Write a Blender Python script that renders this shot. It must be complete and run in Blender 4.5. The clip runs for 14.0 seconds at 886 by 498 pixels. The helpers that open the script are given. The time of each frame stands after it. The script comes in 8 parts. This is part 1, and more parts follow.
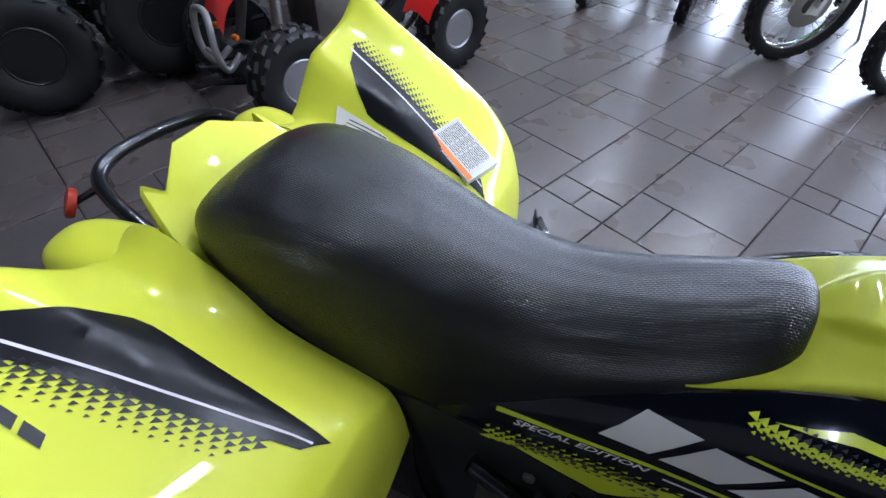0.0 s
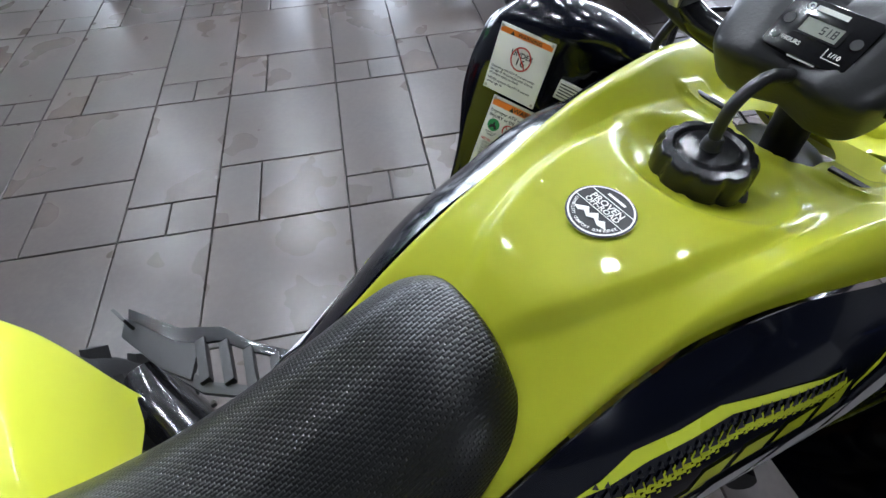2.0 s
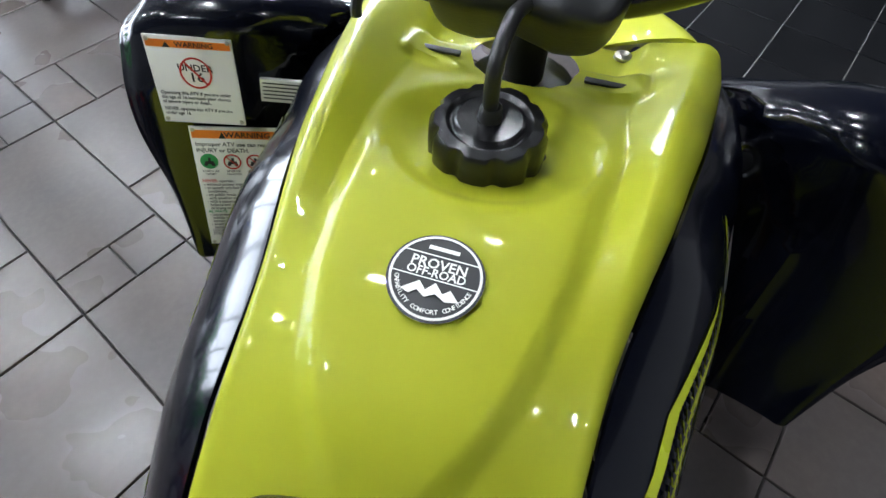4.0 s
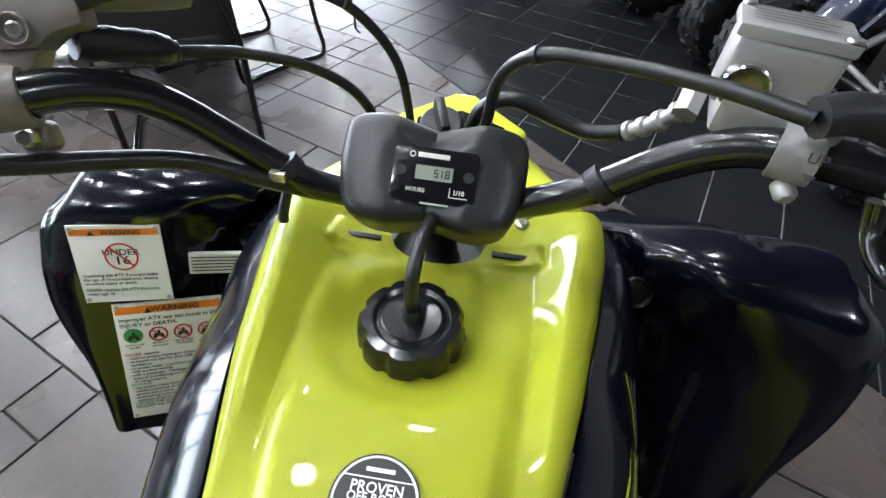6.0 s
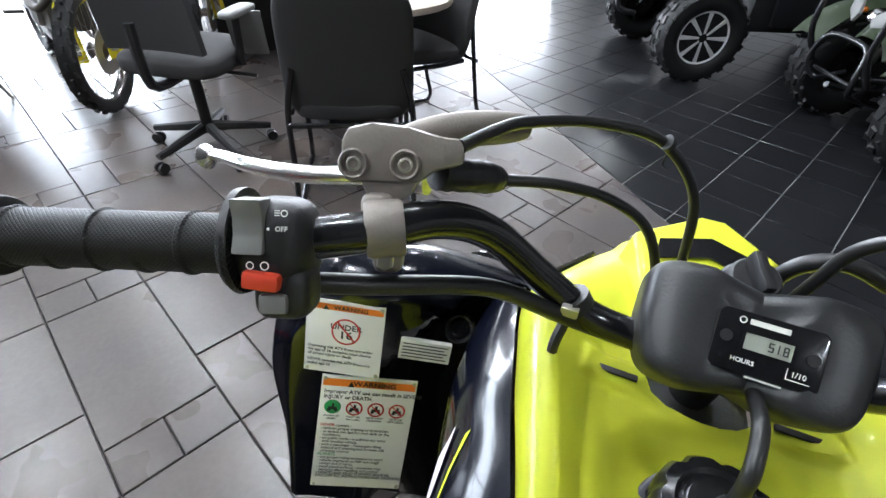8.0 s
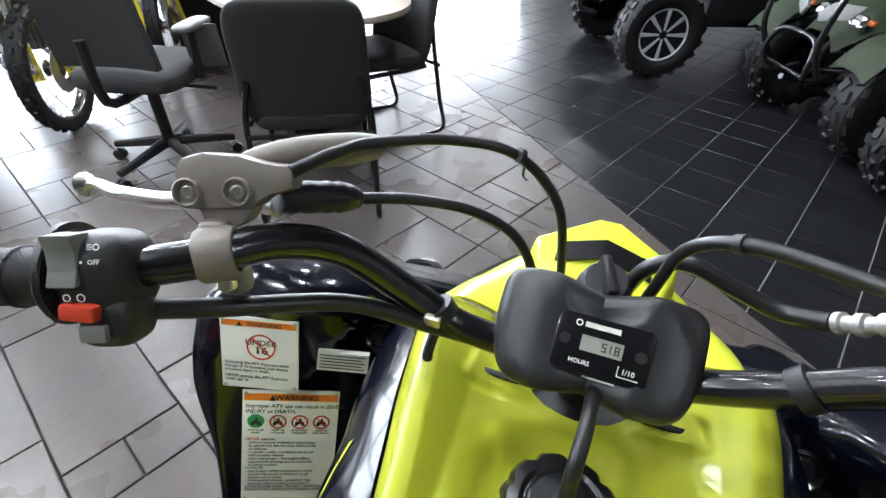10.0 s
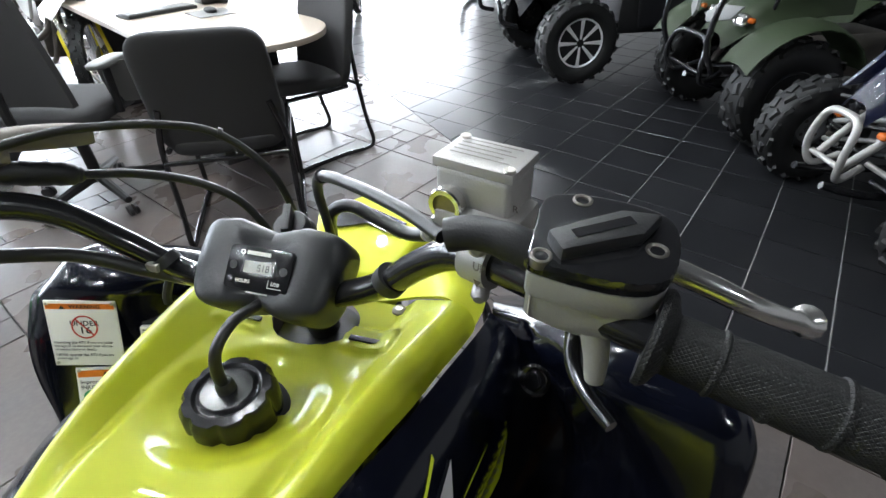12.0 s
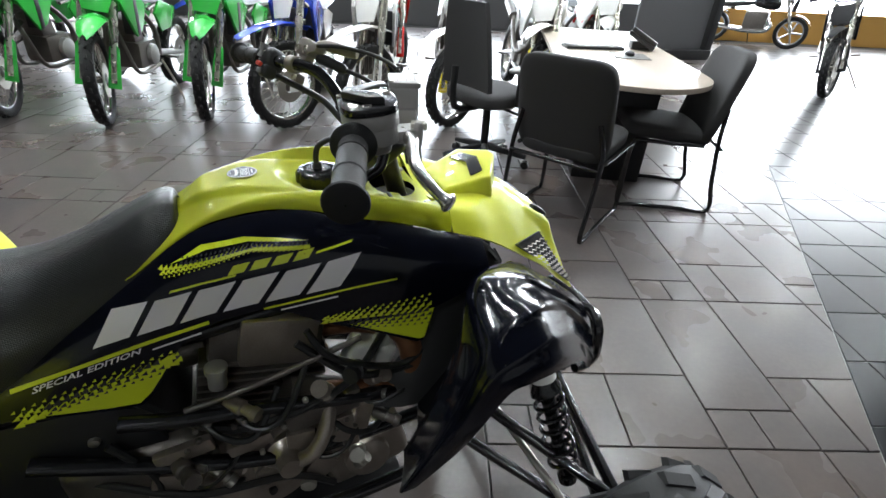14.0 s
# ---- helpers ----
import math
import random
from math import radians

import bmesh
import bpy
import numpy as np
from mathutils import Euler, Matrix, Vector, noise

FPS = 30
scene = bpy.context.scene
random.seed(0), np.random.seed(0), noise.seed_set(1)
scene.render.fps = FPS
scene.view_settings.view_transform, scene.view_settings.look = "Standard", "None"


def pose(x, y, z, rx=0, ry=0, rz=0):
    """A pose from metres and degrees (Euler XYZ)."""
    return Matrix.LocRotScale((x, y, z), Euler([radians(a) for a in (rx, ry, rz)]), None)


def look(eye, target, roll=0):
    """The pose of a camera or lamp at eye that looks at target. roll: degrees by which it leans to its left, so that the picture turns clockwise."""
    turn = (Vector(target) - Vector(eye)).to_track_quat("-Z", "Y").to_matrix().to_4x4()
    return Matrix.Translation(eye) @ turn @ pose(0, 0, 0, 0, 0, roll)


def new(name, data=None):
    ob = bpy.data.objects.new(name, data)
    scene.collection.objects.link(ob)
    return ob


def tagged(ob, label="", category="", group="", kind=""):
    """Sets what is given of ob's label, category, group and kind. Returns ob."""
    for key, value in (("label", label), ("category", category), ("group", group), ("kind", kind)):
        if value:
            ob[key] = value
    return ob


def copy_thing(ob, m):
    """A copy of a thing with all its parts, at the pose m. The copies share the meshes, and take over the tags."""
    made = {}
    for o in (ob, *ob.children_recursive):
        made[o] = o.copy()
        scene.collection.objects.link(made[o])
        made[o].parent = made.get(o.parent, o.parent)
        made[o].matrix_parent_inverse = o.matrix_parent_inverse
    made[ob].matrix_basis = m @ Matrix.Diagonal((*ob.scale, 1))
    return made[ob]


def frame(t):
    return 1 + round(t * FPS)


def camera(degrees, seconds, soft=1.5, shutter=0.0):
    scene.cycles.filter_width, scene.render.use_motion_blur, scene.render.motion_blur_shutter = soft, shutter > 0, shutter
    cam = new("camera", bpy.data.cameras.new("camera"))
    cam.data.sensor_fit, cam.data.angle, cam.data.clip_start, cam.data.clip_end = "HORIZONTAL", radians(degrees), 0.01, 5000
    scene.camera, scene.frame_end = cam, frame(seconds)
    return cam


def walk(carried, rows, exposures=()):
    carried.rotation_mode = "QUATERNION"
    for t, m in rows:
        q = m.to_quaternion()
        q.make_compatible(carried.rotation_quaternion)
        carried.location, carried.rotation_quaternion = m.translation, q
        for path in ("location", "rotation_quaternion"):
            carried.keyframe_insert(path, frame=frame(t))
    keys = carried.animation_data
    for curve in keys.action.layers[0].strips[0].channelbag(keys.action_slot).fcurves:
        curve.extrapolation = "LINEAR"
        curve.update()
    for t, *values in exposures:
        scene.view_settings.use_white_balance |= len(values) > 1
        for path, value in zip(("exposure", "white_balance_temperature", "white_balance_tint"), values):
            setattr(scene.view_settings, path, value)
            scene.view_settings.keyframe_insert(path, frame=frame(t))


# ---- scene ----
cam = camera(86.4, 14.0)
PATH = [
    (0, (-0.0425, -0.3997, 1.274), (-0.603, 0.8943, -0.145), 1.7),
    (0.5, (-0.0311, -0.3199, 1.273), (-0.4013, 1.0154, -0.169), 0.9),
    (1, (-0.0109, -0.245, 1.253), (-0.0187, 1.095, -0.232), -0.3),
    (1.5, (0.0175, -0.1712, 1.225), (0.395, 1.059, -0.306), -1.4),
    (1.8, (0.043, -0.1515, 1.196), (0.6156, 1.0401, -0.305), -2.2),
    (2, (0.0689, -0.1178, 1.197), (0.7222, 0.9159, -0.386), -1.9),
    (2.5, (0.0993, -0.086, 1.179), (0.919, 0.7196, -0.458), -1.1),
    (2.7, (0.1106, -0.0745, 1.174), (0.9821, 0.6393, -0.479), -0.7),
    (4.8, (0.1964, -0.0267, 1.154), (1.342, 0.1179, -0.479), 4.9),
    (5, (0.2037, -0.0275, 1.162), (1.3901, 0.1034, -0.442), 5.2),
    (5.5, (0.2004, -0.0251, 1.189), (1.5117, 0.0704, -0.318), 5.7),
    (6, (0.1942, -0.0268, 1.222), (1.5982, 0.0702, -0.199), 5.5),
    (6.5, (0.1944, 0.0023, 1.237), (1.6512, 0.1641, -0.123), 4.9),
    (7, (0.2027, 0.0562, 1.24), (1.681, 0.3693, -0.07), 4.9),
    (7.5, (0.2066, 0.1023, 1.24), (1.6705, 0.5923, -0.031), 3.9),
    (7.7, (0.2077, 0.118, 1.24), (1.6587, 0.6708, -0.021), 3.6),
    (9.8, (0.2359, 0.0555, 1.257), (1.6992, 0.6118, 0.013), 2),
    (10, (0.2382, 0.035, 1.259), (1.716, 0.5453, 0.013), 2),
    (10.5, (0.2321, -0.0242, 1.266), (1.7577, 0.369, 0.034), 1.2),
    (11, (0.2113, -0.0902, 1.268), (1.7791, 0.1934, 0.059), 0.2),
    (11.5, (0.2005, -0.1528, 1.27), (1.7863, 0.0984, 0.077), -0.2),
    (12, (0.2014, -0.229, 1.271), (1.7538, 0.2028, 0.088), -0.8),
    (12.5, (0.1883, -0.3286, 1.274), (1.6369, 0.3962, 0.101), -1.5),
    (13, (0.2034, -0.4647, 1.277), (1.4632, 0.557, 0.107), 0.7),
    (13.3, (0.2281, -0.5355, 1.273), (1.3882, 0.6162, 0.121), 2.6),
    (13.5, (0.2407, -0.5992, 1.276), (1.3028, 0.6689, 0.152), 2.8),
    (14, (0.2722, -0.7714, 1.274), (0.9832, 0.7753, 0.224), 3.1),
]
walk(cam, [(t, look(eye, target, roll)) for t, eye, target, roll in PATH], [(0.0, 0.0, 5550, 20), (0.7, 0.05, 5550, 20), (1.5, 0.13, 5850, 17), (2.5, 0.13, 6050, 15), (5.0, 0.22, 6150, 14), (6.5, 0.44, 6150, 14), (12.0, 0.45, 6300, 12), (14.0, 0.20, 6400, 11)])

# ---- world and light ----
world = bpy.data.worlds.new("sky")
scene.world = world
world.use_nodes = True
wn, wl = world.node_tree.nodes, world.node_tree.links
sky = wn.new("ShaderNodeTexSky")
sky.sky_type, sky.sun_disc = "NISHITA", False
sky.sun_elevation, sky.sun_rotation = radians(38), radians(70)
wl.new(sky.outputs[0], wn["Background"].inputs[0])
wn["Background"].inputs[1].default_value = 0.12

# the row of shop windows lies along the far end, the glass wall turned with the tiles
TA = radians(-22.5)
TO = Vector((-0.0246, 1.1722, 0))
UX, VX = Vector((math.cos(TA), math.sin(TA), 0)), Vector((-math.sin(TA), math.cos(TA), 0))


def tile_pt(a, b, z=0.0):
    return TO + UX * a + VX * b + Vector((0, 0, z))


def area_lamp(name, eye, target, sx, sy, watts, colour=(1, 1, 1)):
    d = bpy.data.lights.new(name, "AREA")
    d.shape, d.size, d.size_y, d.energy, d.color = "RECTANGLE", sx, sy, watts, colour
    ob = new(name, d)
    ob.matrix_world = look(eye, target)
    return ob


# ---- materials ----
def links_of(m):
    m.use_nodes = True
    return m.node_tree.nodes, m.node_tree.links, m.node_tree.nodes["Principled BSDF"]


def pbr(name, base, rough=0.5, metal=0.0, var=0.12, scale=6.0, fine=90.0, bump=0.0, coat=0.0, rvar=0.1, rnd=0.0, dark=None, spec=0.5):
    """Colour with a large and a fine variation, uneven gloss and a fine relief."""
    m = bpy.data.materials.new(name)
    n, l, p = links_of(m)
    co = n.new("ShaderNodeTexCoord")
    a, b = n.new("ShaderNodeTexNoise"), n.new("ShaderNodeTexNoise")
    a.inputs["Scale"].default_value, b.inputs["Scale"].default_value = scale, fine
    a.inputs["Detail"].default_value = 4
    for t in (a, b):
        l.new(co.outputs["Object"], t.inputs["Vector"])
    mix = n.new("ShaderNodeMix")
    mix.data_type = "RGBA"
    lo = dark if dark else [c * (1 - var) for c in base]
    mix.inputs[6].default_value, mix.inputs[7].default_value = (*lo, 1), (*[min(1, c * (1 + var * 0.6)) for c in base], 1)
    add = n.new("ShaderNodeMath")
    add.operation = "MULTIPLY_ADD"
    add.inputs[1].default_value = 0.35
    l.new(b.outputs["Fac"], add.inputs[0])
    sub = n.new("ShaderNodeMath")
    sub.operation = "MULTIPLY"
    sub.inputs[1].default_value = 0.65
    l.new(a.outputs["Fac"], sub.inputs[0])
    l.new(sub.outputs[0], add.inputs[2])
    fac = add.outputs[0]
    if rnd:
        oi = n.new("ShaderNodeObjectInfo")
        r = n.new("ShaderNodeMath")
        r.operation = "MULTIPLY_ADD"
        r.inputs[1].default_value = rnd
        l.new(oi.outputs["Random"], r.inputs[0])
        s2 = n.new("ShaderNodeMath")
        s2.operation = "SUBTRACT"
        s2.inputs[1].default_value = rnd / 2
        l.new(fac, s2.inputs[0])
        l.new(s2.outputs[0], r.inputs[2])
        fac = r.outputs[0]
    l.new(fac, mix.inputs[0])
    l.new(mix.outputs[2], p.inputs["Base Color"])
    p.inputs["Metallic"].default_value = metal
    p.inputs["Specular IOR Level"].default_value = spec
    rr = n.new("ShaderNodeMapRange")
    rr.inputs[3].default_value, rr.inputs[4].default_value = max(0.02, rough - rvar), min(1, rough + rvar)
    l.new(a.outputs["Fac"], rr.inputs[0])
    l.new(rr.outputs[0], p.inputs["Roughness"])
    if coat:
        p.inputs["Coat Weight"].default_value, p.inputs["Coat Roughness"].default_value = coat, 0.04
    if bump:
        bp = n.new("ShaderNodeBump")
        bp.inputs["Strength"].default_value, bp.inputs["Distance"].default_value = 0.6, bump
        l.new(b.outputs["Fac"], bp.inputs["Height"])
        l.new(bp.outputs[0], p.inputs["Normal"])
    return m


LIME = pbr("lime_plastic", (0.665, 0.70, 0.042), 0.42, var=0.04, scale=3, rvar=0.05, coat=0.6, spec=0.25)
NAVY = pbr("navy_gloss_plastic", (0.0024, 0.0031, 0.0072), 0.16, var=0.2, scale=4, rvar=0.03, coat=0.25, spec=0.30)
BLACK = pbr("black_plastic", (0.014, 0.014, 0.015), 0.45, var=0.25, fine=500, bump=0.0004)
GLOSSK = pbr("gloss_black", (0.008, 0.008, 0.009), 0.18, var=0.2, coat=0.4, rvar=0.05)
RUBBER = pbr("tyre_rubber", (0.0105, 0.0105, 0.011), 0.58, spec=0.30, var=0.3, scale=12, fine=200, bump=0.0006)
DRUB = pbr("soft_grey_pad", (0.018, 0.0185, 0.0195), 0.4, var=0.15, fine=400, bump=0.0003)
CAST = pbr("cast_aluminium", (0.36, 0.35, 0.335), 0.40, 0.4, var=0.16, fine=600, bump=0.0004)
CASTD = pbr("dark_cast_metal", (0.15, 0.136, 0.122), 0.40, 0.7, var=0.4, scale=20, fine=300, bump=0.0005)
CHROME = pbr("polished_metal", (0.75, 0.74, 0.72), 0.14, 1.0, var=0.06, rvar=0.06)
ENGM = pbr("oily_cast_alloy", (0.36, 0.315, 0.27), 0.32, 0.75, var=0.45, scale=25, fine=300, bump=0.0004)
TANCAST = pbr("weathered_cast_alloy", (0.215, 0.188, 0.162), 0.5, 0.1, var=0.2, scale=30, fine=500, bump=0.0003)
DECALK = pbr("black_decal", (0.006, 0.006, 0.008), 0.3, var=0.1, rvar=0.02, spec=0.3)
SATIN = pbr("satin_alloy", (0.66, 0.65, 0.63), 0.22, 0.95, var=0.06, rvar=0.06)
STEEL = pbr("zinc_steel", (0.5, 0.48, 0.42), 0.35, 0.9, var=0.15, fine=300)
BARK = pbr("black_painted_tube", (0.008, 0.008, 0.009), 0.22, var=0.2, rvar=0.06, coat=0.3)
CABLE = pbr("cable_sheath", (0.012, 0.012, 0.012), 0.38, var=0.2)
WHITEP = pbr("label_white", (0.80, 0.79, 0.73), 0.4, var=0.04)
ORANGEP = pbr("label_orange", (0.85, 0.22, 0.02), 0.4, var=0.05)
INKP = pbr("label_ink", (0.015, 0.015, 0.016), 0.45, var=0.05)
REDP = pbr("label_red", (0.55, 0.03, 0.02), 0.4, var=0.05)
GREENP = pbr("label_green", (0.03, 0.3, 0.09), 0.4, var=0.05)
SILVERP = pbr("silver_print", (0.72, 0.69, 0.71), 0.35, var=0.05)
LIMEP = pbr("lime_print", (0.62, 0.70, 0.03), 0.25, var=0.04, coat=0.4)
REDSW = pbr("red_switch", (0.6, 0.05, 0.02), 0.45, var=0.1)
GREYSW = pbr("grey_switch", (0.17, 0.17, 0.165), 0.5, var=0.1)
LCD = pbr("display_glass", (0.33, 0.35, 0.30), 0.15, var=0.05)
RUST = pbr("heat_stained_pipe", (0.32, 0.15, 0.07), 0.45, 0.6, var=0.4, scale=18, dark=(0.12, 0.06, 0.035))
BOTTLE = pbr("milky_bottle", (0.62, 0.62, 0.58), 0.4, var=0.08)
REFLEX = pbr("red_reflector", (0.5, 0.04, 0.015), 0.15, var=0.3, scale=60, coat=0.8)


def seat_material():
    m = pbr("textured_black_vinyl", (0.0055, 0.0057, 0.0062), 0.30, var=0.3, scale=5, rvar=0.0, spec=0.58)
    n, l, p = links_of(m)
    co = n.new("ShaderNodeTexCoord")
    br = n.new("ShaderNodeTexBrick")
    br.inputs["Scale"].default_value = 1.0
    br.inputs["Brick Width"].default_value, br.inputs["Row Height"].default_value = 0.0052, 0.0027
    br.inputs["Mortar Size"].default_value, br.inputs["Mortar Smooth"].default_value = 0.0010, 1.0
    br.inputs["Color1"].default_value = br.inputs["Color2"].default_value = (1, 1, 1, 1)
    br.inputs["Mortar"].default_value = (0, 0, 0, 1)
    l.new(co.outputs["UV"], br.inputs["Vector"])
    # grey dust rubbed into the rear of the seat
    base = p.inputs["Base Color"].links[0].from_socket
    sx = n.new("ShaderNodeSeparateXYZ")
    l.new(co.outputs["Object"], sx.inputs[0])
    mr = n.new("ShaderNodeMapRange")
    mr.inputs[1].default_value, mr.inputs[2].default_value = -0.40, -0.50
    l.new(sx.outputs[0], mr.inputs[0])
    zr = n.new("ShaderNodeMapRange")
    zr.inputs[1].default_value, zr.inputs[2].default_value = 0.87, 0.905
    l.new(sx.outputs[2], zr.inputs[0])
    dn = n.new("ShaderNodeTexNoise")
    dn.inputs["Scale"].default_value, dn.inputs["Detail"].default_value = 14, 6
    l.new(co.outputs["Object"], dn.inputs["Vector"])
    dr = n.new("ShaderNodeMapRange")
    dr.inputs[1].default_value, dr.inputs[2].default_value = 0.42, 0.62
    l.new(dn.outputs["Fac"], dr.inputs[0])
    k1, k2 = n.new("ShaderNodeMath"), n.new("ShaderNodeMath")
    k1.operation = k2.operation = "MULTIPLY"
    l.new(mr.outputs[0], k1.inputs[0]), l.new(zr.outputs[0], k1.inputs[1])
    l.new(k1.outputs[0], k2.inputs[0]), l.new(dr.outputs[0], k2.inputs[1])
    dm = n.new("ShaderNodeMix")
    dm.data_type = "RGBA"
    l.new(k2.outputs[0], dm.inputs[0]), l.new(base, dm.inputs[6])
    dm.inputs[7].default_value = (0.075, 0.075, 0.075, 1)
    # shade in the grooves of the grain is multiplied into the colour
    gm = n.new("ShaderNodeMix")
    gm.data_type, gm.blend_type = "RGBA", "MULTIPLY"
    gm.inputs[0].default_value = 0.75
    l.new(dm.outputs[2], gm.inputs[6]), l.new(br.outputs["Color"], gm.inputs[7])
    l.new(gm.outputs[2], p.inputs["Base Color"])
    bp = n.new("ShaderNodeBump")
    bp.inputs["Strength"].default_value, bp.inputs["Distance"].default_value = 0.50, 0.0008
    l.new(br.outputs["Color"], bp.inputs["Height"])
    l.new(bp.outputs[0], p.inputs["Normal"])
    return m


def grip_material():
    m = pbr("diamond_rubber_grip", (0.010, 0.010, 0.010), 0.5, var=0.2, spec=0.28)
    n, l, p = links_of(m)
    co = n.new("ShaderNodeTexCoord")
    ma = n.new("ShaderNodeMapping")
    ma.inputs["Rotation"].default_value = (0, 0, radians(45))
    l.new(co.outputs["UV"], ma.inputs["Vector"])
    ck = n.new("ShaderNodeTexBrick")
    ck.offset = 0.0
    ck.inputs["Scale"].default_value = 1.0
    ck.inputs["Brick Width"].default_value = ck.inputs["Row Height"].default_value = 0.0017
    ck.inputs["Mortar Size"].default_value, ck.inputs["Mortar Smooth"].default_value = 0.00045, 1.0
    ck.inputs["Color1"].default_value = ck.inputs["Color2"].default_value = (1, 1, 1, 1)
    ck.inputs["Mortar"].default_value = (0, 0, 0, 1)
    l.new(ma.outputs[0], ck.inputs["Vector"])
    bp = n.new("ShaderNodeBump")
    bp.inputs["Strength"].default_value, bp.inputs["Distance"].default_value = 0.6, 0.0006
    l.new(ck.outputs["Color"], bp.inputs["Height"])
    l.new(bp.outputs[0], p.inputs["Normal"])
    return m


VINYL, GRIP = seat_material(), grip_material()


# ---- mesh helpers ----
def part(name, bm, material, parent=None, label="", smooth=True, kind=""):
    """Links a bmesh as one mesh object, under a thing or a part."""
    bmesh.ops.recalc_face_normals(bm, faces=bm.faces)
    me = bpy.data.meshes.new(name)
    if smooth:
        for f in bm.faces:
            f.smooth = True
    bm.to_mesh(me)
    bm.free()
    me.materials.append(material)
    if smooth:
        me.set_sharp_from_angle(angle=radians(38))
    ob = new(name, me)
    if parent is not None:
        ob.parent = parent
        ob.matrix_parent_inverse = parent.matrix_world.inverted() if parent.matrix_world != Matrix() else Matrix()
    return tagged(ob, label, kind=kind)


def thing(name, label, category, group="", kind="", at=(0, 0, 0)):
    ob = new(name)
    ob.empty_display_size = 0.1
    ob.location = at
    return tagged(ob, label, category, group, kind)


def crom(pts, n):
    """Points on a smooth curve through pts, n steps between two."""
    pts = [Vector(p) for p in pts]
    out = []
    for i in range(len(pts) - 1):
        p0, p1, p2, p3 = pts[max(i - 1, 0)], pts[i], pts[i + 1], pts[min(i + 2, len(pts) - 1)]
        for k in range(n):
            t = k / n
            out.append(0.5 * ((2 * p1) + (p2 - p0) * t + (2 * p0 - 5 * p1 + 4 * p2 - p3) * t * t + (3 * p1 - p0 - 3 * p2 + p3) * t ** 3))
    out.append(pts[-1].copy())
    return out


def interp(table, x):
    """Linear look-up in rows of (x, value)."""
    if x <= table[0][0]:
        return table[0][1]
    for (a, va), (b, vb) in zip(table, table[1:]):
        if x <= b:
            return va + (vb - va) * (x - a) / (b - a)
    return table[-1][1]


def smooth_table(table, n=6):
    return [(p.x, p.y) for p in crom([(a, b, 0) for a, b in table], n)]


def grid_faces(bm, rows, closed=False):
    vs = [[bm.verts.new(p) for p in r] for r in rows]
    for a, b in zip(vs, vs[1:]):
        m = len(a)
        for j in range(m if closed else m - 1):
            k = (j + 1) % m
            try:
                bm.faces.new((a[j], a[k], b[k], b[j]))
            except ValueError:
                pass
    return vs


def loft(stations, nu=4, nv=4):
    """A smooth sheet through stations of points; nu steps between stations, nv between points."""
    cols = [crom(s, nv) for s in stations]
    m = len(cols[0])
    lines = [crom([c[j] for c in cols], nu) for j in range(m)]
    return [[lines[j][i] for j in range(m)] for i in range(len(lines[0]))]


def sheet(rows, thick=0.003):
    """A sheet of rows with a thickness inwards."""
    bm = bmesh.new()
    grid_faces(bm, rows)
    bmesh.ops.remove_doubles(bm, verts=bm.verts, dist=0.0002)
    bmesh.ops.recalc_face_normals(bm, faces=bm.faces)
    if thick:
        bmesh.ops.solidify(bm, geom=bm.faces[:], thickness=thick)
    return bm


def frame_at(pts, i):
    d = (pts[min(i + 1, len(pts) - 1)] - pts[max(i - 1, 0)]).normalized()
    return d


def tube_rows(pts, r, sides=10):
    """Rings along a path; r a number or a function of the share of the way."""
    pts = [Vector(p) for p in pts]
    d0 = (pts[1] - pts[0]).normalized()
    ref = Vector((0, 0, 1)) if abs(d0.z) < 0.9 else Vector((1, 0, 0))
    n = (ref - d0 * ref.dot(d0)).normalized()
    rows = []
    for i, p in enumerate(pts):
        d = frame_at(pts, i)
        n = (n - d * n.dot(d)).normalized()
        b = d.cross(n)
        rr = r(i / (len(pts) - 1)) if callable(r) else r
        rows.append([p + (n * math.cos(2 * math.pi * k / sides) + b * math.sin(2 * math.pi * k / sides)) * rr for k in range(sides)])
    return rows


def tube(pts, r, sides=10, bm=None, caps=True):
    bm = bm or bmesh.new()
    vs = grid_faces(bm, tube_rows(pts, r, sides), True)
    if caps:
        bm.faces.new(vs[0]), bm.faces.new(vs[-1])
    return bm


def pipe(ctrl, r, n=6, sides=10, bm=None):
    return tube(crom(ctrl, n), r, sides, bm)


def box(c, size, bm=None, rot=None, bevel=0.0, seg=2):
    """A box about c, turned by the matrix rot, its edges rounded."""
    b2 = bmesh.new()
    bmesh.ops.create_cube(b2, size=1.0)
    for v in b2.verts:
        v.co = Vector((v.co.x * size[0], v.co.y * size[1], v.co.z * size[2]))
    if bevel:
        bmesh.ops.bevel(b2, geom=b2.edges[:], offset=bevel, segments=seg, profile=0.6, affect="EDGES")
    m = Matrix.Translation(c) @ (rot.to_4x4() if rot else Matrix())
    b2.transform(m)
    if bm is None:
        return b2
    join(bm, b2)
    return bm


def join(bm, other):
    me = bpy.data.meshes.new("tmp")
    other.to_mesh(me)
    other.free()
    bm.from_mesh(me)
    bpy.data.meshes.remove(me)
    return bm


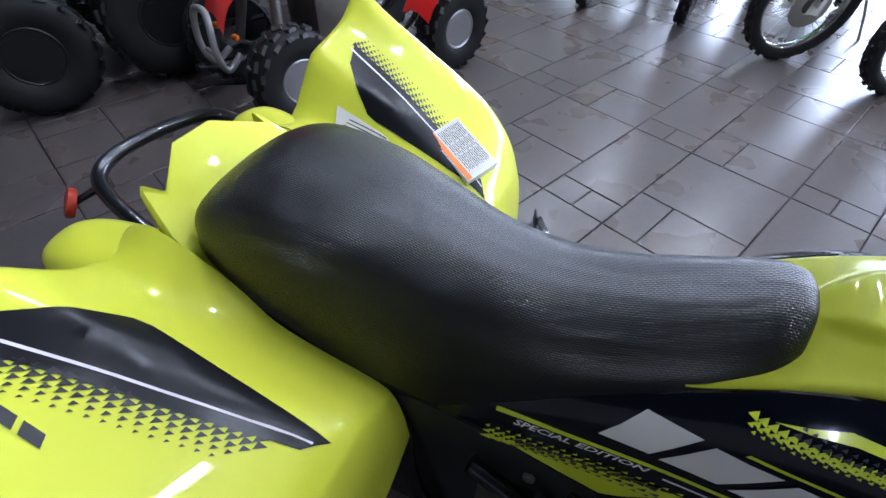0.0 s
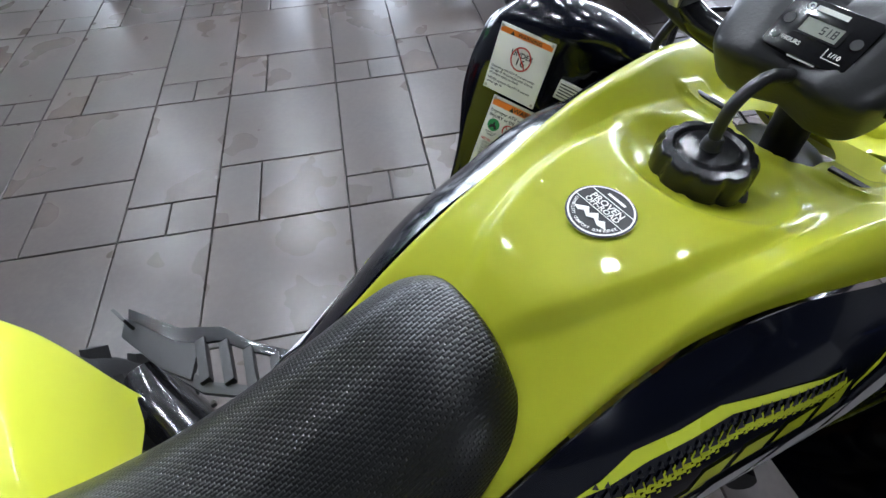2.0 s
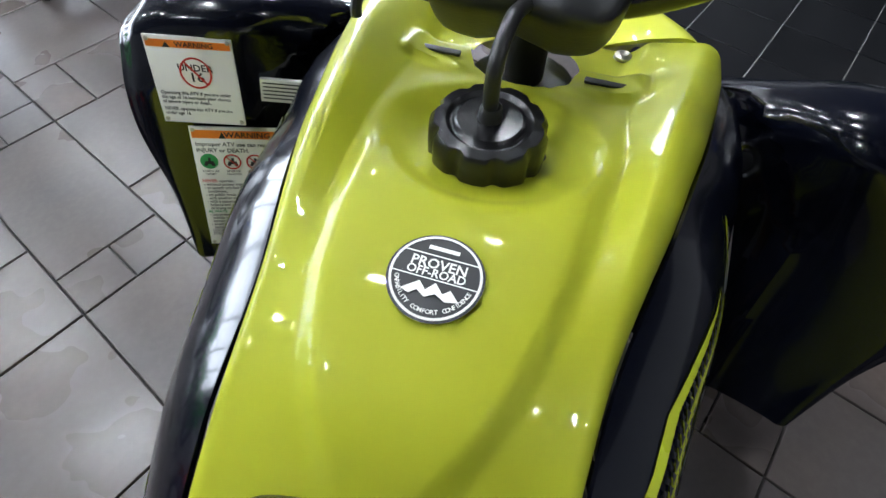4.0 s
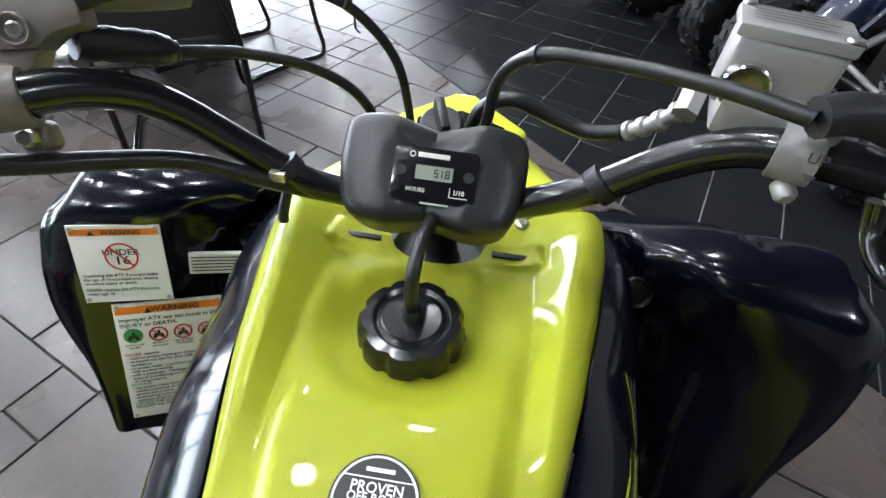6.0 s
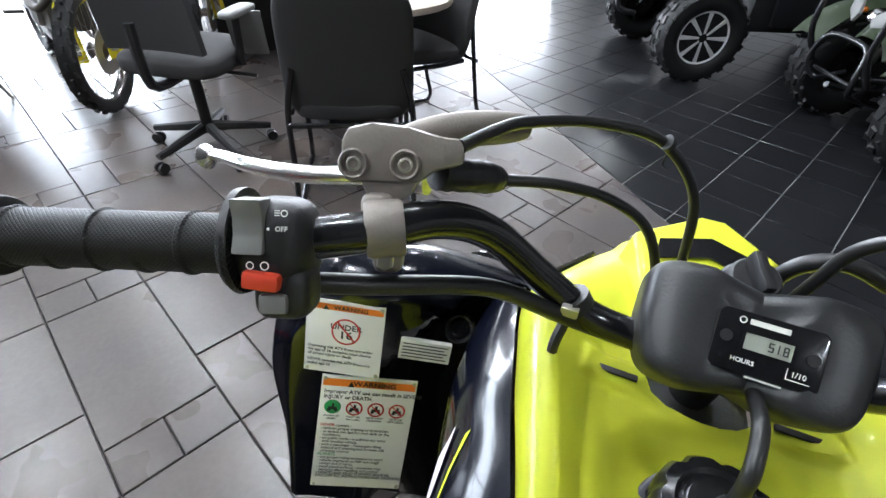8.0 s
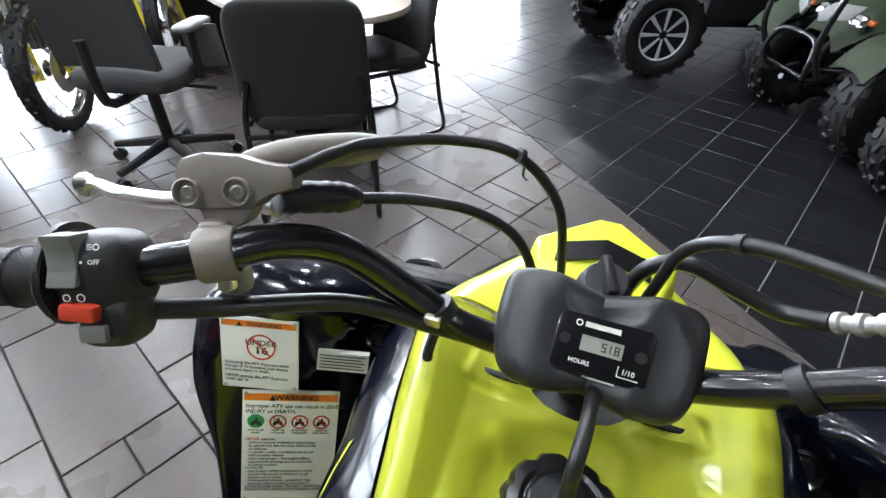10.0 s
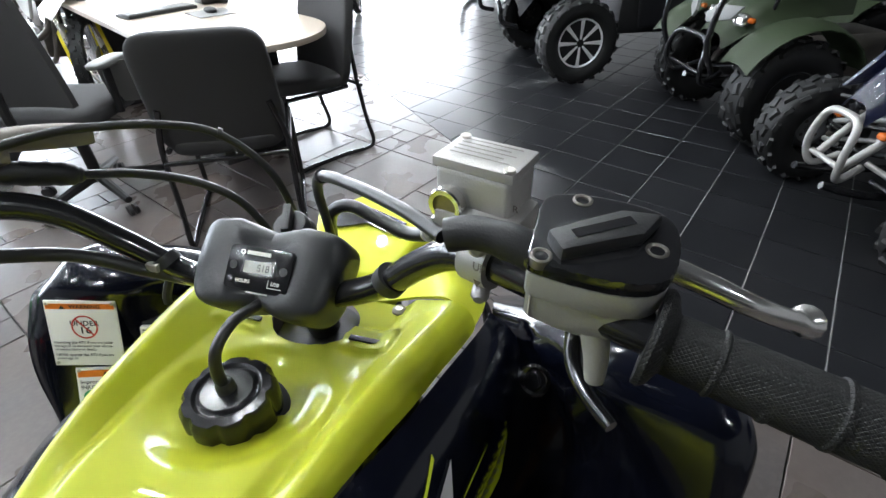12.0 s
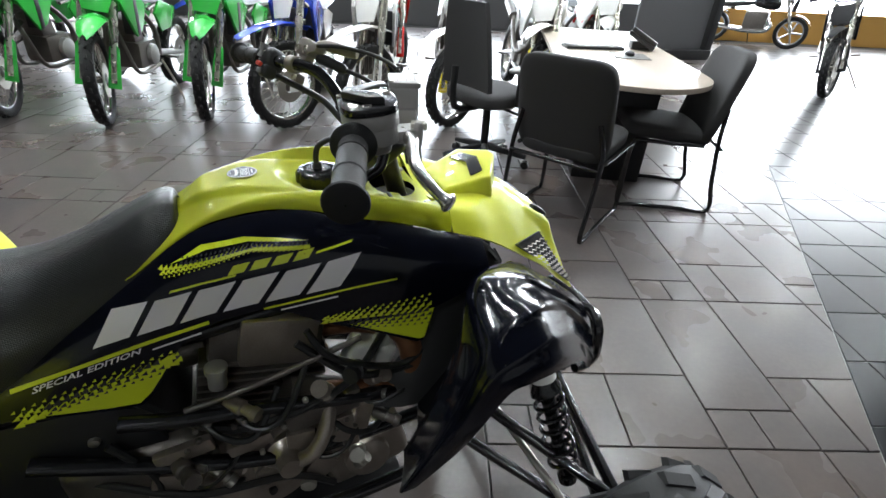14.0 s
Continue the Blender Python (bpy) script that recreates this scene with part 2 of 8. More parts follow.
def lathe(profile, origin, axis, sides=32, bm=None, closed=False):
    """Turns (distance along axis, radius) pairs about the axis through origin."""
    axis = Vector(axis).normalized()
    o = Vector(origin)
    ref = Vector((0, 0, 1)) if abs(axis.z) < 0.9 else Vector((1, 0, 0))
    n = (ref - axis * ref.dot(axis)).normalized()
    b = axis.cross(n)
    rows = [[o + axis * a + (n * math.cos(2 * math.pi * k / sides) + b * math.sin(2 * math.pi * k / sides)) * r for k in range(sides)] for a, r in profile]
    if closed:
        rows.append(rows[0])
    b2 = bmesh.new()
    vs = grid_faces(b2, rows, True)
    if not closed:
        for ring, pr in ((vs[0], profile[0]), (vs[-1], profile[-1])):
            if pr[1] > 0.0006:
                b2.faces.new(ring)
    bmesh.ops.remove_doubles(b2, verts=b2.verts, dist=0.00005)
    if bm is None:
        return b2
    return join(bm, b2)


def prism(poly, z0, z1, m=None, bm=None, bevel=0.0):
    """A flat outline of (x, y) pulled from z0 to z1, in the pose m."""
    b2 = bmesh.new()
    lo, hi = [b2.verts.new((x, y, z0)) for x, y in poly], [b2.verts.new((x, y, z1)) for x, y in poly]
    k = len(poly)
    b2.faces.new(lo[::-1]), b2.faces.new(hi)
    for i in range(k):
        b2.faces.new((lo[i], lo[(i + 1) % k], hi[(i + 1) % k], hi[i]))
    if bevel:
        bmesh.ops.recalc_face_normals(b2, faces=b2.faces)
        bmesh.ops.bevel(b2, geom=[e for e in b2.edges], offset=bevel, segments=2, profile=0.6, affect="EDGES")
    if m is not None:
        b2.transform(m)
    if bm is None:
        return b2
    return join(bm, b2)


def basis(o, ex, ey):
    """A pose with its x along ex and its y as near to ey as can be."""
    ex = Vector(ex).normalized()
    ez = ex.cross(Vector(ey)).normalized()
    ey = ez.cross(ex)
    return Matrix(((ex.x, ey.x, ez.x, o[0]), (ex.y, ey.y, ez.y, o[1]), (ex.z, ey.z, ez.z, o[2]), (0, 0, 0, 1)))


def blob(c, size, power, rot, nu=24, nv=40):
    """A box with softly rounded sides."""
    def sg(v, e):
        return math.copysign(abs(v) ** e, v)
    rows = []
    for i in range(nu + 1):
        a = -math.pi / 2 + math.pi * i / nu
        rows.append([Vector(c) + rot @ Vector((size[0] / 2 * sg(math.cos(a), power) * sg(math.cos(b), power), size[1] / 2 * sg(math.cos(a), power) * sg(math.sin(b), power), size[2] / 2 * sg(math.sin(a), power))) for b in [2 * math.pi * k / nv for k in range(nv)]])
    bm = bmesh.new()
    grid_faces(bm, rows, True)
    bmesh.ops.remove_doubles(bm, verts=bm.verts, dist=0.0003)
    return bm


# ---- writing ----
def letters(s, size=1.0, squeeze=1.0, shear=0.0, align="CENTER"):
    """The outline of a line of writing as flat (vertices, faces), its middle at the origin."""
    cu = bpy.data.curves.new("writing", "FONT")
    cu.body, cu.size, cu.align_x, cu.align_y, cu.shear = s, size, align, "CENTER", shear
    cu.resolution_u = 2
    cu.offset = size * 0.018
    ob = bpy.data.objects.new("writing", cu)
    me = bpy.data.meshes.new_from_object(ob)
    vs = [(v.co.x * squeeze, v.co.y) for v in me.vertices]
    fs = [tuple(p.vertices) for p in me.polygons]
    bpy.data.objects.remove(ob)
    bpy.data.curves.remove(cu)
    bpy.data.meshes.remove(me)
    return vs, fs


def flat_bm(shapes, put, split=0.0):
    """Flat shapes (vertices, faces) laid into space by the function put(x, y)."""
    bm = bmesh.new()
    for vs, fs in shapes:
        made = [bm.verts.new((x, y, 0)) for x, y in vs]
        for f in fs:
            if len(set(f)) > 2:
                try:
                    bm.faces.new([made[i] for i in f])
                except ValueError:
                    pass
    if split:
        for _ in range(4):
            long = [e for e in bm.edges if e.calc_length() > split]
            if not long:
                break
            bmesh.ops.subdivide_edges(bm, edges=long, cuts=1, use_grid_fill=True)
            bmesh.ops.triangulate(bm, faces=[f for f in bm.faces if len(f.verts) > 4])
    for v in bm.verts:
        v.co = put(v.co.x, v.co.y)
    return bm


def quad(x0, y0, x1, y1, sh=0.0):
    """An upright (or sheared) rectangle."""
    return [(x0, y0), (x1, y0), (x1 + sh * (y1 - y0), y1), (x0 + sh * (y1 - y0), y1)], [(0, 1, 2, 3)]


def poly(*pts):
    return list(pts), [tuple(range(len(pts)))]


def moved(shape, dx, dy, k=1.0):
    return [(x * k + dx, y * k + dy) for x, y in shape[0]], shape[1]


def ring(cx, cy, r0, r1, n=32):
    vs = [(cx + r * math.cos(2 * math.pi * i / n), cy + r * math.sin(2 * math.pi * i / n)) for r in (r0, r1) for i in range(n)]
    return vs, [(i, (i + 1) % n, n + (i + 1) % n, n + i) for i in range(n)]


def disc(cx, cy, r, n=32):
    return [(cx + r * math.cos(2 * math.pi * i / n), cy + r * math.sin(2 * math.pi * i / n)) for i in range(n)], [tuple(range(n))]

# ---- the quad bike ----
quad_bike = thing("quad_bike", "lime and navy sport quad bike with black textured seat", "quad bike")

ZT = smooth_table([(-0.16, 0.70), (-0.07, 0.748), (0.0, 0.795), (0.098, 0.862), (0.15, 0.902), (0.2, 0.928), (0.257, 0.94), (0.328, 0.947), (0.407, 0.929), (0.475, 0.917), (0.595, 0.88), (0.70, 0.825), (0.78, 0.765), (0.85, 0.70), (0.90, 0.65)])
YT = smooth_table([(-0.16, 0.125), (-0.07, 0.112), (0.0, 0.102), (0.098, 0.088), (0.2, 0.087), (0.257, 0.091), (0.328, 0.108), (0.407, 0.13), (0.475, 0.146), (0.595, 0.168), (0.70, 0.155), (0.78, 0.14), (0.85, 0.115), (0.90, 0.09)])
YO = smooth_table([(-0.16, 0.14), (0.0, 0.138), (0.1, 0.142), (0.2, 0.154), (0.3, 0.17), (0.4, 0.188), (0.5, 0.212), (0.62, 0.222)])
ZB = [(-0.16, 0.68), (-0.10, 0.685), (0.017, 0.662), (0.065, 0.658), (0.085, 0.68), (0.105, 0.712), (0.135, 0.76), (0.165, 0.785), (0.2, 0.80), (0.26, 0.812), (0.3, 0.80), (0.347, 0.772), (0.42, 0.745), (0.493, 0.715), (0.505, 0.72), (0.52, 0.785), (0.56, 0.80), (0.62, 0.82)]

LINE = [(-0.2, 0.698), (-0.082, 0.729), (0.05, 0.764), (0.184, 0.80), (0.264, 0.815), (0.458, 0.847), (0.60, 0.87)]


def side_y(x, z):
    """Half width of the side panel at a place of its outline seen from the side."""
    d = max(0.0, interp(ZT, x) - z)
    yt = interp(YT, x)
    return yt + (interp(YO, x) - yt) * (1 - math.exp(-d / 0.030))


# tank cover: from the seat's nose to the seam ahead of the steering stem
# x, then heights of plateau and valley, half width of the plateau, shoulder (y, z), edge (y, z)
TANK_KEYS = [
    (0.085, 0.850, 0.851, 0.020, (0.080, 0.853), (0.088, 0.852)),
    (0.125, 0.889, 0.889, 0.016, (0.078, 0.887), (0.0875, 0.882)),
    (0.155, 0.918, 0.914, 0.010, (0.077, 0.908), (0.087, 0.903)),
    (0.172, 0.931, 0.926, 0.012, (0.077, 0.919), (0.087, 0.913)),
    (0.184, 0.946, 0.935, 0.020, (0.077, 0.926), (0.087, 0.919)),
    (0.205, 0.958, 0.947, 0.033, (0.077, 0.938), (0.087, 0.930)),
    (0.257, 0.966, 0.958, 0.050, (0.081, 0.955), (0.091, 0.940)),
    (0.300, 0.965, 0.959, 0.057, (0.087, 0.963), (0.101, 0.946)),
    (0.352, 0.955, 0.951, 0.062, (0.094, 0.966), (0.116, 0.942)),
    (0.385, 0.946, 0.945, 0.064, (0.100, 0.963), (0.124, 0.934)),
    (0.43, 0.931, 0.935, 0.065, (0.109, 0.957), (0.137, 0.924)),
    (0.48, 0.918, 0.921, 0.068, (0.121, 0.948), (0.148, 0.916)),
    (0.525, 0.908, 0.917, 0.076, (0.131, 0.938), (0.158, 0.903)),
    (0.565, 0.905, 0.920, 0.082, (0.139, 0.925), (0.164, 0.890)),
]


def eased(table, sigma):
    """A look-up in rows of (x, value), its corners rounded over about sigma."""
    xs = np.arange(table[0][0] - 0.1, table[-1][0] + 0.1, 0.001)
    v = np.interp(xs, [q[0] for q in table], [q[1] for q in table])
    k = np.exp(-0.5 * (np.arange(-60, 61) * 0.001 / sigma) ** 2)
    v = np.convolve(np.pad(v, 60, mode="edge"), k / k.sum(), mode="valid")
    return lambda x: float(np.interp(x, xs, v))


def half_rows(table, nu, nv):
    left = loft([[(x, y, z) for y, z in row] for x, row in table], nu, nv)
    return [[Vector((p.x, -p.y, p.z)) for p in reversed(r[1:])] + r for r in left]


T_C, T_V = eased([(k[0], k[1]) for k in TANK_KEYS], 0.007), eased([(k[0], k[2]) for k in TANK_KEYS], 0.014)
T_W = eased([(k[0], k[3]) for k in TANK_KEYS], 0.006)
T_SY, T_SZ = eased([(k[0], k[4][0]) for k in TANK_KEYS], 0.016), eased([(k[0], k[4][1]) for k in TANK_KEYS], 0.016)
T_EY, T_EZ = eased([(k[0], k[5][0]) for k in TANK_KEYS], 0.014), eased([(k[0], k[5][1]) for k in TANK_KEYS], 0.014)


def ease(f):
    f = min(1.0, max(0.0, f))
    return f * f * (3 - 2 * f)


def tank_half(x):
    """From the middle out: plateau, its bank, the valley that climbs to the shoulder, the rounded edge."""
    zc, zv, w, ys, zs, ye, ze = T_C(x), T_V(x), T_W(x), T_SY(x), T_SZ(x), T_EY(x), T_EZ(x)
    g = min(0.018, (ys - w) * 0.5)
    out = [(w * k / 6, zc) for k in range(6)]
    out += [(w + g * k / 6, zc + (zv - zc) * ease(k / 6)) for k in range(6)]
    out += [(w + g + (ys - w - g) * k / 12, zv + (zs - zv) * ((k / 12) ** 1.15 * 0.7 + 0.3 * math.sin(math.pi / 2 * k / 12))) for k in range(12)]
    out += [(ys + (ye - ys) * math.sin(math.pi / 2 * k / 9), zs - (zs - ze) * (1 - math.cos(math.pi / 2 * k / 9))) for k in range(10)]
    return out


TANK_X0, TANK_DX, TANK_N = 0.085, 0.004, 121
tank_rows = []
for i in range(TANK_N):
    x = TANK_X0 + TANK_DX * i
    half_t = tank_half(x)
    tank_rows.append([Vector((x, -y, z)) for y, z in reversed(half_t[1:])] + [Vector((x, y, z)) for y, z in half_t])
for _ in range(2):
    old = [[p.z for p in r] for r in tank_rows]
    for i in range(1, len(tank_rows) - 1):
        for j in range(1, len(tank_rows[0]) - 1):
            tank_rows[i][j].z = old[i][j] * 0.5 + 0.125 * (old[i - 1][j] + old[i + 1][j] + old[i][j - 1] + old[i][j + 1])
# a bowl round the filler cap, raised pads for the two slots
for r in tank_rows:
    for p in r:
        d = math.hypot(p.x - 0.390, p.y - 0.002)
        p.z -= 0.016 * ease((0.078 - d) / 0.030)
        p.z += 0.006 * ease((0.024 - abs(p.x - 0.497)) / 0.009) * ease((0.030 - abs(abs(p.y) - 0.070)) / 0.010)
bm = bmesh.new()
vs = grid_faces(bm, tank_rows)
# opening for the steering stem
for f in [f for f in bm.faces if ((f.calc_center_median().x - 0.516) / 0.042) ** 2 + (f.calc_center_median().y / 0.046) ** 2 < 1]:
    bm.faces.remove(f)
for v in {v for e in bm.edges if len(e.link_faces) == 1 for v in e.verts}:
    ex, ey = (v.co.x - 0.516) / 0.042, v.co.y / 0.046
    k = math.hypot(ex, ey)
    if k < 1.7 and v.co.x < 0.5649:
        v.co.x, v.co.y = 0.516 + ex / k * 0.042, ey / k * 0.046
bmesh.ops.solidify(bm, geom=bm.faces[:], thickness=0.003)
tank = part("tank_cover", bm, LIME, quad_bike, "glossy lime tank cover with sculpted ridges")


def tank_z(x, y):
    best, zz = 9, 0.9
    i = round((x - TANK_X0) / TANK_DX)
    for r in tank_rows[max(0, i - 1):i + 2]:
        for p in r:
            d = (p.x - x) ** 2 + (p.y - y) ** 2
            if d < best:
                best, zz = d, p.z
    return zz


COWL = [
    (0.570, [(0, 0.895), (0.05, 0.902), (0.10, 0.920), (0.135, 0.923), (0.162, 0.889)]),
    (0.62, [(0, 0.900), (0.05, 0.905), (0.095, 0.912), (0.13, 0.905), (0.163, 0.870)]),
    (0.665, [(0, 0.905), (0.045, 0.906), (0.085, 0.905), (0.12, 0.885), (0.158, 0.845)]),
    (0.705, [(0, 0.905), (0.045, 0.903), (0.08, 0.893), (0.112, 0.868), (0.152, 0.818)]),
    (0.745, [(0, 0.890), (0.045, 0.886), (0.075, 0.872), (0.105, 0.842), (0.146, 0.790)]),
    (0.79, [(0, 0.857), (0.045, 0.853), (0.072, 0.842), (0.097, 0.812), (0.137, 0.757)]),
    (0.832, [(0, 0.826), (0.045, 0.822), (0.068, 0.812), (0.092, 0.765), (0.122, 0.717)]),
    (0.862, [(0, 0.772), (0.045, 0.768), (0.070, 0.755), (0.092, 0.725), (0.112, 0.690)]),
    (0.915, [(0, 0.67), (0.04, 0.665), (0.07, 0.655), (0.085, 0.648), (0.09, 0.643)]),
]
cowl_rows = half_rows(COWL, 8, 6)
# a raised keel and two brows over the inlets
for r in cowl_rows:
    for p in r:
        a = abs(p.y)
        p.z += 0.006 * ease((0.016 - a) / 0.012) * ease((p.x - 0.72) / 0.02) * ease((0.88 - p.x) / 0.05)
        p.z += 0.007 * ease((0.014 - abs(a - 0.072)) / 0.010) * ease((p.x - 0.755) / 0.03) * ease((0.845 - p.x) / 0.012)
cowl = part("front_cowl", sheet(cowl_rows, 0.003), LIME, quad_bike, "lime nose cowl with meshed side vents")


def block_top(x, y):
    return 0.918 + (x - 0.60) * 0.34 - 0.06 * abs(y)


ring_b = [(0.598, 0.050), (0.680, 0.076), (0.718, 0.012), (0.718, -0.012), (0.680, -0.076), (0.598, -0.050)]
bm = bmesh.new()
hi = [bm.verts.new((x, y, block_top(x, y))) for x, y in ring_b]
lo = [bm.verts.new((0.66 + (x - 0.66) * 1.16, y * 1.16, 0.875)) for x, y in ring_b]
bm.faces.new(hi), bm.faces.new(lo[::-1])
for i in range(6):
    bm.faces.new((lo[i], lo[(i + 1) % 6], hi[(i + 1) % 6], hi[i]))
bmesh.ops.recalc_face_normals(bm, faces=bm.faces)
bmesh.ops.bevel(bm, geom=bm.edges[:], offset=0.006, segments=3, profile=0.6, affect="EDGES")
block = part("nose_block", bm, LIME, cowl, "lime raised nose block with a dark badge strip")


def row_normal(rows, i, j):
    a = rows[min(i + 1, len(rows) - 1)][j] - rows[max(i - 1, 0)][j]
    b = rows[i][min(j + 1, len(rows[0]) - 1)] - rows[i][max(j - 1, 0)]
    n = a.cross(b).normalized()
    return n if n.z > 0 else -n


mid = (len(cowl_rows[0]) - 1) // 2
strip = []
for k in range(23):
    y = -0.0495 + 0.0045 * k
    xc = 0.676 - 0.26 * abs(y)
    strip.append([Vector((xc - 0.012, y, block_top(xc - 0.012, y) + 0.0022)), Vector((xc + 0.012, y, block_top(xc + 0.012, y) + 0.0022))])
part("badge_plate", sheet(strip, 0.002), GLOSSK, block, "dark smoked badge strip")
# meshed three-cornered vents in the sides of the nose
for s in (1, -1):
    va, vb, vc = Vector((0.700, s * 0.1475, 0.832)), Vector((0.780, s * 0.1035, 0.822)), Vector((0.902, s * 0.094, 0.662))
    out_n = (vb - va).cross(vc - va).normalized()
    out_n = out_n if out_n.y * s > 0 else -out_n
    va, vb, vc = va + out_n * 0.007, vb + out_n * 0.007, vc + out_n * 0.005
    tri_p = [[va + (vc - va) * f + ((vb + (vc - vb) * f) - (va + (vc - va) * f)) * q / 10 for q in range(11)] for f in [k / 24 * 0.95 for k in range(25)]]
    vent = part("vent_backing", sheet(tri_p, 0.004), BLACK, cowl, "black nose vent")
    bm = bmesh.new()
    for k in range(2, 24, 2):
        zig = [tri_p[k + (q % 2)][q] + out_n * 0.004 for q in range(11)]
        tube(zig, 0.0009, 4, bm)
    part("vent_mesh", bm, STEEL, vent, "fine metal mesh")
    part("inlet", blob((0.812, s * 0.054, 0.8395), (0.050, 0.024, 0.014), 0.6, Matrix.Rotation(radians(-s * 14), 3, "Z") @ Matrix.Rotation(radians(38), 3, "Y"), 10, 20), BLACK, cowl, "black air inlet")

# side panels under the tank, one each side
PX = [-0.16 + 0.78 * i / 78 for i in range(79)]
for s in (-1, 1):
    rows = []
    for x in PX:
        zt, zb = interp(ZT, x) - 0.002, min(interp(ZB, x), interp(ZT, x) - 0.004)
        rows.append([Vector((x, s * side_y(x, zt + (zb - zt) * (k / 12) ** 1.4), zt + (zb - zt) * (k / 12) ** 1.4)) for k in range(13)])
    panel = part("side_panel", sheet(rows, 0.003), NAVY, quad_bike, "navy side panel with silver and lime graphics")

    def on_panel(x, z, off=0.0009, s=s):
        return Vector((x, s * (side_y(x, z) + off), z))

    # the graphics follow a rising line along the panel: x along it, b above it
    def to_xz(a, b):
        return a, interp(LINE, a) + b

    def decal(name, shapes, material, off, label="", panel=panel, on_panel=on_panel, to_xz=to_xz):
        return part(name, flat_bm(shapes, lambda a, b: on_panel(*to_xz(a, b), off=off), 0.03), material, panel, label)

    # big silver word mark as plain slanted blocks
    blocks = []
    SH = 0.85
    for k in range(6):
        x0, w, h = 0.028 + k * 0.0592, 0.0500, 0.040 + 0.0008 * k
        b0 = 0.0190 - 0.0022 * k
        blocks.append(quad(x0, b0, x0 + w, b0 + h, SH))
    for q in blocks:
        decal("mark_block", [q], SILVERP, 0.0018, "silver slanted block")
    small = [quad(0.222 + k * 0.030, 0.066 - 0.0005 * k, 0.245 + k * 0.030, 0.0775 - 0.0005 * k, 0.9) for k in range(4)]
    small += [quad(0.142, 0.0625, 0.232, 0.0655, 0.9), quad(0.345, 0.067, 0.40, 0.070, 0.9)]
    decal("model_mark", small, LIMEP, 0.0009, "lime block mark and stripe")
    decal("stripe", [quad(-0.085, -0.003, 0.184, 0.003), quad(0.262, -0.003, 0.46, 0.0005)], LIMEP, 0.0009, "lime stripe")
    decal("pin_stripe", [quad(0.101, -0.0155, 0.17, -0.0125)], SILVERP, 0.0009, "silver pin stripe")
    decal("pin_stripe", [quad(0.285, -0.0115, 0.37, -0.0085)], SILVERP, 0.0009, "silver pin stripe")
    word = letters("SPECIAL EDITION", 0.0120, 1.55, 0.3)
    if s > 0:
        word = ([(-x, y) for x, y in word[0]], [f[::-1] for f in word[1]])
    decal("small_writing", [moved(word, 0.012, -0.0095)], SILVERP, 0.001, "silver small writing")

    def triangles(x0, x1, base, top, nx, ny, grow, off):
        """Rows of little triangles that shrink from one edge to the other."""
        out = []
        for i in range(nx):
            for j in range(ny):
                f = 1 - (j / ny) * 0.75
                f *= grow(i / nx)
                if f < 0.15:
                    continue
                cx, cy = x0 + (x1 - x0) * (i + 0.5 * (j % 2)) / nx, base(i / nx) + (top(i / nx) - base(i / nx)) * j / ny
                w = (x1 - x0) / nx * 0.55 * f
                out.append(poly((cx - w, cy - w * 0.7), (cx + w, cy - w * 0.7), (cx + w, cy + w * 1.1)))
        return out

    # lime fields with dissolving triangles: lower rear lobe, lower front lobe, upper flash
    def xz_decal(name, shapes, material, off, on_panel=on_panel, panel=panel):
        return part(name, flat_bm(shapes, lambda x, z: on_panel(x, z, off=off), 0.03), material, panel, kind="stuff" if name == "triangle_field" else "")

    xz_decal("lime_field", [poly((-0.06, 0.682), (0.017, 0.668), (0.060, 0.664), (0.080, 0.682), (0.103, 0.714), (0.128, 0.752), (0.07, 0.722))], LIMEP, 0.0009)
    xz_decal("triangle_field", triangles(-0.09, 0.135, lambda f: 0.676 + 0.060 * f, lambda f: 0.703 + 0.060 * f, 17, 5, lambda f: 1.0, 0), LIMEP, 0.0009)
    xz_decal("triangle_field", triangles(-0.05, 0.11, lambda f: 0.697 + 0.045 * f, lambda f: 0.678 + 0.03 * f, 13, 3, lambda f: 0.9, 0), INKP, 0.0014)
    xz_decal("lime_field", [poly((0.385, 0.764), (0.495, 0.722), (0.503, 0.726), (0.518, 0.785), (0.45, 0.775))], LIMEP, 0.0009)
    xz_decal("triangle_field", triangles(0.345, 0.515, lambda f: 0.776 + 0.010 * f, lambda f: 0.788 + 0.036 * f, 14, 4, lambda f: 0.9, 0), LIMEP, 0.0009)
    xz_decal("triangle_field", triangles(0.385, 0.515, lambda f: 0.770 + 0.015 * f, lambda f: 0.752 - 0.005 * f, 11, 4, lambda f: 0.9, 0), INKP, 0.0014)
    if s < 0:
        xz_decal("lime_flash", [poly((0.150, 0.886), (0.195, 0.911), (0.252, 0.920), (0.30, 0.919), (0.34, 0.914), (0.257, 0.915), (0.20, 0.906))], LIMEP, 0.0009)
        xz_decal("triangle_field", triangles(0.136, 0.34, lambda f: 0.880 + 0.028 * min(1, 1.7 * f), lambda f: 0.868 + 0.034 * min(1, 1.7 * f), 30, 4, lambda f: 0.95, 0), LIMEP, 0.0009)
        xz_decal("triangle_field", triangles(0.165, 0.34, lambda f: 0.890 + 0.021 * min(1, 1.7 * f), lambda f: 0.902 + 0.016 * min(1, 1.7 * f), 28, 2, lambda f: 0.8, 0), INKP, 0.0014)

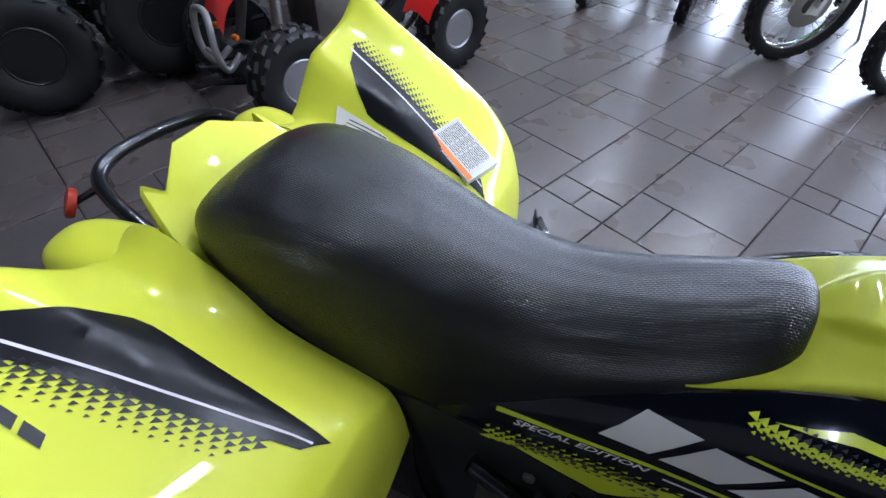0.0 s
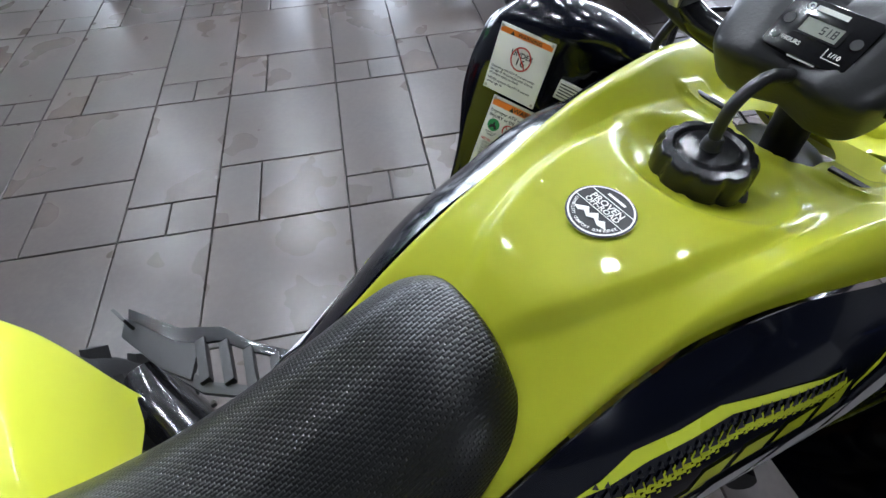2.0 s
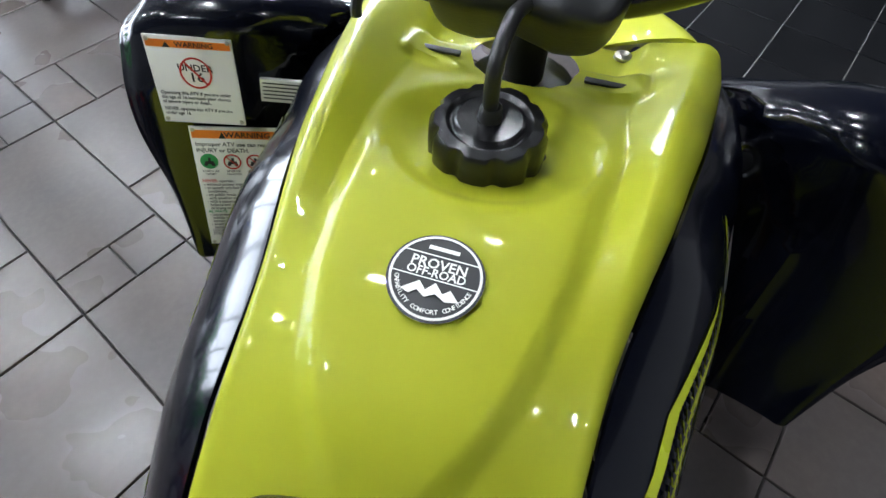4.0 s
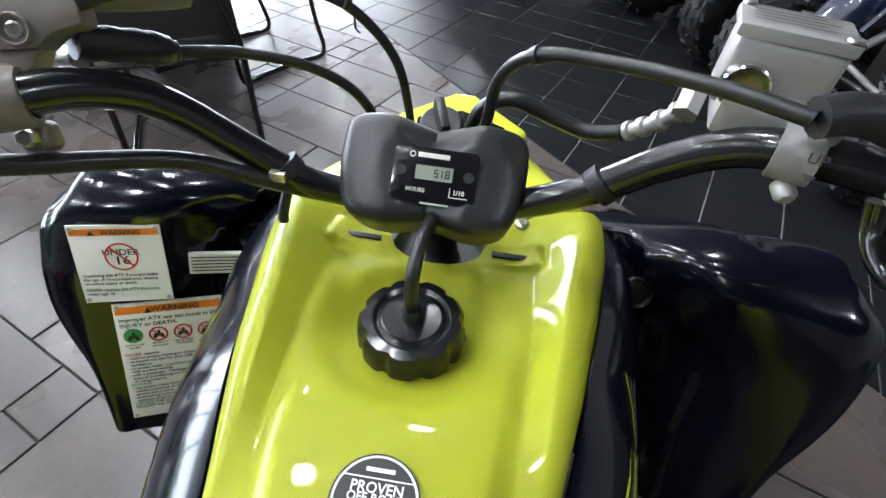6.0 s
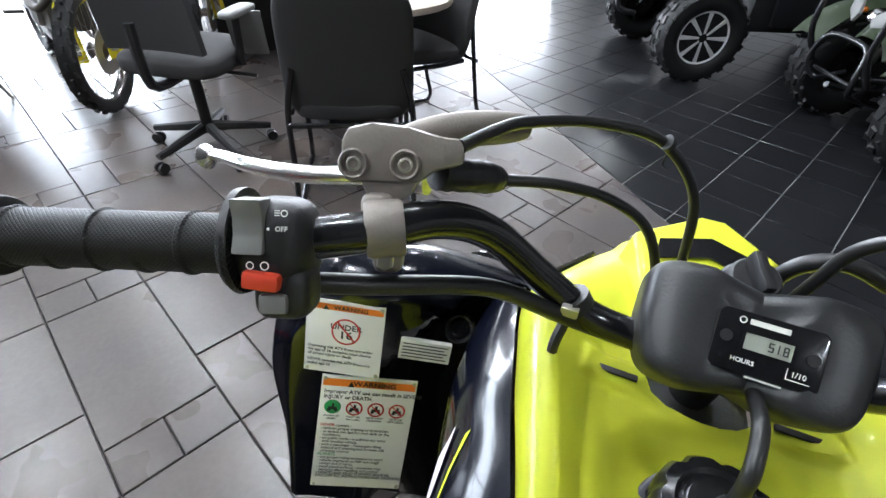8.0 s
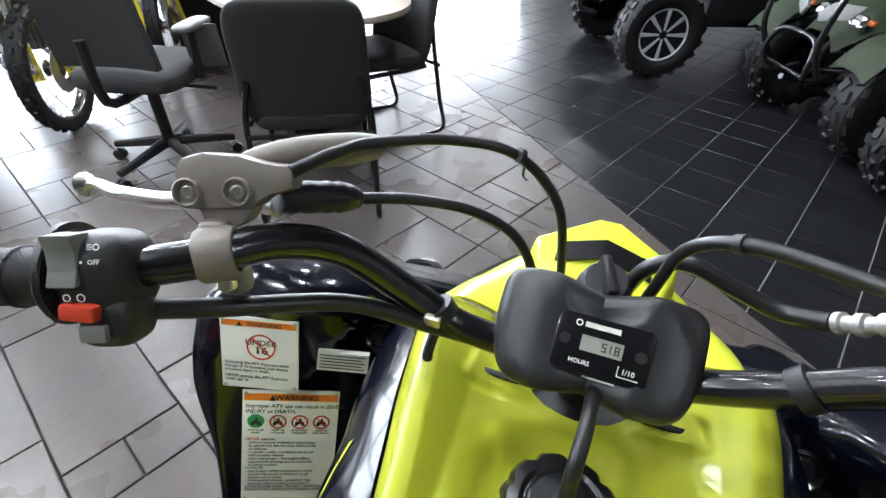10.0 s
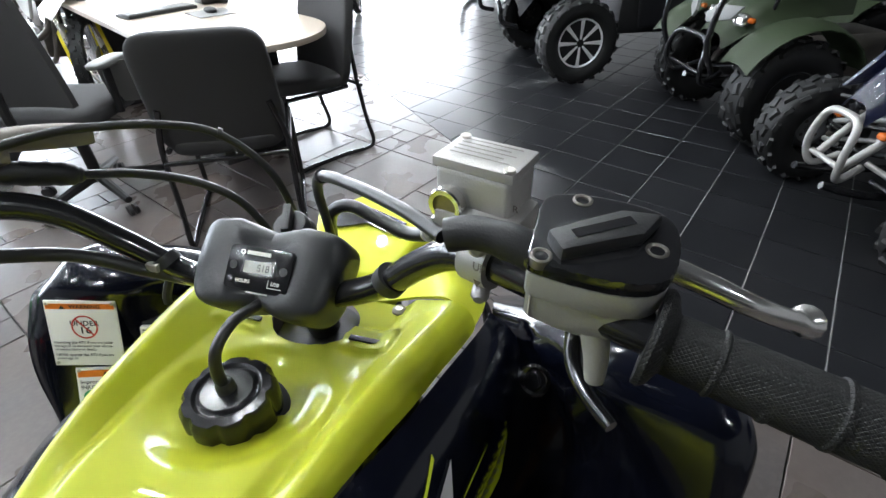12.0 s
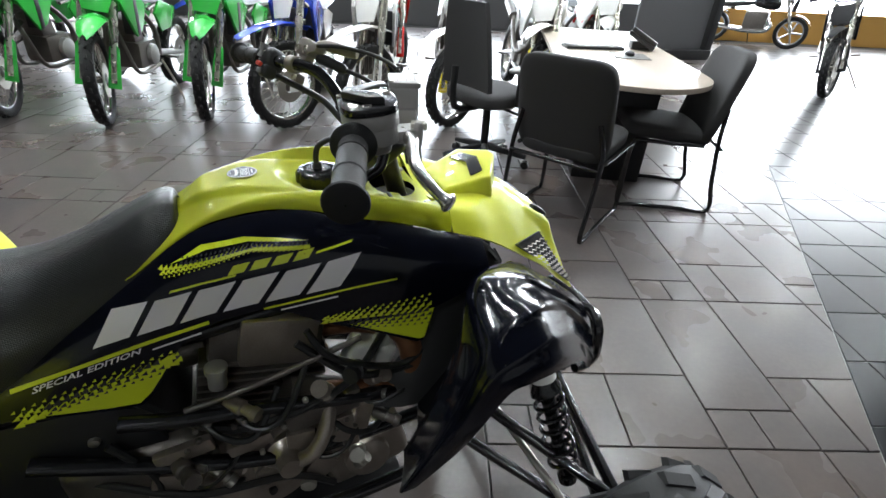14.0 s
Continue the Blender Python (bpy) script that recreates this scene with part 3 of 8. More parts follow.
# seat
SEAT = [
    (-0.540, [(0, 0.850), (0.05, 0.847), (0.085, 0.838), (0.098, 0.81), (0.099, 0.79)]),
    (-0.524, [(0, 0.884), (0.06, 0.880), (0.104, 0.864), (0.118, 0.825), (0.119, 0.795)]),
    (-0.488, [(0, 0.909), (0.06, 0.904), (0.114, 0.886), (0.133, 0.838), (0.133, 0.79)]),
    (-0.43, [(0, 0.925), (0.06, 0.920), (0.116, 0.898), (0.140, 0.84), (0.140, 0.765)]),
    (-0.33, [(0, 0.921), (0.06, 0.915), (0.113, 0.889), (0.139, 0.82), (0.142, 0.725)]),
    (-0.24, [(0, 0.902), (0.055, 0.896), (0.10, 0.868), (0.132, 0.80), (0.138, 0.70)]),
    (-0.15, [(0, 0.878), (0.05, 0.871), (0.09, 0.842), (0.12, 0.78), (0.130, 0.69)]),
    (-0.07, [(0, 0.872), (0.045, 0.866), (0.082, 0.840), (0.108, 0.79), (0.116, 0.742)]),
    (0.0, [(0, 0.886), (0.042, 0.880), (0.074, 0.858), (0.096, 0.82), (0.104, 0.790)]),
    (0.07, [(0, 0.915), (0.038, 0.910), (0.066, 0.890), (0.084, 0.86), (0.092, 0.838)]),
    (0.115, [(0, 0.938), (0.034, 0.933), (0.058, 0.915), (0.075, 0.89), (0.084, 0.868)]),
    (0.142, [(0, 0.948), (0.030, 0.944), (0.050, 0.929), (0.066, 0.908), (0.076, 0.888)]),
    (0.160, [(0, 0.948), (0.024, 0.944), (0.040, 0.932), (0.053, 0.914), (0.062, 0.898)]),
    (0.166, [(0, 0.938), (0.014, 0.935), (0.025, 0.928), (0.035, 0.916), (0.042, 0.906)]),
]
seat_rows = half_rows(SEAT, 6, 6)
bm = bmesh.new()
vs = grid_faces(bm, seat_rows)
uv = bm.loops.layers.uv.new("UVMap")
bm.verts.index_update()
ucoord = {}
for r, vr in zip(seat_rows, vs):
    m0 = (len(r) - 1) // 2
    d = 0.0
    ucoord[vr[m0]] = (r[m0].x, 0.0)
    for side in (1, -1):
        d, j = 0.0, m0
        while 0 <= j + side < len(r):
            d += (r[j + side] - r[j]).length
            j += side
            ucoord[vr[j]] = (r[j].x, side * d)
for f in bm.faces:
    for lp in f.loops:
        lp[uv].uv = ucoord[lp.vert]
bm.faces.new([v for v in vs[0]])
seat = part("seat", bm, VINYL, quad_bike, "black textured vinyl seat with dusty rear")

# tail and rear fenders
FEND = [
    (-0.200, [(0.14, 0.57), (0.20, 0.53), (0.27, 0.50), (0.34, 0.46), (0.39, 0.46), (0.405, 0.44)]),
    (-0.209, [(0.14, 0.635), (0.20, 0.64), (0.27, 0.625), (0.34, 0.60), (0.405, 0.555), (0.415, 0.51)]),
    (-0.221, [(0.139, 0.672), (0.20, 0.695), (0.268, 0.695), (0.34, 0.68), (0.42, 0.635), (0.434, 0.57)]),
    (-0.235, [(0.138, 0.686), (0.20, 0.715), (0.265, 0.720), (0.34, 0.717), (0.43, 0.682), (0.445, 0.62)]),
    (-0.263, [(0.14, 0.702), (0.20, 0.732), (0.26, 0.746), (0.34, 0.755), (0.435, 0.745), (0.455, 0.69)]),
    (-0.32, [(0.145, 0.725), (0.20, 0.752), (0.265, 0.778), (0.35, 0.792), (0.45, 0.80), (0.475, 0.75)]),
    (-0.39, [(0.148, 0.755), (0.20, 0.775), (0.275, 0.813), (0.37, 0.830), (0.46, 0.842), (0.48, 0.79)]),
    (-0.455, [(0.143, 0.80), (0.205, 0.80), (0.280, 0.843), (0.38, 0.863), (0.465, 0.877), (0.485, 0.82)]),
    (-0.56, [(0.140, 0.845), (0.208, 0.822), (0.290, 0.880), (0.40, 0.904), (0.47, 0.935), (0.49, 0.89)]),
    (-0.622, [(0.140, 0.83), (0.215, 0.82), (0.300, 0.897), (0.41, 0.930), (0.472, 0.975), (0.492, 0.92)]),
    (-0.632, [(0.15, 0.80), (0.225, 0.79), (0.302, 0.865), (0.41, 0.895), (0.470, 0.935), (0.488, 0.89)]),
    (-0.638, [(0.17, 0.74), (0.235, 0.73), (0.305, 0.79), (0.41, 0.81), (0.465, 0.84), (0.480, 0.82)]),
]
for s in (1, -1):
    rows = loft([[(x, s * y, z) for y, z in row] for x, row in FEND], 5, 5)
    for i, r in enumerate(rows):
        for j, p in enumerate(r):
            p.z += 0.005 * math.exp(-((j - 10) / 1.1) ** 2) * ease((i - 14) / 8)
    fender = part("rear_fender", sheet(rows, 0.003), LIME, quad_bike, "lime rear fender with black triangle graphics")

    def on_fender(x, y, off=0.0012, rows=rows, s=s):
        """The fender's surface over a place (x, |y|), by the nearest cell."""
        best = (9, 0, 0)
        for i in range(0, len(rows)):
            for j in range(0, len(rows[0]) - 6):
                p = rows[i][j]
                d = (p.x - x) ** 2 + (abs(p.y) - y) ** 2
                if d < best[0]:
                    best = (d, i, j)
        _, i, j = best
        n = row_normal(rows, i, j)
        p = rows[i][j]
        q = Vector((x, s * y, 0))
        z = p.z - (n.x * (q.x - p.x) + n.y * (q.y - p.y)) / max(n.z, 0.2)
        return Vector((x, s * y, z)) + n * off

    def fd(name, shapes, material, off, label="", on_fender=on_fender, fender=fender):
        return part(name, flat_bm(shapes, lambda x, y: on_fender(x, y, off), 0.02), material, fender, label)

    def along_stripe(x):
        return 0.260 + 0.304 * (-0.256 - x)

    fd("black_wedge", [poly((-0.575, along_stripe(-0.575) + 0.014), (-0.555, 0.320), (-0.52, 0.281), (-0.482, 0.252), (-0.462, 0.248), (-0.36, 0.247), (-0.243, 0.245), (-0.262, along_stripe(-0.262) + 0.010), (-0.36, along_stripe(-0.36) + 0.014), (-0.46, along_stripe(-0.46) + 0.014))], DECALK, 0.0012, "gloss black wedge decal")
    fd("pin_stripe", [poly((-0.575, along_stripe(-0.575)), (-0.256, 0.260), (-0.256, 0.2575), (-0.575, along_stripe(-0.575) - 0.004))], SILVERP, 0.0022)
    tri = []
    for i in range(23):
        for j in range(5):
            w = 0.0062 * (1 - j / 6)
            cx = -0.57 + 0.0125 * i + 0.003 * j
            cy = along_stripe(cx) + 0.0135 + j * 0.0075
            if i + j > 23:
                continue
            tri.append(poly((cx - w, cy - w * 0.7), (cx + w, cy - w * 0.7), (cx - w, cy + w * 1.2)))
    tagged(fd("triangle_field", tri, INKP, 0.0012), kind="stuff")
    if s > 0:
        m = basis((-0.3135, 0.296, 0.7745), (0.100, -0.041, -0.045), (0.025, 0.065, 0.014))
        m = Matrix.Translation(m.col[2].to_3d() * 0.017) @ m
        plate = part("spec_label", prism([(-0.0585, -0.0355), (0.0585, -0.0355), (0.0585, 0.0355), (-0.0585, 0.0355)], -0.018, 0.002, m), WHITEP, fender, "white tyre pressure label with orange band")
        part("label_band", flat_bm([quad(-0.0565, -0.0335, 0.0565, -0.0235)], lambda x, y, m=m: m @ Vector((x, y, 0.0026))), ORANGEP, plate)
        bars = [quad(-0.051 + x, 0.029 - k * 0.0037, -0.051 + x + w, 0.0301 - k * 0.0037) for k in range(14) for x, w in (((0.0, 0.030), (0.034, 0.022), (0.060, 0.034)) if k % 3 else ((0.0, 0.048), (0.052, 0.040)))]
        part("small_print", flat_bm(bars, lambda x, y, m=m: m @ Vector((x, y, 0.0026))), INKP, plate, kind="stuff")
    if s < 0:
        for k in range(3):
            fd("mark_block", [quad(-0.505 + 0.027 * k, 0.381, -0.484 + 0.027 * k, 0.392, 0.6)], INKP, 0.0012)
        continue
    plate2 = fd("small_label", [poly((-0.54, 0.245), (-0.52, 0.19), (-0.42, 0.18), (-0.43, 0.235))], WHITEP, 0.0015, "small white caution label")
    part("small_print", flat_bm([quad(-0.53 + 0.003 * k, 0.194 + 0.0055 * k, -0.44 + 0.001 * k, 0.1955 + 0.0055 * k) for k in range(8)], lambda x, y: on_fender(x, y, 0.0025), 0.02), INKP, plate2, kind="stuff")

half = [(-0.47, 0.155), (-0.548, 0.141), (-0.605, 0.118), (-0.612, 0.108), (-0.578, 0.098), (-0.622, 0.034)]
bm = prism([(x, -y) for x, y in half] + [(x, y) for x, y in reversed(half)], -0.075, 0.0, None, None, 0.006)
for v in bm.verts:
    v.co.z += 0.898 - 0.40 * (v.co.x + 0.61) - 0.8 * max(0, abs(v.co.y) - 0.09)
part("tail_cover", bm, LIME, quad_bike, "lime tail cover with stepped corners behind the seat")
for s in (1, -1):
    part("tail_pod", blob((-0.630, s * 0.170, 0.783), (0.20, 0.115, 0.088), 0.75, Matrix.Rotation(radians(-s * 13), 3, "Z") @ Matrix.Rotation(radians(4), 3, "Y")), LIME, quad_bike, "lime rounded tail pod")

# front fenders, glossy navy
FF = [
    [(0.475, 0.20, 0.55), (0.452, 0.26, 0.56), (0.43, 0.32, 0.575), (0.412, 0.362, 0.585), (0.402, 0.380, 0.59), (0.405, 0.388, 0.598), (0.425, 0.390, 0.602)],
    [(0.565, 0.19, 0.65), (0.516, 0.26, 0.67), (0.478, 0.32, 0.675), (0.448, 0.378, 0.68), (0.439, 0.400, 0.685), (0.448, 0.410, 0.688), (0.475, 0.412, 0.685)],
    [(0.605, 0.18, 0.730), (0.553, 0.25, 0.757), (0.508, 0.32, 0.77), (0.475, 0.395, 0.782), (0.470, 0.425, 0.784), (0.478, 0.438, 0.776), (0.490, 0.440, 0.765)],
    [(0.640, 0.17, 0.780), (0.578, 0.240, 0.822), (0.524, 0.305, 0.850), (0.503, 0.395, 0.861), (0.502, 0.428, 0.860), (0.509, 0.446, 0.846), (0.519, 0.450, 0.829)],
    [(0.658, 0.166, 0.800), (0.592, 0.232, 0.846), (0.536, 0.295, 0.876), (0.530, 0.386, 0.888), (0.534, 0.424, 0.883), (0.542, 0.445, 0.857), (0.550, 0.448, 0.833)],
    [(0.680, 0.165, 0.808), (0.620, 0.228, 0.856), (0.566, 0.288, 0.888), (0.572, 0.378, 0.900), (0.578, 0.414, 0.888), (0.585, 0.436, 0.854), (0.592, 0.438, 0.826)],
    [(0.712, 0.163, 0.798), (0.665, 0.226, 0.842), (0.630, 0.285, 0.872), (0.622, 0.350, 0.876), (0.628, 0.388, 0.858), (0.633, 0.412, 0.824), (0.638, 0.415, 0.802)],
    [(0.748, 0.156, 0.772), (0.720, 0.22, 0.802), (0.702, 0.28, 0.818), (0.694, 0.318, 0.818), (0.694, 0.346, 0.804), (0.698, 0.370, 0.770), (0.700, 0.374, 0.750)],
    [(0.79, 0.145, 0.738), (0.772, 0.20, 0.764), (0.764, 0.26, 0.768), (0.752, 0.296, 0.762), (0.746, 0.322, 0.746), (0.744, 0.342, 0.720), (0.744, 0.345, 0.704)],
    [(0.84, 0.13, 0.690), (0.822, 0.19, 0.722), (0.812, 0.25, 0.726), (0.796, 0.295, 0.708), (0.780, 0.322, 0.694), (0.768, 0.335, 0.690), (0.766, 0.336, 0.672)],
]
front_fenders = {}
for s in (1, -1):
    rows = loft([[(x, s * y, z) for x, y, z in st] for st in FF], 8, 8)
    shaped = []
    for i, r in enumerate(rows):
        shaped.append([])
        for j, p in enumerate(r):
            a, n = abs(p.y), row_normal(rows, i, j)
            # a pocket beside the tank, its arched edge a crease
            e = 1 - math.hypot((a - 0.15) / 0.152, max(p.z - 0.735, 0) / 0.135)
            q = p + Vector((0.024, 0, -0.006)) * ease(e / 0.08) * ease((42 - i) / 6)
            q += n * 0.0035 * math.exp(-(e / 0.035) ** 2) * ease((42 - i) / 6)
            if s > 0:
                q.y -= 0.009 * ease((a - 0.36) / 0.08) * ease((p.z - 0.74) / 0.08)
                q.z -= 0.014 * ease((a - 0.36) / 0.07) * ease((p.z - 0.80) / 0.05)
            # bead along the outer edge
            q += n * 0.0030 * math.exp(-((j - 35.5) / 1.3) ** 2) * ease((i - 6) / 6)
            # two blades that swell forwards, steep on their outer side
            for top, wide, amp, i0, i1 in ((18, 9, 0.011, 34, 50), (26, 6, 0.012, 28, 46)):
                d = j - top - 0.08 * (58 - i)
                f = ease(1 + d / wide) if d < 0 else ease(1 - d / (wide * 0.16))
                q += Vector((0, s * 0.5, 0.8)) * amp * (0.4 if s > 0 else 1.0) * f * ease((i - i0) / (i1 - i0)) * ease((71 - i) / 3.0)
            shaped[-1].append(q)
    rows = shaped
    ff = front_fenders[s] = part("front_fender", sheet(rows, 0.0035), NAVY, quad_bike, "glossy navy front fender")
    # guard that closes the gap between the fender and the frame
    part("inner_guard", sheet([[rows[i][0] + Vector((0.002, 0, 0)), rows[i][0] + Vector((-0.035, -s * 0.004, 0)), Vector((rows[i][0].x - 0.075, s * 0.170, rows[i][0].z - 0.01)), Vector((rows[i][0].x - 0.115, s * 0.150, rows[i][0].z - 0.02))] for i in range(0, 34, 3)], 0.003), BLACK, ff, "black inner guard")
    # hollow frame round the mouth at the fender's front end
    part("mouth_frame", pipe([(0.805, s * 0.235, 0.728), (0.820, s * 0.255, 0.728), (0.808, s * 0.290, 0.728), (0.806, s * 0.302, 0.700), (0.808, s * 0.302, 0.660), (0.790, s * 0.300, 0.640), (0.765, s * 0.305, 0.645)], 0.009, 6, 8), GLOSSK, ff, "black frame at the fender mouth")
    part("pocket_plug", lathe([(-0.004, 0.020), (0.0, 0.020), (0.003, 0.017), (0.001, 0.013), (0.004, 0.010), (0.005, 0.0)], (0.585, s * 0.235, 0.800), (-0.75, -s * 0.25, 0.6), 24), GLOSSK, ff, "black plug in the pocket")

# warning labels on the rear face of the left front fender
def label_pose(tl, tr, bl):
    tl, tr, bl = Vector(tl), Vector(tr), Vector(bl)
    o = (tr + bl) / 2
    m = basis(o, tr - tl, tl - bl)
    return Matrix.Translation(m.col[2].to_3d() * 0.005) @ m, (tr - tl).length, (tl - bl).length


def put_on(m, off):
    return lambda x, y: m @ Vector((x, y, off))


def warning_plate(name, m, w, h, band, label):
    plate = part(name, prism([(-w / 2, -h / 2), (w / 2, -h / 2), (w / 2, h / 2), (-w / 2, h / 2)], 0, 0.0025, m, None, 0.0006), WHITEP, front_fenders[1], label)
    part("label_band", flat_bm([quad(-w / 2 + 0.002, h / 2 - 0.004 - band, w / 2 - 0.002, h / 2 - 0.004)], put_on(m, 0.0030)), ORANGEP, plate, "orange band")
    bm = bmesh.new()
    for x in (-1, 1):
        for y in (-1, 1):
            lathe([(0, 0.0024), (0.0012, 0.0020), (0.0016, 0.0)], m @ Vector((x * (w / 2 - 0.004), y * (h / 2 - 0.004), 0.0028)), m.col[2].to_3d(), 10, bm)
    part("rivets", bm, STEEL, plate, kind="stuff")
    tri = poly((-0.026, h / 2 - 0.003 - band), (-0.018, h / 2 - 0.003 - band), (-0.022, h / 2 - 0.005))
    tri = ([(x, y - 0.001) for x, y in tri[0]], tri[1])
    part("label_writing", flat_bm([moved(letters("WARNING", band * 0.92, 1.15), 0.006, h / 2 - 0.0045 - band / 2), tri], put_on(m, 0.0034)), INKP, plate, kind="stuff")
    return plate


m16, w16, h16 = label_pose((0.506, 0.387, 0.864), (0.533, 0.303, 0.858), (0.473, 0.387, 0.777))
p16 = warning_plate("age_warning_label", m16, w16, h16, 0.0075, "white and orange under sixteen warning label")
part("warning_ring", flat_bm([ring(0.002, 0.010, 0.0145, 0.0165), ([(-0.0095, 0.0215), (-0.008, 0.023), (0.0135, -0.0015), (0.012, -0.003)], [(0, 1, 2, 3)])], put_on(m16, 0.0036)), REDP, p16)
lines = ["Operating this ATV if you are under", "the age of 16 increases your chance", "of severe injury or death.", "NEVER operate this ATV if you are", "under age 16"]
shapes = [moved(letters("UNDER", 0.0098, 1.1), 0.002, 0.0150), moved(letters("16", 0.0135, 1.2), 0.002, 0.0050)]
shapes += [moved(letters(t, 0.0052, 0.97, 0, "LEFT"), -w16 / 2 + 0.004, -0.0125 - 0.0050 * k - (0.003 if k > 2 else 0)) for k, t in enumerate(lines)]
part("label_writing", flat_bm(shapes, put_on(m16, 0.0032)), INKP, p16, kind="stuff")

mw, ww, hw = label_pose((0.478, 0.369, 0.770), (0.527, 0.268, 0.752), (0.419, 0.359, 0.616))
pw = warning_plate("use_warning_label", mw, ww, hw, 0.010, "white and orange improper use warning label")
shapes = [moved(letters(t, 0.0072, 1.0, 0, "LEFT"), -ww / 2 + 0.004, hw / 2 - 0.0215 - 0.0078 * k) for k, t in enumerate(["Improper ATV use can result in SEVERE", "INJURY or DEATH."])]
body_lines = ["operate :", "- without proper training or instruction.", "- at speeds too fast for your skills or the", "  conditions.", "- on public roads - a collision can occur", "  with another vehicle.", "- with a passenger - Passengers affect", "  balance and steering and increase risk", "  of losing control.", ":", "- use proper riding techniques to avoid", "  vehicle overturns on hills and rough", "  terrain and in turns.", "- avoid paved surfaces - pavement may", "  seriously affect handling and control.", "LOCATE AND READ OWNER'S MANUAL.", "FOLLOW ALL INSTRUCTIONS AND WARNINGS."]
ty = hw / 2 - 0.070
for k, t in enumerate(body_lines):
    dx = 0.018 if k in (0, 9) else 0.0
    shapes.append(moved(letters(t, 0.0056, 0.92, 0, "LEFT"), -ww / 2 + 0.005 + dx, ty - 0.0049 * k))
for k, (a, b) in enumerate([("ALWAYS USE", "HELMET"), ("NEVER USE", "ON ROADS"), ("NEVER CARRY", "PASSENGERS"), ("NEVER USE", "WITH DRUGS")]):
    for q, t in enumerate((a, b)):
        shapes.append(moved(letters(t, 0.0036, 0.9), -ww / 2 + 0.016 + k * 0.026, hw / 2 - 0.0565 - 0.004 * q))
part("label_writing", flat_bm(shapes, put_on(mw, 0.0032)), INKP, pw, kind="stuff")
part("label_red_writing", flat_bm([moved(letters("NEVER", 0.006, 0.95, 0, "LEFT"), -ww / 2 + 0.004, ty)], put_on(mw, 0.0032)), REDP, pw)
part("label_green_writing", flat_bm([moved(letters("ALWAYS", 0.006, 0.95, 0, "LEFT"), -ww / 2 + 0.004, ty - 0.0049 * 9)], put_on(mw, 0.0032)), GREENP, pw)
for k in range(4):
    cx, cy = -ww / 2 + 0.016 + k * 0.026, hw / 2 - 0.0435
    part("picture_disc", flat_bm([disc(cx, cy, 0.0100)], put_on(mw, 0.0031)), GREENP if k == 0 else WHITEP, pw)
    if k:
        part("ban_ring", flat_bm([ring(cx, cy, 0.0082, 0.0102), ([(cx - 0.0065, cy + 0.0055), (cx - 0.0055, cy + 0.0065), (cx + 0.0065, cy - 0.0055), (cx + 0.0055, cy - 0.0065)], [(0, 1, 2, 3)])], put_on(mw, 0.0040)), REDP, pw)
    part("pictogram", flat_bm([quad(cx - 0.005, cy - 0.0035, cx + 0.005, cy + 0.0005), disc(cx - 0.004, cy - 0.004, 0.0022, 10), disc(cx + 0.004, cy - 0.004, 0.0022, 10), quad(cx - 0.001, cy, cx + 0.002, cy + 0.005)], put_on(mw, 0.0036)), INKP, pw)
ms, ws, hs = label_pose((0.532, 0.292, 0.815), (0.556, 0.232, 0.805), (0.524, 0.290, 0.790))
ps = part("notice_sticker", prism([(-0.03, -0.0125), (0.03, -0.0125), (0.03, 0.0125), (-0.03, 0.0125)], -0.006, 0.002, ms), WHITEP, front_fenders[1], "small white notice sticker")
part("small_print", flat_bm([quad(-0.027, 0.008 - k * 0.0042, 0.026 - 0.004 * (k % 2), 0.0095 - k * 0.0042) for k in range(5)], put_on(ms, 0.0027)), INKP, ps, kind="stuff")

# round decal on the tank
dc = Vector((0.266, 0.0, tank_z(0.266, 0)))


def on_tank(x, y, off):
    """x to the rider's right, y forwards, about the decal's middle."""
    px, py = dc.x + y * 0.63, dc.y - x * 0.63
    rows = tank_rows
    best = (9, 0, 0)
    k = round((px - TANK_X0) / TANK_DX)
    for i in range(k - 1, k + 2):
        for j in range(len(rows[0])):
            p = rows[i][j]
            d = (p.x - px) ** 2 + (p.y - py) ** 2
            if d < best[0]:
                best = (d, i, j)
    _, i, j = best
    n, p = row_normal(rows, i, j), rows[i][j]
    return Vector((px, py, p.z - (n.x * (px - p.x) + n.y * (py - p.y)) / n.z)) + n * off


dd = part("round_decal", flat_bm([disc(0, 0, 0.0365, 48)], lambda x, y: on_tank(x, y, 0.0020), 0.012), INKP, tank, "black and silver round trail decal")
sh = [ring(0, 0, 0.0325, 0.0345, 48), quad(-0.030, 0.0155, 0.030, 0.0167), quad(-0.0335, -0.0045, 0.0335, -0.0035), quad(-0.012, 0.021, 0.012, 0.0245)]
sh += [moved(letters("PROVEN", 0.0120, 0.95), 0, 0.0085), moved(letters("OFF-ROAD", 0.0100, 0.92), 0, 0.0008)]
sh += [poly((-0.022, -0.0165), (-0.010, -0.007), (-0.004, -0.013), (0.002, -0.006), (0.009, -0.013), (0.014, -0.009), (0.022, -0.0165), (0.012, -0.0185), (0.004, -0.0145), (-0.003, -0.0185), (-0.010, -0.0145), (-0.015, -0.0185))]
for w, a0, a1 in (("CAPABILITY", 196, 240), ("COMFORT", 252, 288), ("CONFIDENCE", 300, 344)):
    for k, ch in enumerate(w):
        a = radians(a0 + (a1 - a0) * k / (len(w) - 1))
        vs_, fs_ = letters(ch, 0.0046)
        ca, sa = math.cos(a + math.pi / 2), math.sin(a + math.pi / 2)
        sh.append(([(0.0285 * math.cos(a) + x * ca - y * sa, 0.0285 * math.sin(a) + x * sa + y * ca) for x, y in vs_], fs_))
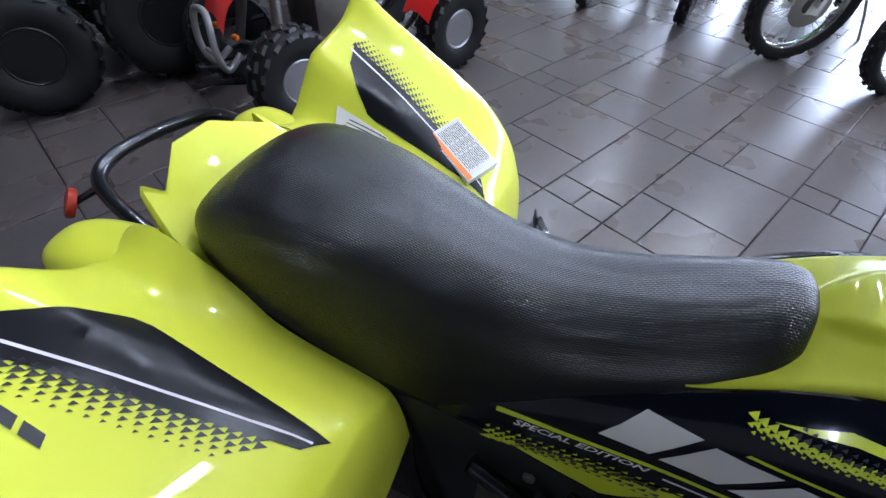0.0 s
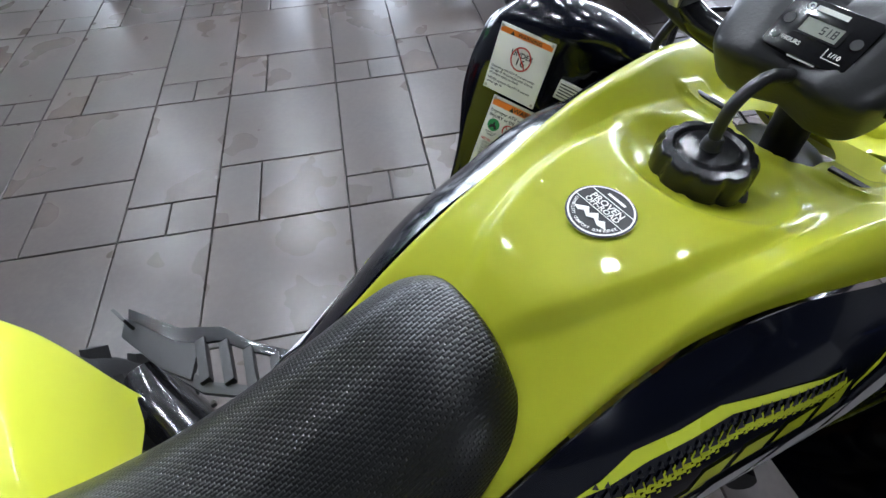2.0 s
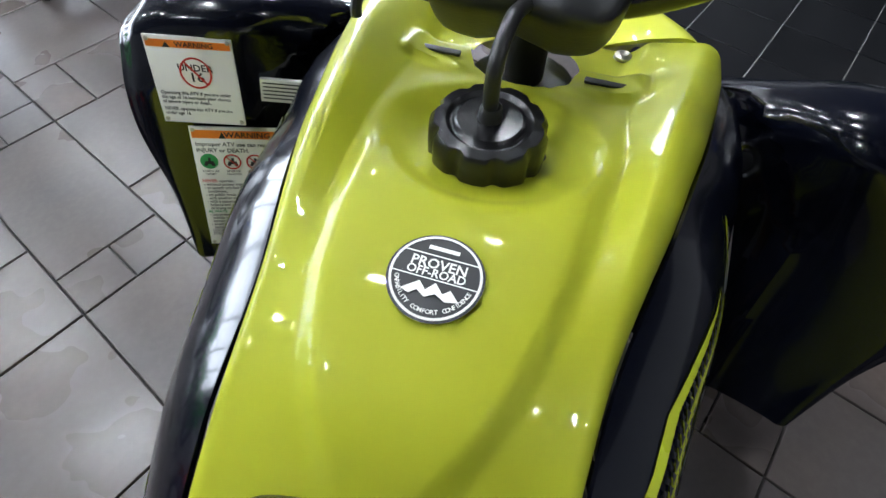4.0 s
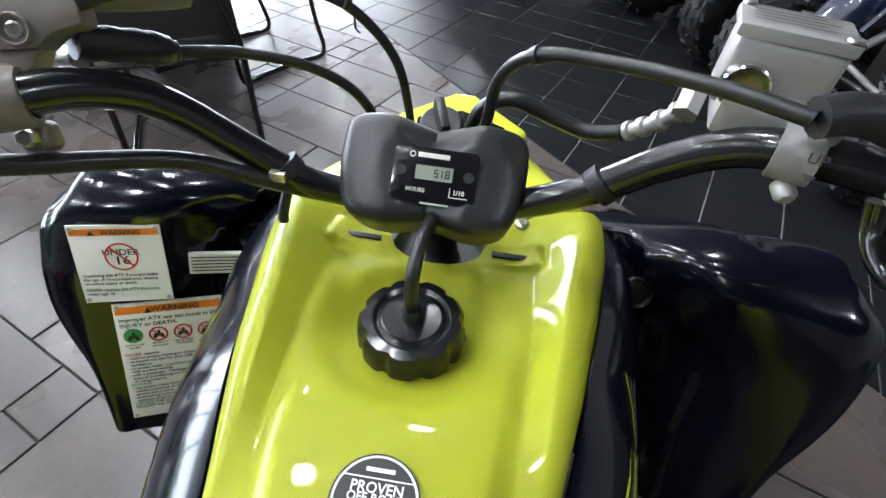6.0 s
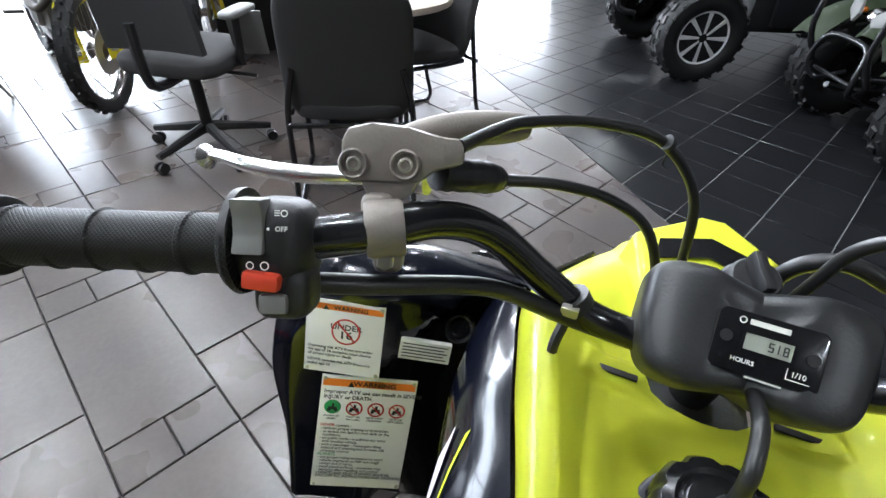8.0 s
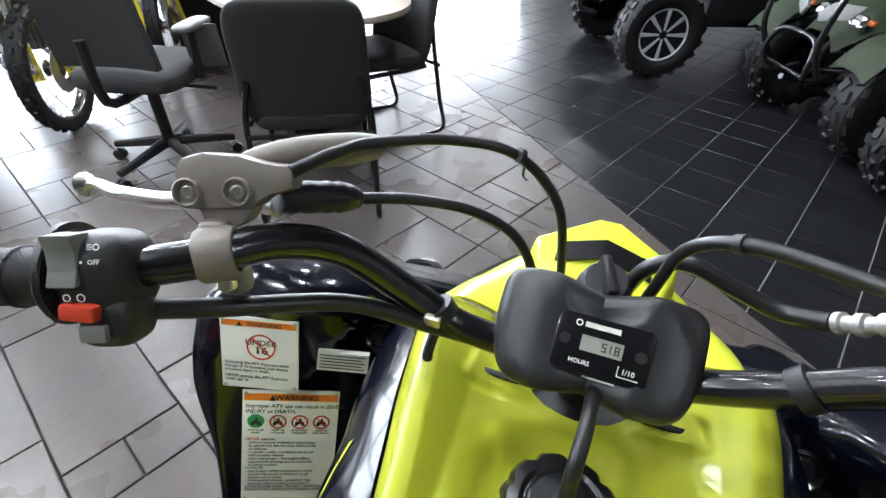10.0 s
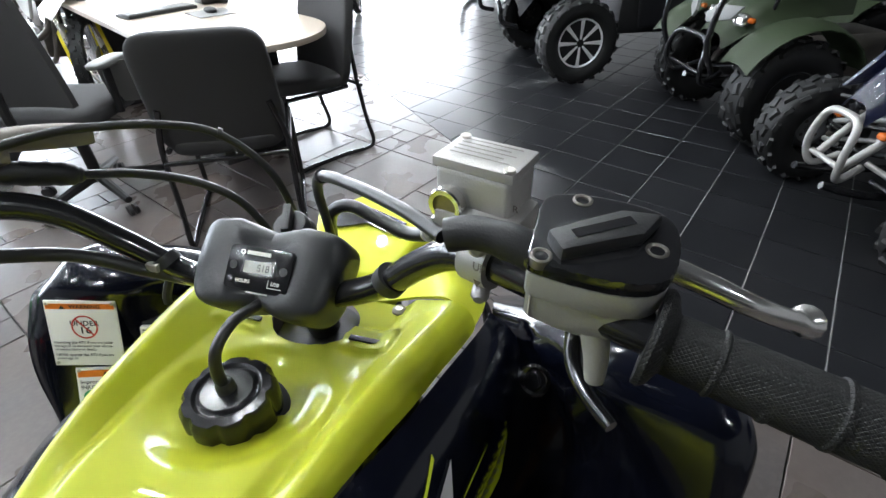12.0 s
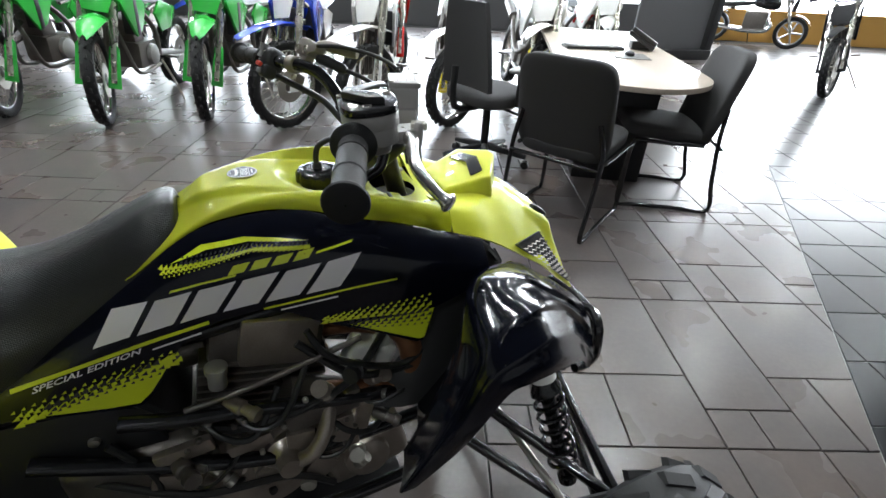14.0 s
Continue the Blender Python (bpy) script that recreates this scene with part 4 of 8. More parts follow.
part("decal_print", flat_bm(sh, lambda x, y: on_tank(x, y, 0.0026), 0.012), WHITEP, dd)

# slots and screws in the tank cover
for s in (1, -1):
    # a raised black bar stands in for the shade inside each slot
    part("slot_bar", box((0.4925, s * 0.068, tank_z(0.4925, s * 0.068) + 0.0015), (0.006, 0.036, 0.003), bevel=0.0012), BLACK, tank)
    part("screw", lathe([(0, 0.008), (0.003, 0.0075), (0.005, 0.004), (0.004, 0.0)], (0.556, s * 0.079, tank_z(0.556, s * 0.079)), (0, 0, 1), 16), STEEL, tank)

# fuel cap with its vent hose
CAP = Vector((0.385, 0.003, 0.925))
cap_rows = []
N = 96
for z, r, w in ((0.0, 0.036, 0), (0.004, 0.0378, 1), (0.020, 0.0378, 1), (0.029, 0.0372, 1), (0.0335, 0.034, 0.8), (0.0345, 0.027, 0), (0.032, 0.024, 0), (0.0325, 0.022, 0), (0.035, 0.020, 0), (0.0355, 0.010, 0), (0.0355, 0.0008, 0)):
    cap_rows.append([CAP + Vector((math.cos(2 * math.pi * k / N) * (r - w * 0.0032 * max(0, math.cos(9 * 2 * math.pi * k / N)) ** 2), math.sin(2 * math.pi * k / N) * (r - w * 0.0032 * max(0, math.cos(9 * 2 * math.pi * k / N)) ** 2), z)) for k in range(N)])
bm = bmesh.new()
vs = grid_faces(bm, cap_rows, True)
bm.faces.new(vs[0])
cap = part("fuel_cap", bm, pbr("cap_plastic", (0.008, 0.008, 0.0085), 0.24, var=0.2, rvar=0.06), quad_bike, "black ribbed fuel cap")
part("cap_collar", lathe([(-0.006, 0.043), (0.0, 0.042), (0.002, 0.040), (0.003, 0.035)], CAP, (0, 0, 1), 40), BLACK, cap)
part("vent_hose", pipe([CAP + Vector((0.0, 0.0, 0.034)), CAP + Vector((-0.001, 0.001, 0.055)), CAP + Vector((0.006, 0.001, 0.074)), CAP + Vector((0.028, -0.001, 0.083)), CAP + Vector((0.054, -0.003, 0.076)), CAP + Vector((0.076, -0.004, 0.070))], 0.0048, 6, 10), CABLE, cap, "black rubber vent hose")
part("vent_nipple", lathe([(0, 0.008), (0.008, 0.007), (0.010, 0.0058)], CAP + Vector((0, 0, 0.0345)), (0, 0, 1), 14), BLACK, cap)

# handlebar
BL = [(0.473, 0.0, 0.985), (0.476, 0.06, 0.985), (0.474, 0.105, 0.993), (0.464, 0.145, 1.025), (0.444, 0.178, 1.063), (0.415, 0.203, 1.083), (0.380, 0.232, 1.087), (0.344, 0.29, 1.085), (0.308, 0.40, 1.078)]
BR = [(0.473, 0.0, 0.985), (0.474, -0.06, 0.998), (0.468, -0.105, 1.024), (0.457, -0.140, 1.059), (0.443, -0.168, 1.084), (0.428, -0.195, 1.094), (0.407, -0.235, 1.098), (0.382, -0.29, 1.098), (0.345, -0.405, 1.090)]
handlebar = part("handlebar", pipe(list(reversed(BL)) + BR[1:], 0.0115, 8, 16), BARK, quad_bike, "black bent steel handlebar")


def along(ctrl, i, f):
    a, b = Vector(ctrl[i]), Vector(ctrl[i + 1])
    return a + (b - a) * f


def grip(a, b, label):
    """A rubber grip with ribs, an inner flange and a rounded end."""
    a, b = Vector(a), Vector(b)
    ax = (b - a).normalized()
    L = (b - a).length
    prof = [(0, 0.012), (0, 0.0248), (0.003, 0.0256), (0.006, 0.0235), (0.009, 0.0165)]
    prof += [(0.010 + 0.0011 * k, 0.0157) for k in range(int((L - 0.018) / 0.0011))]
    bm = lathe(prof, a, ax, 40)
    uv = bm.loops.layers.uv.new("UVMap")
    ref = Vector((0, 0, 1)) - ax * ax.z
    ref.normalize()
    bb = ax.cross(ref)
    # short ribs: few on the upper half, more below
    for v in bm.verts:
        d = v.co - a
        t, r = d.dot(ax), d - ax * d.dot(ax)
        if 0.012 < t < L - 0.012:
            up = r.dot(ref) > -0.002
            q = (t - 0.030) / (0.048 if up else 0.024)
            if abs(q - round(q)) * (0.048 if up else 0.024) < 0.0013:
                v.co += r.normalized() * 0.0012
    for f in bm.faces:
        ang = []
        for lp in f.loops:
            d = lp.vert.co - a
            ang.append(math.atan2(d.dot(bb), d.dot(ref)))
        if max(ang) - min(ang) > math.pi:
            ang = [q + 2 * math.pi if q < 0 else q for q in ang]
        for lp, q in zip(f.loops, ang):
            lp[uv].uv = ((lp.vert.co - a).dot(ax), q * 0.0165)
    rubber = part("grip", bm, GRIP, handlebar, label)
    part("grip_end", lathe([(L - 0.0085, 0.0150), (L - 0.0070, 0.0208), (L - 0.0045, 0.0218), (L - 0.0020, 0.0210), (L, 0.0180), (L + 0.0010, 0.0090), (L + 0.0010, 0.0006)], a, ax, 40), RUBBER, rubber, "smooth black end disc")


grip((0.349, 0.278, 1.085), (0.303, 0.412, 1.077), "black rubber left grip")
grip((0.384, -0.283, 1.098), (0.3455, -0.407, 1.0894), "black rubber right grip")

# padded centre cover
tilt = Matrix.Rotation(radians(-38), 3, "Y")
bm = blob((0, 0, 0), (0.082, 0.138, 0.068), 0.30, Matrix(), 36, 72)
for v in bm.verts:
    k = math.exp(-(v.co.y / 0.020) ** 4)
    v.co.x *= 1 - 0.16 * k
    v.co.z = v.co.z * (1 - 0.20 * k) - 0.003 * k
    # the lobes narrow downwards
    v.co.y *= 1 - 0.16 * max(0.0, -v.co.x / 0.041) ** 1.5
    v.co.z -= 0.006 * (abs(v.co.y) / 0.069) ** 3 * (1 if v.co.z > 0 else -1)
bm.transform(Matrix.Translation((0.482, 0.0055, 1.001)) @ tilt.to_4x4())
pad = part("bar_cover", bm, DRUB, handlebar, "soft dark grey handlebar cover")
# hour meter facing the rider
MM = basis((0.4612, 0.002, 1.0222), (0, -1, 0), (0.70, 0, 0.71))
meter = part("hour_meter", prism([(-0.030, -0.0165), (-0.027, -0.0195), (0.027, -0.0195), (0.030, -0.0165), (0.030, 0.0155), (0.027, 0.0185), (-0.027, 0.0185), (-0.030, 0.0155)], -0.012, 0.006, MM, None, 0.0012), GLOSSK, handlebar, "small black hour meter with grey display")
part("display", flat_bm([quad(-0.0135, -0.004, 0.0125, 0.0060)], put_on(MM, 0.0066)), LCD, meter, "grey liquid crystal display")
part("display_frame", flat_bm([quad(-0.016, 0.006, 0.015, 0.0075), quad(-0.016, -0.0055, 0.015, -0.004), quad(-0.016, -0.004, -0.0135, 0.006), quad(0.0125, -0.004, 0.015, 0.006)], put_on(MM, 0.0070)), GLOSSK, meter)


def segments(ch, x, y, w, h, t=0.0011):
    on = {"5": "afgcd", "1": "bc", "8": "abcdefg"}[ch]
    seg = {"a": (x, y + h - t, x + w, y + h), "g": (x, y + h / 2 - t / 2, x + w, y + h / 2 + t / 2), "d": (x, y, x + w, y + t), "f": (x, y + h / 2, x + t, y + h), "e": (x, y, x + t, y + h / 2), "b": (x + w - t, y + h / 2, x + w, y + h), "c": (x + w - t, y, x + w, y + h / 2)}
    return [quad(*seg[q]) for q in on]


digits = segments("5", -0.0005, -0.0018, 0.0030, 0.0056, 0.0008) + segments("1", 0.0032, -0.0018, 0.0022, 0.0056, 0.0008) + segments("8", 0.0074, -0.0018, 0.0030, 0.0056, 0.0008) + [quad(0.0062, -0.0018, 0.0067, -0.0012)]
part("digits", flat_bm(digits, put_on(MM, 0.0072)), INKP, meter)
sh = [quad(-0.013, 0.0112, 0.009, 0.0145), ring(-0.0168, 0.0128, 0.0014, 0.0022, 16), moved(letters("HOURS", 0.0040), -0.012, -0.0115), moved(letters("1/10", 0.0046), 0.0180, -0.0105), quad(0.0115, -0.0142, 0.0245, -0.0137), quad(0.0115, -0.0142, 0.0120, -0.0075)]
part("meter_print", flat_bm(sh, put_on(MM, 0.0068)), WHITEP, meter)
# mounting holes are flat: their dark inside is painted as ink discs
for x, y in ((-0.0235, 0.001), (0.0235, 0.001)):
    part("hole_disc", flat_bm([disc(x, y, 0.0037, 20)], put_on(MM, 0.0068)), INKP, meter)
part("reset_button", lathe([(0, 0.0028), (0.001, 0.0026), (0.0014, 0.0)], MM @ Vector((-0.0235, -0.0115, 0.006)), MM.col[2].to_3d(), 14), GLOSSK, meter)
part("meter_sticker", flat_bm([quad(-0.008, -0.0205, 0.012, -0.0188)], lambda x, y: MM @ Vector((x, y, 0.0045))), WHITEP, meter)
# ignition switch
key = part("ignition_switch", lathe([(-0.02, 0.019), (0.0, 0.020), (0.003, 0.018), (0.0035, 0.0)], (0.522, 0.006, 1.020), (-0.35, 0, 0.94), 28), BLACK, handlebar, "black ignition switch with key knob")
KD = Vector((-0.35, 0, 0.94)).normalized()
part("key_knob", lathe([(0.003, 0.0175), (0.012, 0.0168), (0.014, 0.015), (0.014, 0.0)], (0.522, 0.006, 1.020), KD, 28), BLACK, key, "black round key knob")
part("key_blade", box(Vector((0.522, 0.006, 1.020)) + KD * 0.019, (0.030, 0.008, 0.014), bevel=0.0025, rot=Matrix.Rotation(radians(20), 3, "Z") @ Matrix.Rotation(radians(-20), 3, "Y")), BLACK, key)
# stem below the cover
part("steering_stem", tube([(0.502, 0, 0.985), (0.535, 0, 0.86)], 0.017, 20), BLACK, quad_bike, "black steering stem and clamp")
part("stem_well", lathe([(-0.008, 0.047), (-0.05, 0.044), (-0.06, 0.0)], (0.516, 0, 0.898), (0, 0, 1), 28), BLACK, quad_bike)
# clips on the bar
for p, d in ((along(BL, 2, 0.3), (0, 0.6, 0.8)), (along(BR, 2, 0.2), (0, -0.6, 0.8))):
    part("cable_strap", lathe([(-0.005, 0.0118), (-0.005, 0.0142), (0.005, 0.0142), (0.005, 0.0118)], p, d, 20), BLACK, handlebar)
part("strap_clip", box(along(BL, 2, 0.3) + Vector((-0.013, 0.0, 0.003)), (0.006, 0.012, 0.008), bevel=0.001), STEEL, handlebar)

# left switch housing
SL = Vector((0.357, 0.265, 1.087))
AXL = (Vector(BL[8]) - Vector(BL[7])).normalized()
E1 = Vector((0.347, -0.937, 0.035)).normalized()  # inwards along the bar
E2 = Vector((0.437, 0.170, 0.883))                # up, seen by the rider
E3 = E1.cross(E2).normalized()
E3 = E3 if E3.x < 0 else -E3                      # towards the rider
E2 = E3.cross(E1) if E3.cross(E1).z > 0 else E1.cross(E3)
EF = Matrix((E1, E2, E3)).transposed()
bm = blob(SL - E2 * 0.001, (0.040, 0.047, 0.045), 0.66, EF, 26, 40)
join(bm, blob(SL - E2 * 0.024 + E3 * 0.006 + E1 * 0.006, (0.029, 0.028, 0.030), 0.55, EF))
housing = part("switch_housing", bm, BLACK, handlebar, "black left switch housing")
part("housing_collar", lathe([(-0.002, 0.020), (-0.002, 0.0265), (0.002, 0.0265), (0.002, 0.020)], SL - E1 * 0.0185, E1, 32, None, True), BLACK, housing)
rocker = prism([(-0.013, -0.009), (-0.004, -0.005), (0.004, -0.005), (0.013, -0.009), (0.013, 0.006), (0.004, 0.003), (-0.004, 0.003), (-0.013, 0.006)], -0.0075, 0.0075, None, None, 0.0015)
rocker.transform(Matrix.Translation(SL + E2 * 0.010 + E3 * 0.0205 - E1 * 0.0065) @ Matrix((E2, E3, E1)).transposed().to_4x4())
part("light_switch", rocker, GREYSW, housing, "grey rocking light switch")
part("stop_switch", box(SL - E2 * 0.0160 + E3 * 0.0215 - E1 * 0.001, (0.018, 0.009, 0.010), rot=EF @ Matrix.Rotation(radians(-6), 3, "Z"), bevel=0.0025), REDSW, housing, "red engine stop switch")
part("start_button", box(SL - E2 * 0.0275 + E3 * 0.019 + E1 * 0.004, (0.014, 0.010, 0.011), rot=EF, bevel=0.0025), GREYSW, housing)
mo = Matrix.Translation(SL + E2 * 0.010 + E3 * 0.0220 + E1 * 0.0085) @ (EF @ Matrix.Rotation(radians(-14), 3, "X")).to_4x4()
part("switch_print", flat_bm([moved(letters("OFF", 0.0034), 0.001, -0.001), disc(-0.0052, -0.001, 0.0007, 10)], put_on(mo, 0.0012)), WHITEP, housing)
part("beam_print", flat_bm([ring(0.002, 0.0065, 0.0012, 0.0017, 14)] + [quad(-0.0026, 0.0053 + 0.0011 * k, 0.0, 0.0057 + 0.0011 * k) for k in range(3)], put_on(mo, 0.0012)), WHITEP, housing)
mo2 = Matrix.Translation(SL - E2 * 0.0085 + E3 * 0.0228 - E1 * 0.002) @ EF.to_4x4()
part("stop_print", flat_bm([ring(-0.004, 0, 0.0014, 0.0020, 14), ring(0.003, 0, 0.0016, 0.0022, 14)], put_on(mo2, 0.0008)), WHITEP, housing)

# clutch perch and lever
AXP = (Vector(BL[7]) - Vector(BL[6])).normalized()
SC = Vector((0.412, 0.2365, 1.1115))  # between the two screws
MP = Matrix.Translation(SC) @ EF.to_4x4()
bm = prism([(-0.021, -0.010), (-0.022, 0.012), (-0.018, 0.020), (-0.004, 0.023), (0.016, 0.021), (0.034, 0.016), (0.047, 0.015), (0.047, 0.001), (0.030, -0.003), (0.022, -0.010)], -0.022, 0.0005, MP, None, 0.0045)
join(bm, prism([(-0.012, -0.009), (0.022, -0.009), (0.016, -0.018), (0.008, -0.022), (-0.006, -0.022)], -0.022, -0.003, MP, None, 0.003))
perch = part("clutch_perch", bm, TANCAST, handlebar, "grey cast clutch lever perch")
clamp = lathe([(-0.0105, 0.0117), (-0.0105, 0.0148), (-0.0085, 0.0160), (0.0085, 0.0160), (0.0105, 0.0148), (0.0105, 0.0117)], Vector((0.391, 0.2225, 1.0858)), AXP, 36, None, True)
part("bar_clamp", clamp, TANCAST, perch)
for x, y in ((-0.001, -0.0245), (0.004, -0.0545)):
    q = MP @ Vector((x, y, -0.004 if y > -0.03 else -0.010))
    part("clamp_lug", blob(q + E3 * (0.002 if y > -0.03 else -0.002), (0.018, 0.018, 0.018), 0.6, EF), TANCAST, perch)
    part("bolt", lathe([(0.0, 0.0052), (0.0065, 0.0052), (0.0075, 0.004), (0.0075, 0.0)], q + E3 * (0.0125 if y > -0.03 else 0.0075), E3, 6), STEEL, perch)
for x in (-0.0144, 0.0144):
    q = MP @ Vector((x, 0.0, 0.0))
    part("screw_boss", lathe([(-0.002, 0.0092), (0.0022, 0.0084), (0.0030, 0.0076), (0.0026, 0.0068), (-0.0012, 0.0060), (-0.0014, 0.0)], q, E3, 26), TANCAST, perch)
    part("screw", lathe([(-0.0012, 0.0044), (0.0012, 0.0042), (0.0016, 0.0030), (0.0002, 0.0022), (0.0002, 0.0)], q, E3, 16), STEEL, perch)
lev = crom([(0.446, 0.222, 1.085), (0.448, 0.26, 1.079), (0.440, 0.31, 1.071), (0.440, 0.36, 1.065), (0.452, 0.405, 1.056), (0.453, 0.424, 1.050)], 6)
lever = part("clutch_lever", tube(lev, lambda f: 0.0075 - 0.0028 * f if f < 0.88 else 0.0065 + 0.004 * math.sin((f - 0.88) / 0.12 * math.pi), 12), SATIN, perch, "polished clutch lever")
part("park_lock", pipe([(0.440, 0.235, 1.117), (0.455, 0.215, 1.119), (0.485, 0.195, 1.113), (0.507, 0.180, 1.108)], lambda f: 0.006 + 0.005 * math.sin(f * 2.6), 5, 12), TANCAST, perch, "grey parking lock lever")
part("cable_boot", tube(crom([(0.437, 0.212, 1.100), (0.452, 0.203, 1.093), (0.468, 0.194, 1.086), (0.480, 0.187, 1.080), (0.486, 0.183, 1.077)], 4), lambda f: (0.0105 if f < 0.65 else 0.0105 - 0.017 * (f - 0.65)) + 0.0006 * math.sin(f * 60), 14), BLACK, perch, "ribbed black rubber cable boot")

# right hand controls
UP = Vector((0.430, -0.192, 1.094))
AXR = (Vector(BR[6]) - Vector(BR[5])).normalized()
res = part("brake_master_cylinder", join(lathe([(-0.010, 0.0117), (-0.010, 0.0165), (0.010, 0.0165), (0.010, 0.0117)], UP, AXR, 24), box((0.466, -0.186, 1.099), (0.046, 0.058, 0.026), rot=Matrix.Rotation(radians(-16), 3, "Z"), bevel=0.006)), CAST, handlebar, "grey cast front brake master cylinder")
RZ = Matrix.Rotation(radians(-17), 3, "Z")
tank_r = part("fluid_reservoir", box((0.475, -0.182, 1.118), (0.037, 0.054, 0.038), rot=RZ, bevel=0.005, seg=3), CAST, res, "square cast fluid reservoir")
part("reservoir_lid", box((0.476, -0.182, 1.1390), (0.040, 0.057, 0.007), rot=RZ, bevel=0.002), CAST, tank_r, "grey reservoir lid")
mr = basis((0.476, -0.182, 1.1428), RZ @ Vector((0, -1, 0)), RZ @ Vector((1, 0, 0)))
part("lid_writing", flat_bm([quad(-0.022, 0.0125 - k * 0.0055, 0.020 - 0.006 * (k % 2), 0.0140 - k * 0.0055) for k in range(5)], put_on(mr, 0.0004)), CASTD, tank_r)
for x, y in ((-0.024, 0.016), (0.024, -0.016)):
    part("lid_screw", lathe([(0, 0.004), (0.0015, 0.0035), (0.0008, 0)], mr @ Vector((x, y, 0)), (0, 0, 1), 12), STEEL, tank_r)
wx = RZ @ Vector((-1, 0, 0))
part("sight_glass_ring", lathe([(-0.004, 0.0125), (0.003, 0.0125), (0.004, 0.0115), (0.004, 0.0085), (0.002, 0.0085)], Vector((0.455, -0.1615, 1.114)), wx, 28), CHROME, tank_r)
part("sight_glass", lathe([(0.0, 0.0087), (0.0026, 0.0087), (0.0027, 0.0)], Vector((0.455, -0.1615, 1.114)), wx, 24), pbr("amber_glass", (0.20, 0.17, 0.07), 0.1, var=0.5, scale=120, dark=(0.05, 0.05, 0.02)), tank_r, "amber fluid sight glass")
ml = basis((0.4595, -0.195, 1.117), RZ @ Vector((0, -1, 0)), (0, 0, 1))
part("cast_writing", flat_bm([moved(letters("LOWER", 0.0068), 0.002, 0.0)], put_on(ml, 0.002)), CASTD, tank_r)
mu = basis(UP + Vector((-0.0172, 0, 0.004)), AXR, (0.25, 0, 1))
part("cast_writing", flat_bm([moved(letters("UP", 0.0075), 0, 0.002), poly((-0.003, -0.006), (0.003, -0.006), (0.0, -0.0105))], put_on(mu, 0.0012)), CASTD, res)
for p, d in (((0.417, -0.190, 1.112), (-0.9, 0, 0.35)), ((0.420, -0.192, 1.075), (-0.9, 0, -0.2))):
    part("bolt", lathe([(-0.005, 0.0058), (0.003, 0.0058), (0.006, 0.0035), (0.0065, 0.0)], p, d, 14), CAST, res)
part("hose_banjo", join(pipe([(0.512, -0.130, 1.048), (0.500, -0.140, 1.062), (0.488, -0.150, 1.080)], lambda f: 0.0062 + 0.0010 * math.copysign(1, math.sin(f * 22)), 16, 14), lathe([(-0.008, 0.0085), (0.008, 0.0085)], (0.487, -0.152, 1.085), (0.7, -0.3, 0.5), 6)), CAST, res, "crimped hose fitting")

# throttle housing with black lid
TC = Vector((0.401, -0.256, 1.1037))
AXG = Vector((-0.06, -1.0, -0.02)).normalized()
tshape = [(-0.037, -0.020), (-0.030, -0.027), (0.004, -0.030), (0.026, -0.024), (0.034, -0.006), (0.034, 0.018), (0.022, 0.032), (-0.010, 0.036), (-0.033, 0.030), (-0.038, 0.010)]
closed_t = [(x, y, 0) for x, y in tshape[-2:] + tshape + tshape[:2]]
tshape = [(p.x, p.y) for p in crom(closed_t, 4)[8:-9]]  # rounded all the way round
MT = basis(TC + Vector((0.008, 0.0, 0.0)), AXG, (0.96, -0.2, 0.10))
if MT.col[2].z < 0:
    MT = basis(TC + Vector((0.008, 0.0, 0.0)), AXG, -Vector((0.96, -0.2, 0.10)))
thr = part("throttle_housing", join(join(prism([(x * 0.90, y * 0.90) for x, y in tshape], -0.012, 0.010, MT, None, 0.004), prism([(x * 0.96, y * 0.96) for x, y in tshape], 0.008, 0.024, MT, None, 0.002)), prism([(x * 0.60 + 0.002, y * 0.62) for x, y in tshape], -0.024, -0.008, MT, None, 0.004)), CAST, handlebar, "silver cast throttle housing")
lid = part("throttle_lid", prism([(x * 0.98, y * 0.98) for x, y in tshape], 0.0235, 0.034, MT, None, 0.004), GLOSSK, thr, "black throttle housing lid")
part("lid_bridge", prism([(-0.030, -0.008), (0.012, -0.010), (0.030, 0.0), (0.012, 0.010), (-0.030, 0.008)], 0.032, 0.042, MT @ Matrix.Rotation(radians(35), 4, "Z"), None, 0.003), BLACK, lid)
part("lid_print", flat_bm([quad(-0.020, -0.003, 0.012, 0.003)], lambda x, y: MT @ Matrix.Rotation(radians(35), 4, "Z") @ Vector((x, y, 0.0425))), GLOSSK, lid)
for p in ((0.385, -0.226, 1.138), (0.401, -0.279, 1.137), (0.434, -0.243, 1.137)):
    q = MT.inverted() @ Vector(p)
    part("screw", lathe([(-0.004, 0.0056), (0.0012, 0.0054), (0.0016, 0.0042), (0.0002, 0.0030), (-0.001, 0.0)], MT @ Vector((q.x, q.y, 0.0333)), MT.col[2].to_3d(), 18), CASTD, lid)
part("housing_foot", pipe([(0.392, -0.258, 1.092), (0.388, -0.262, 1.074), (0.386, -0.264, 1.056)], lambda f: 0.0085 - 0.003 * f, 3, 14), CAST, thr)
part("cable_elbow", tube(crom([(0.407, -0.174, 1.124), (0.409, -0.190, 1.127), (0.407, -0.211, 1.125), (0.404, -0.224, 1.121)], 4), lambda f: 0.0098 + 0.0008 * (f > 0.5), 14), BLACK, thr, "black rubber throttle cable boot")
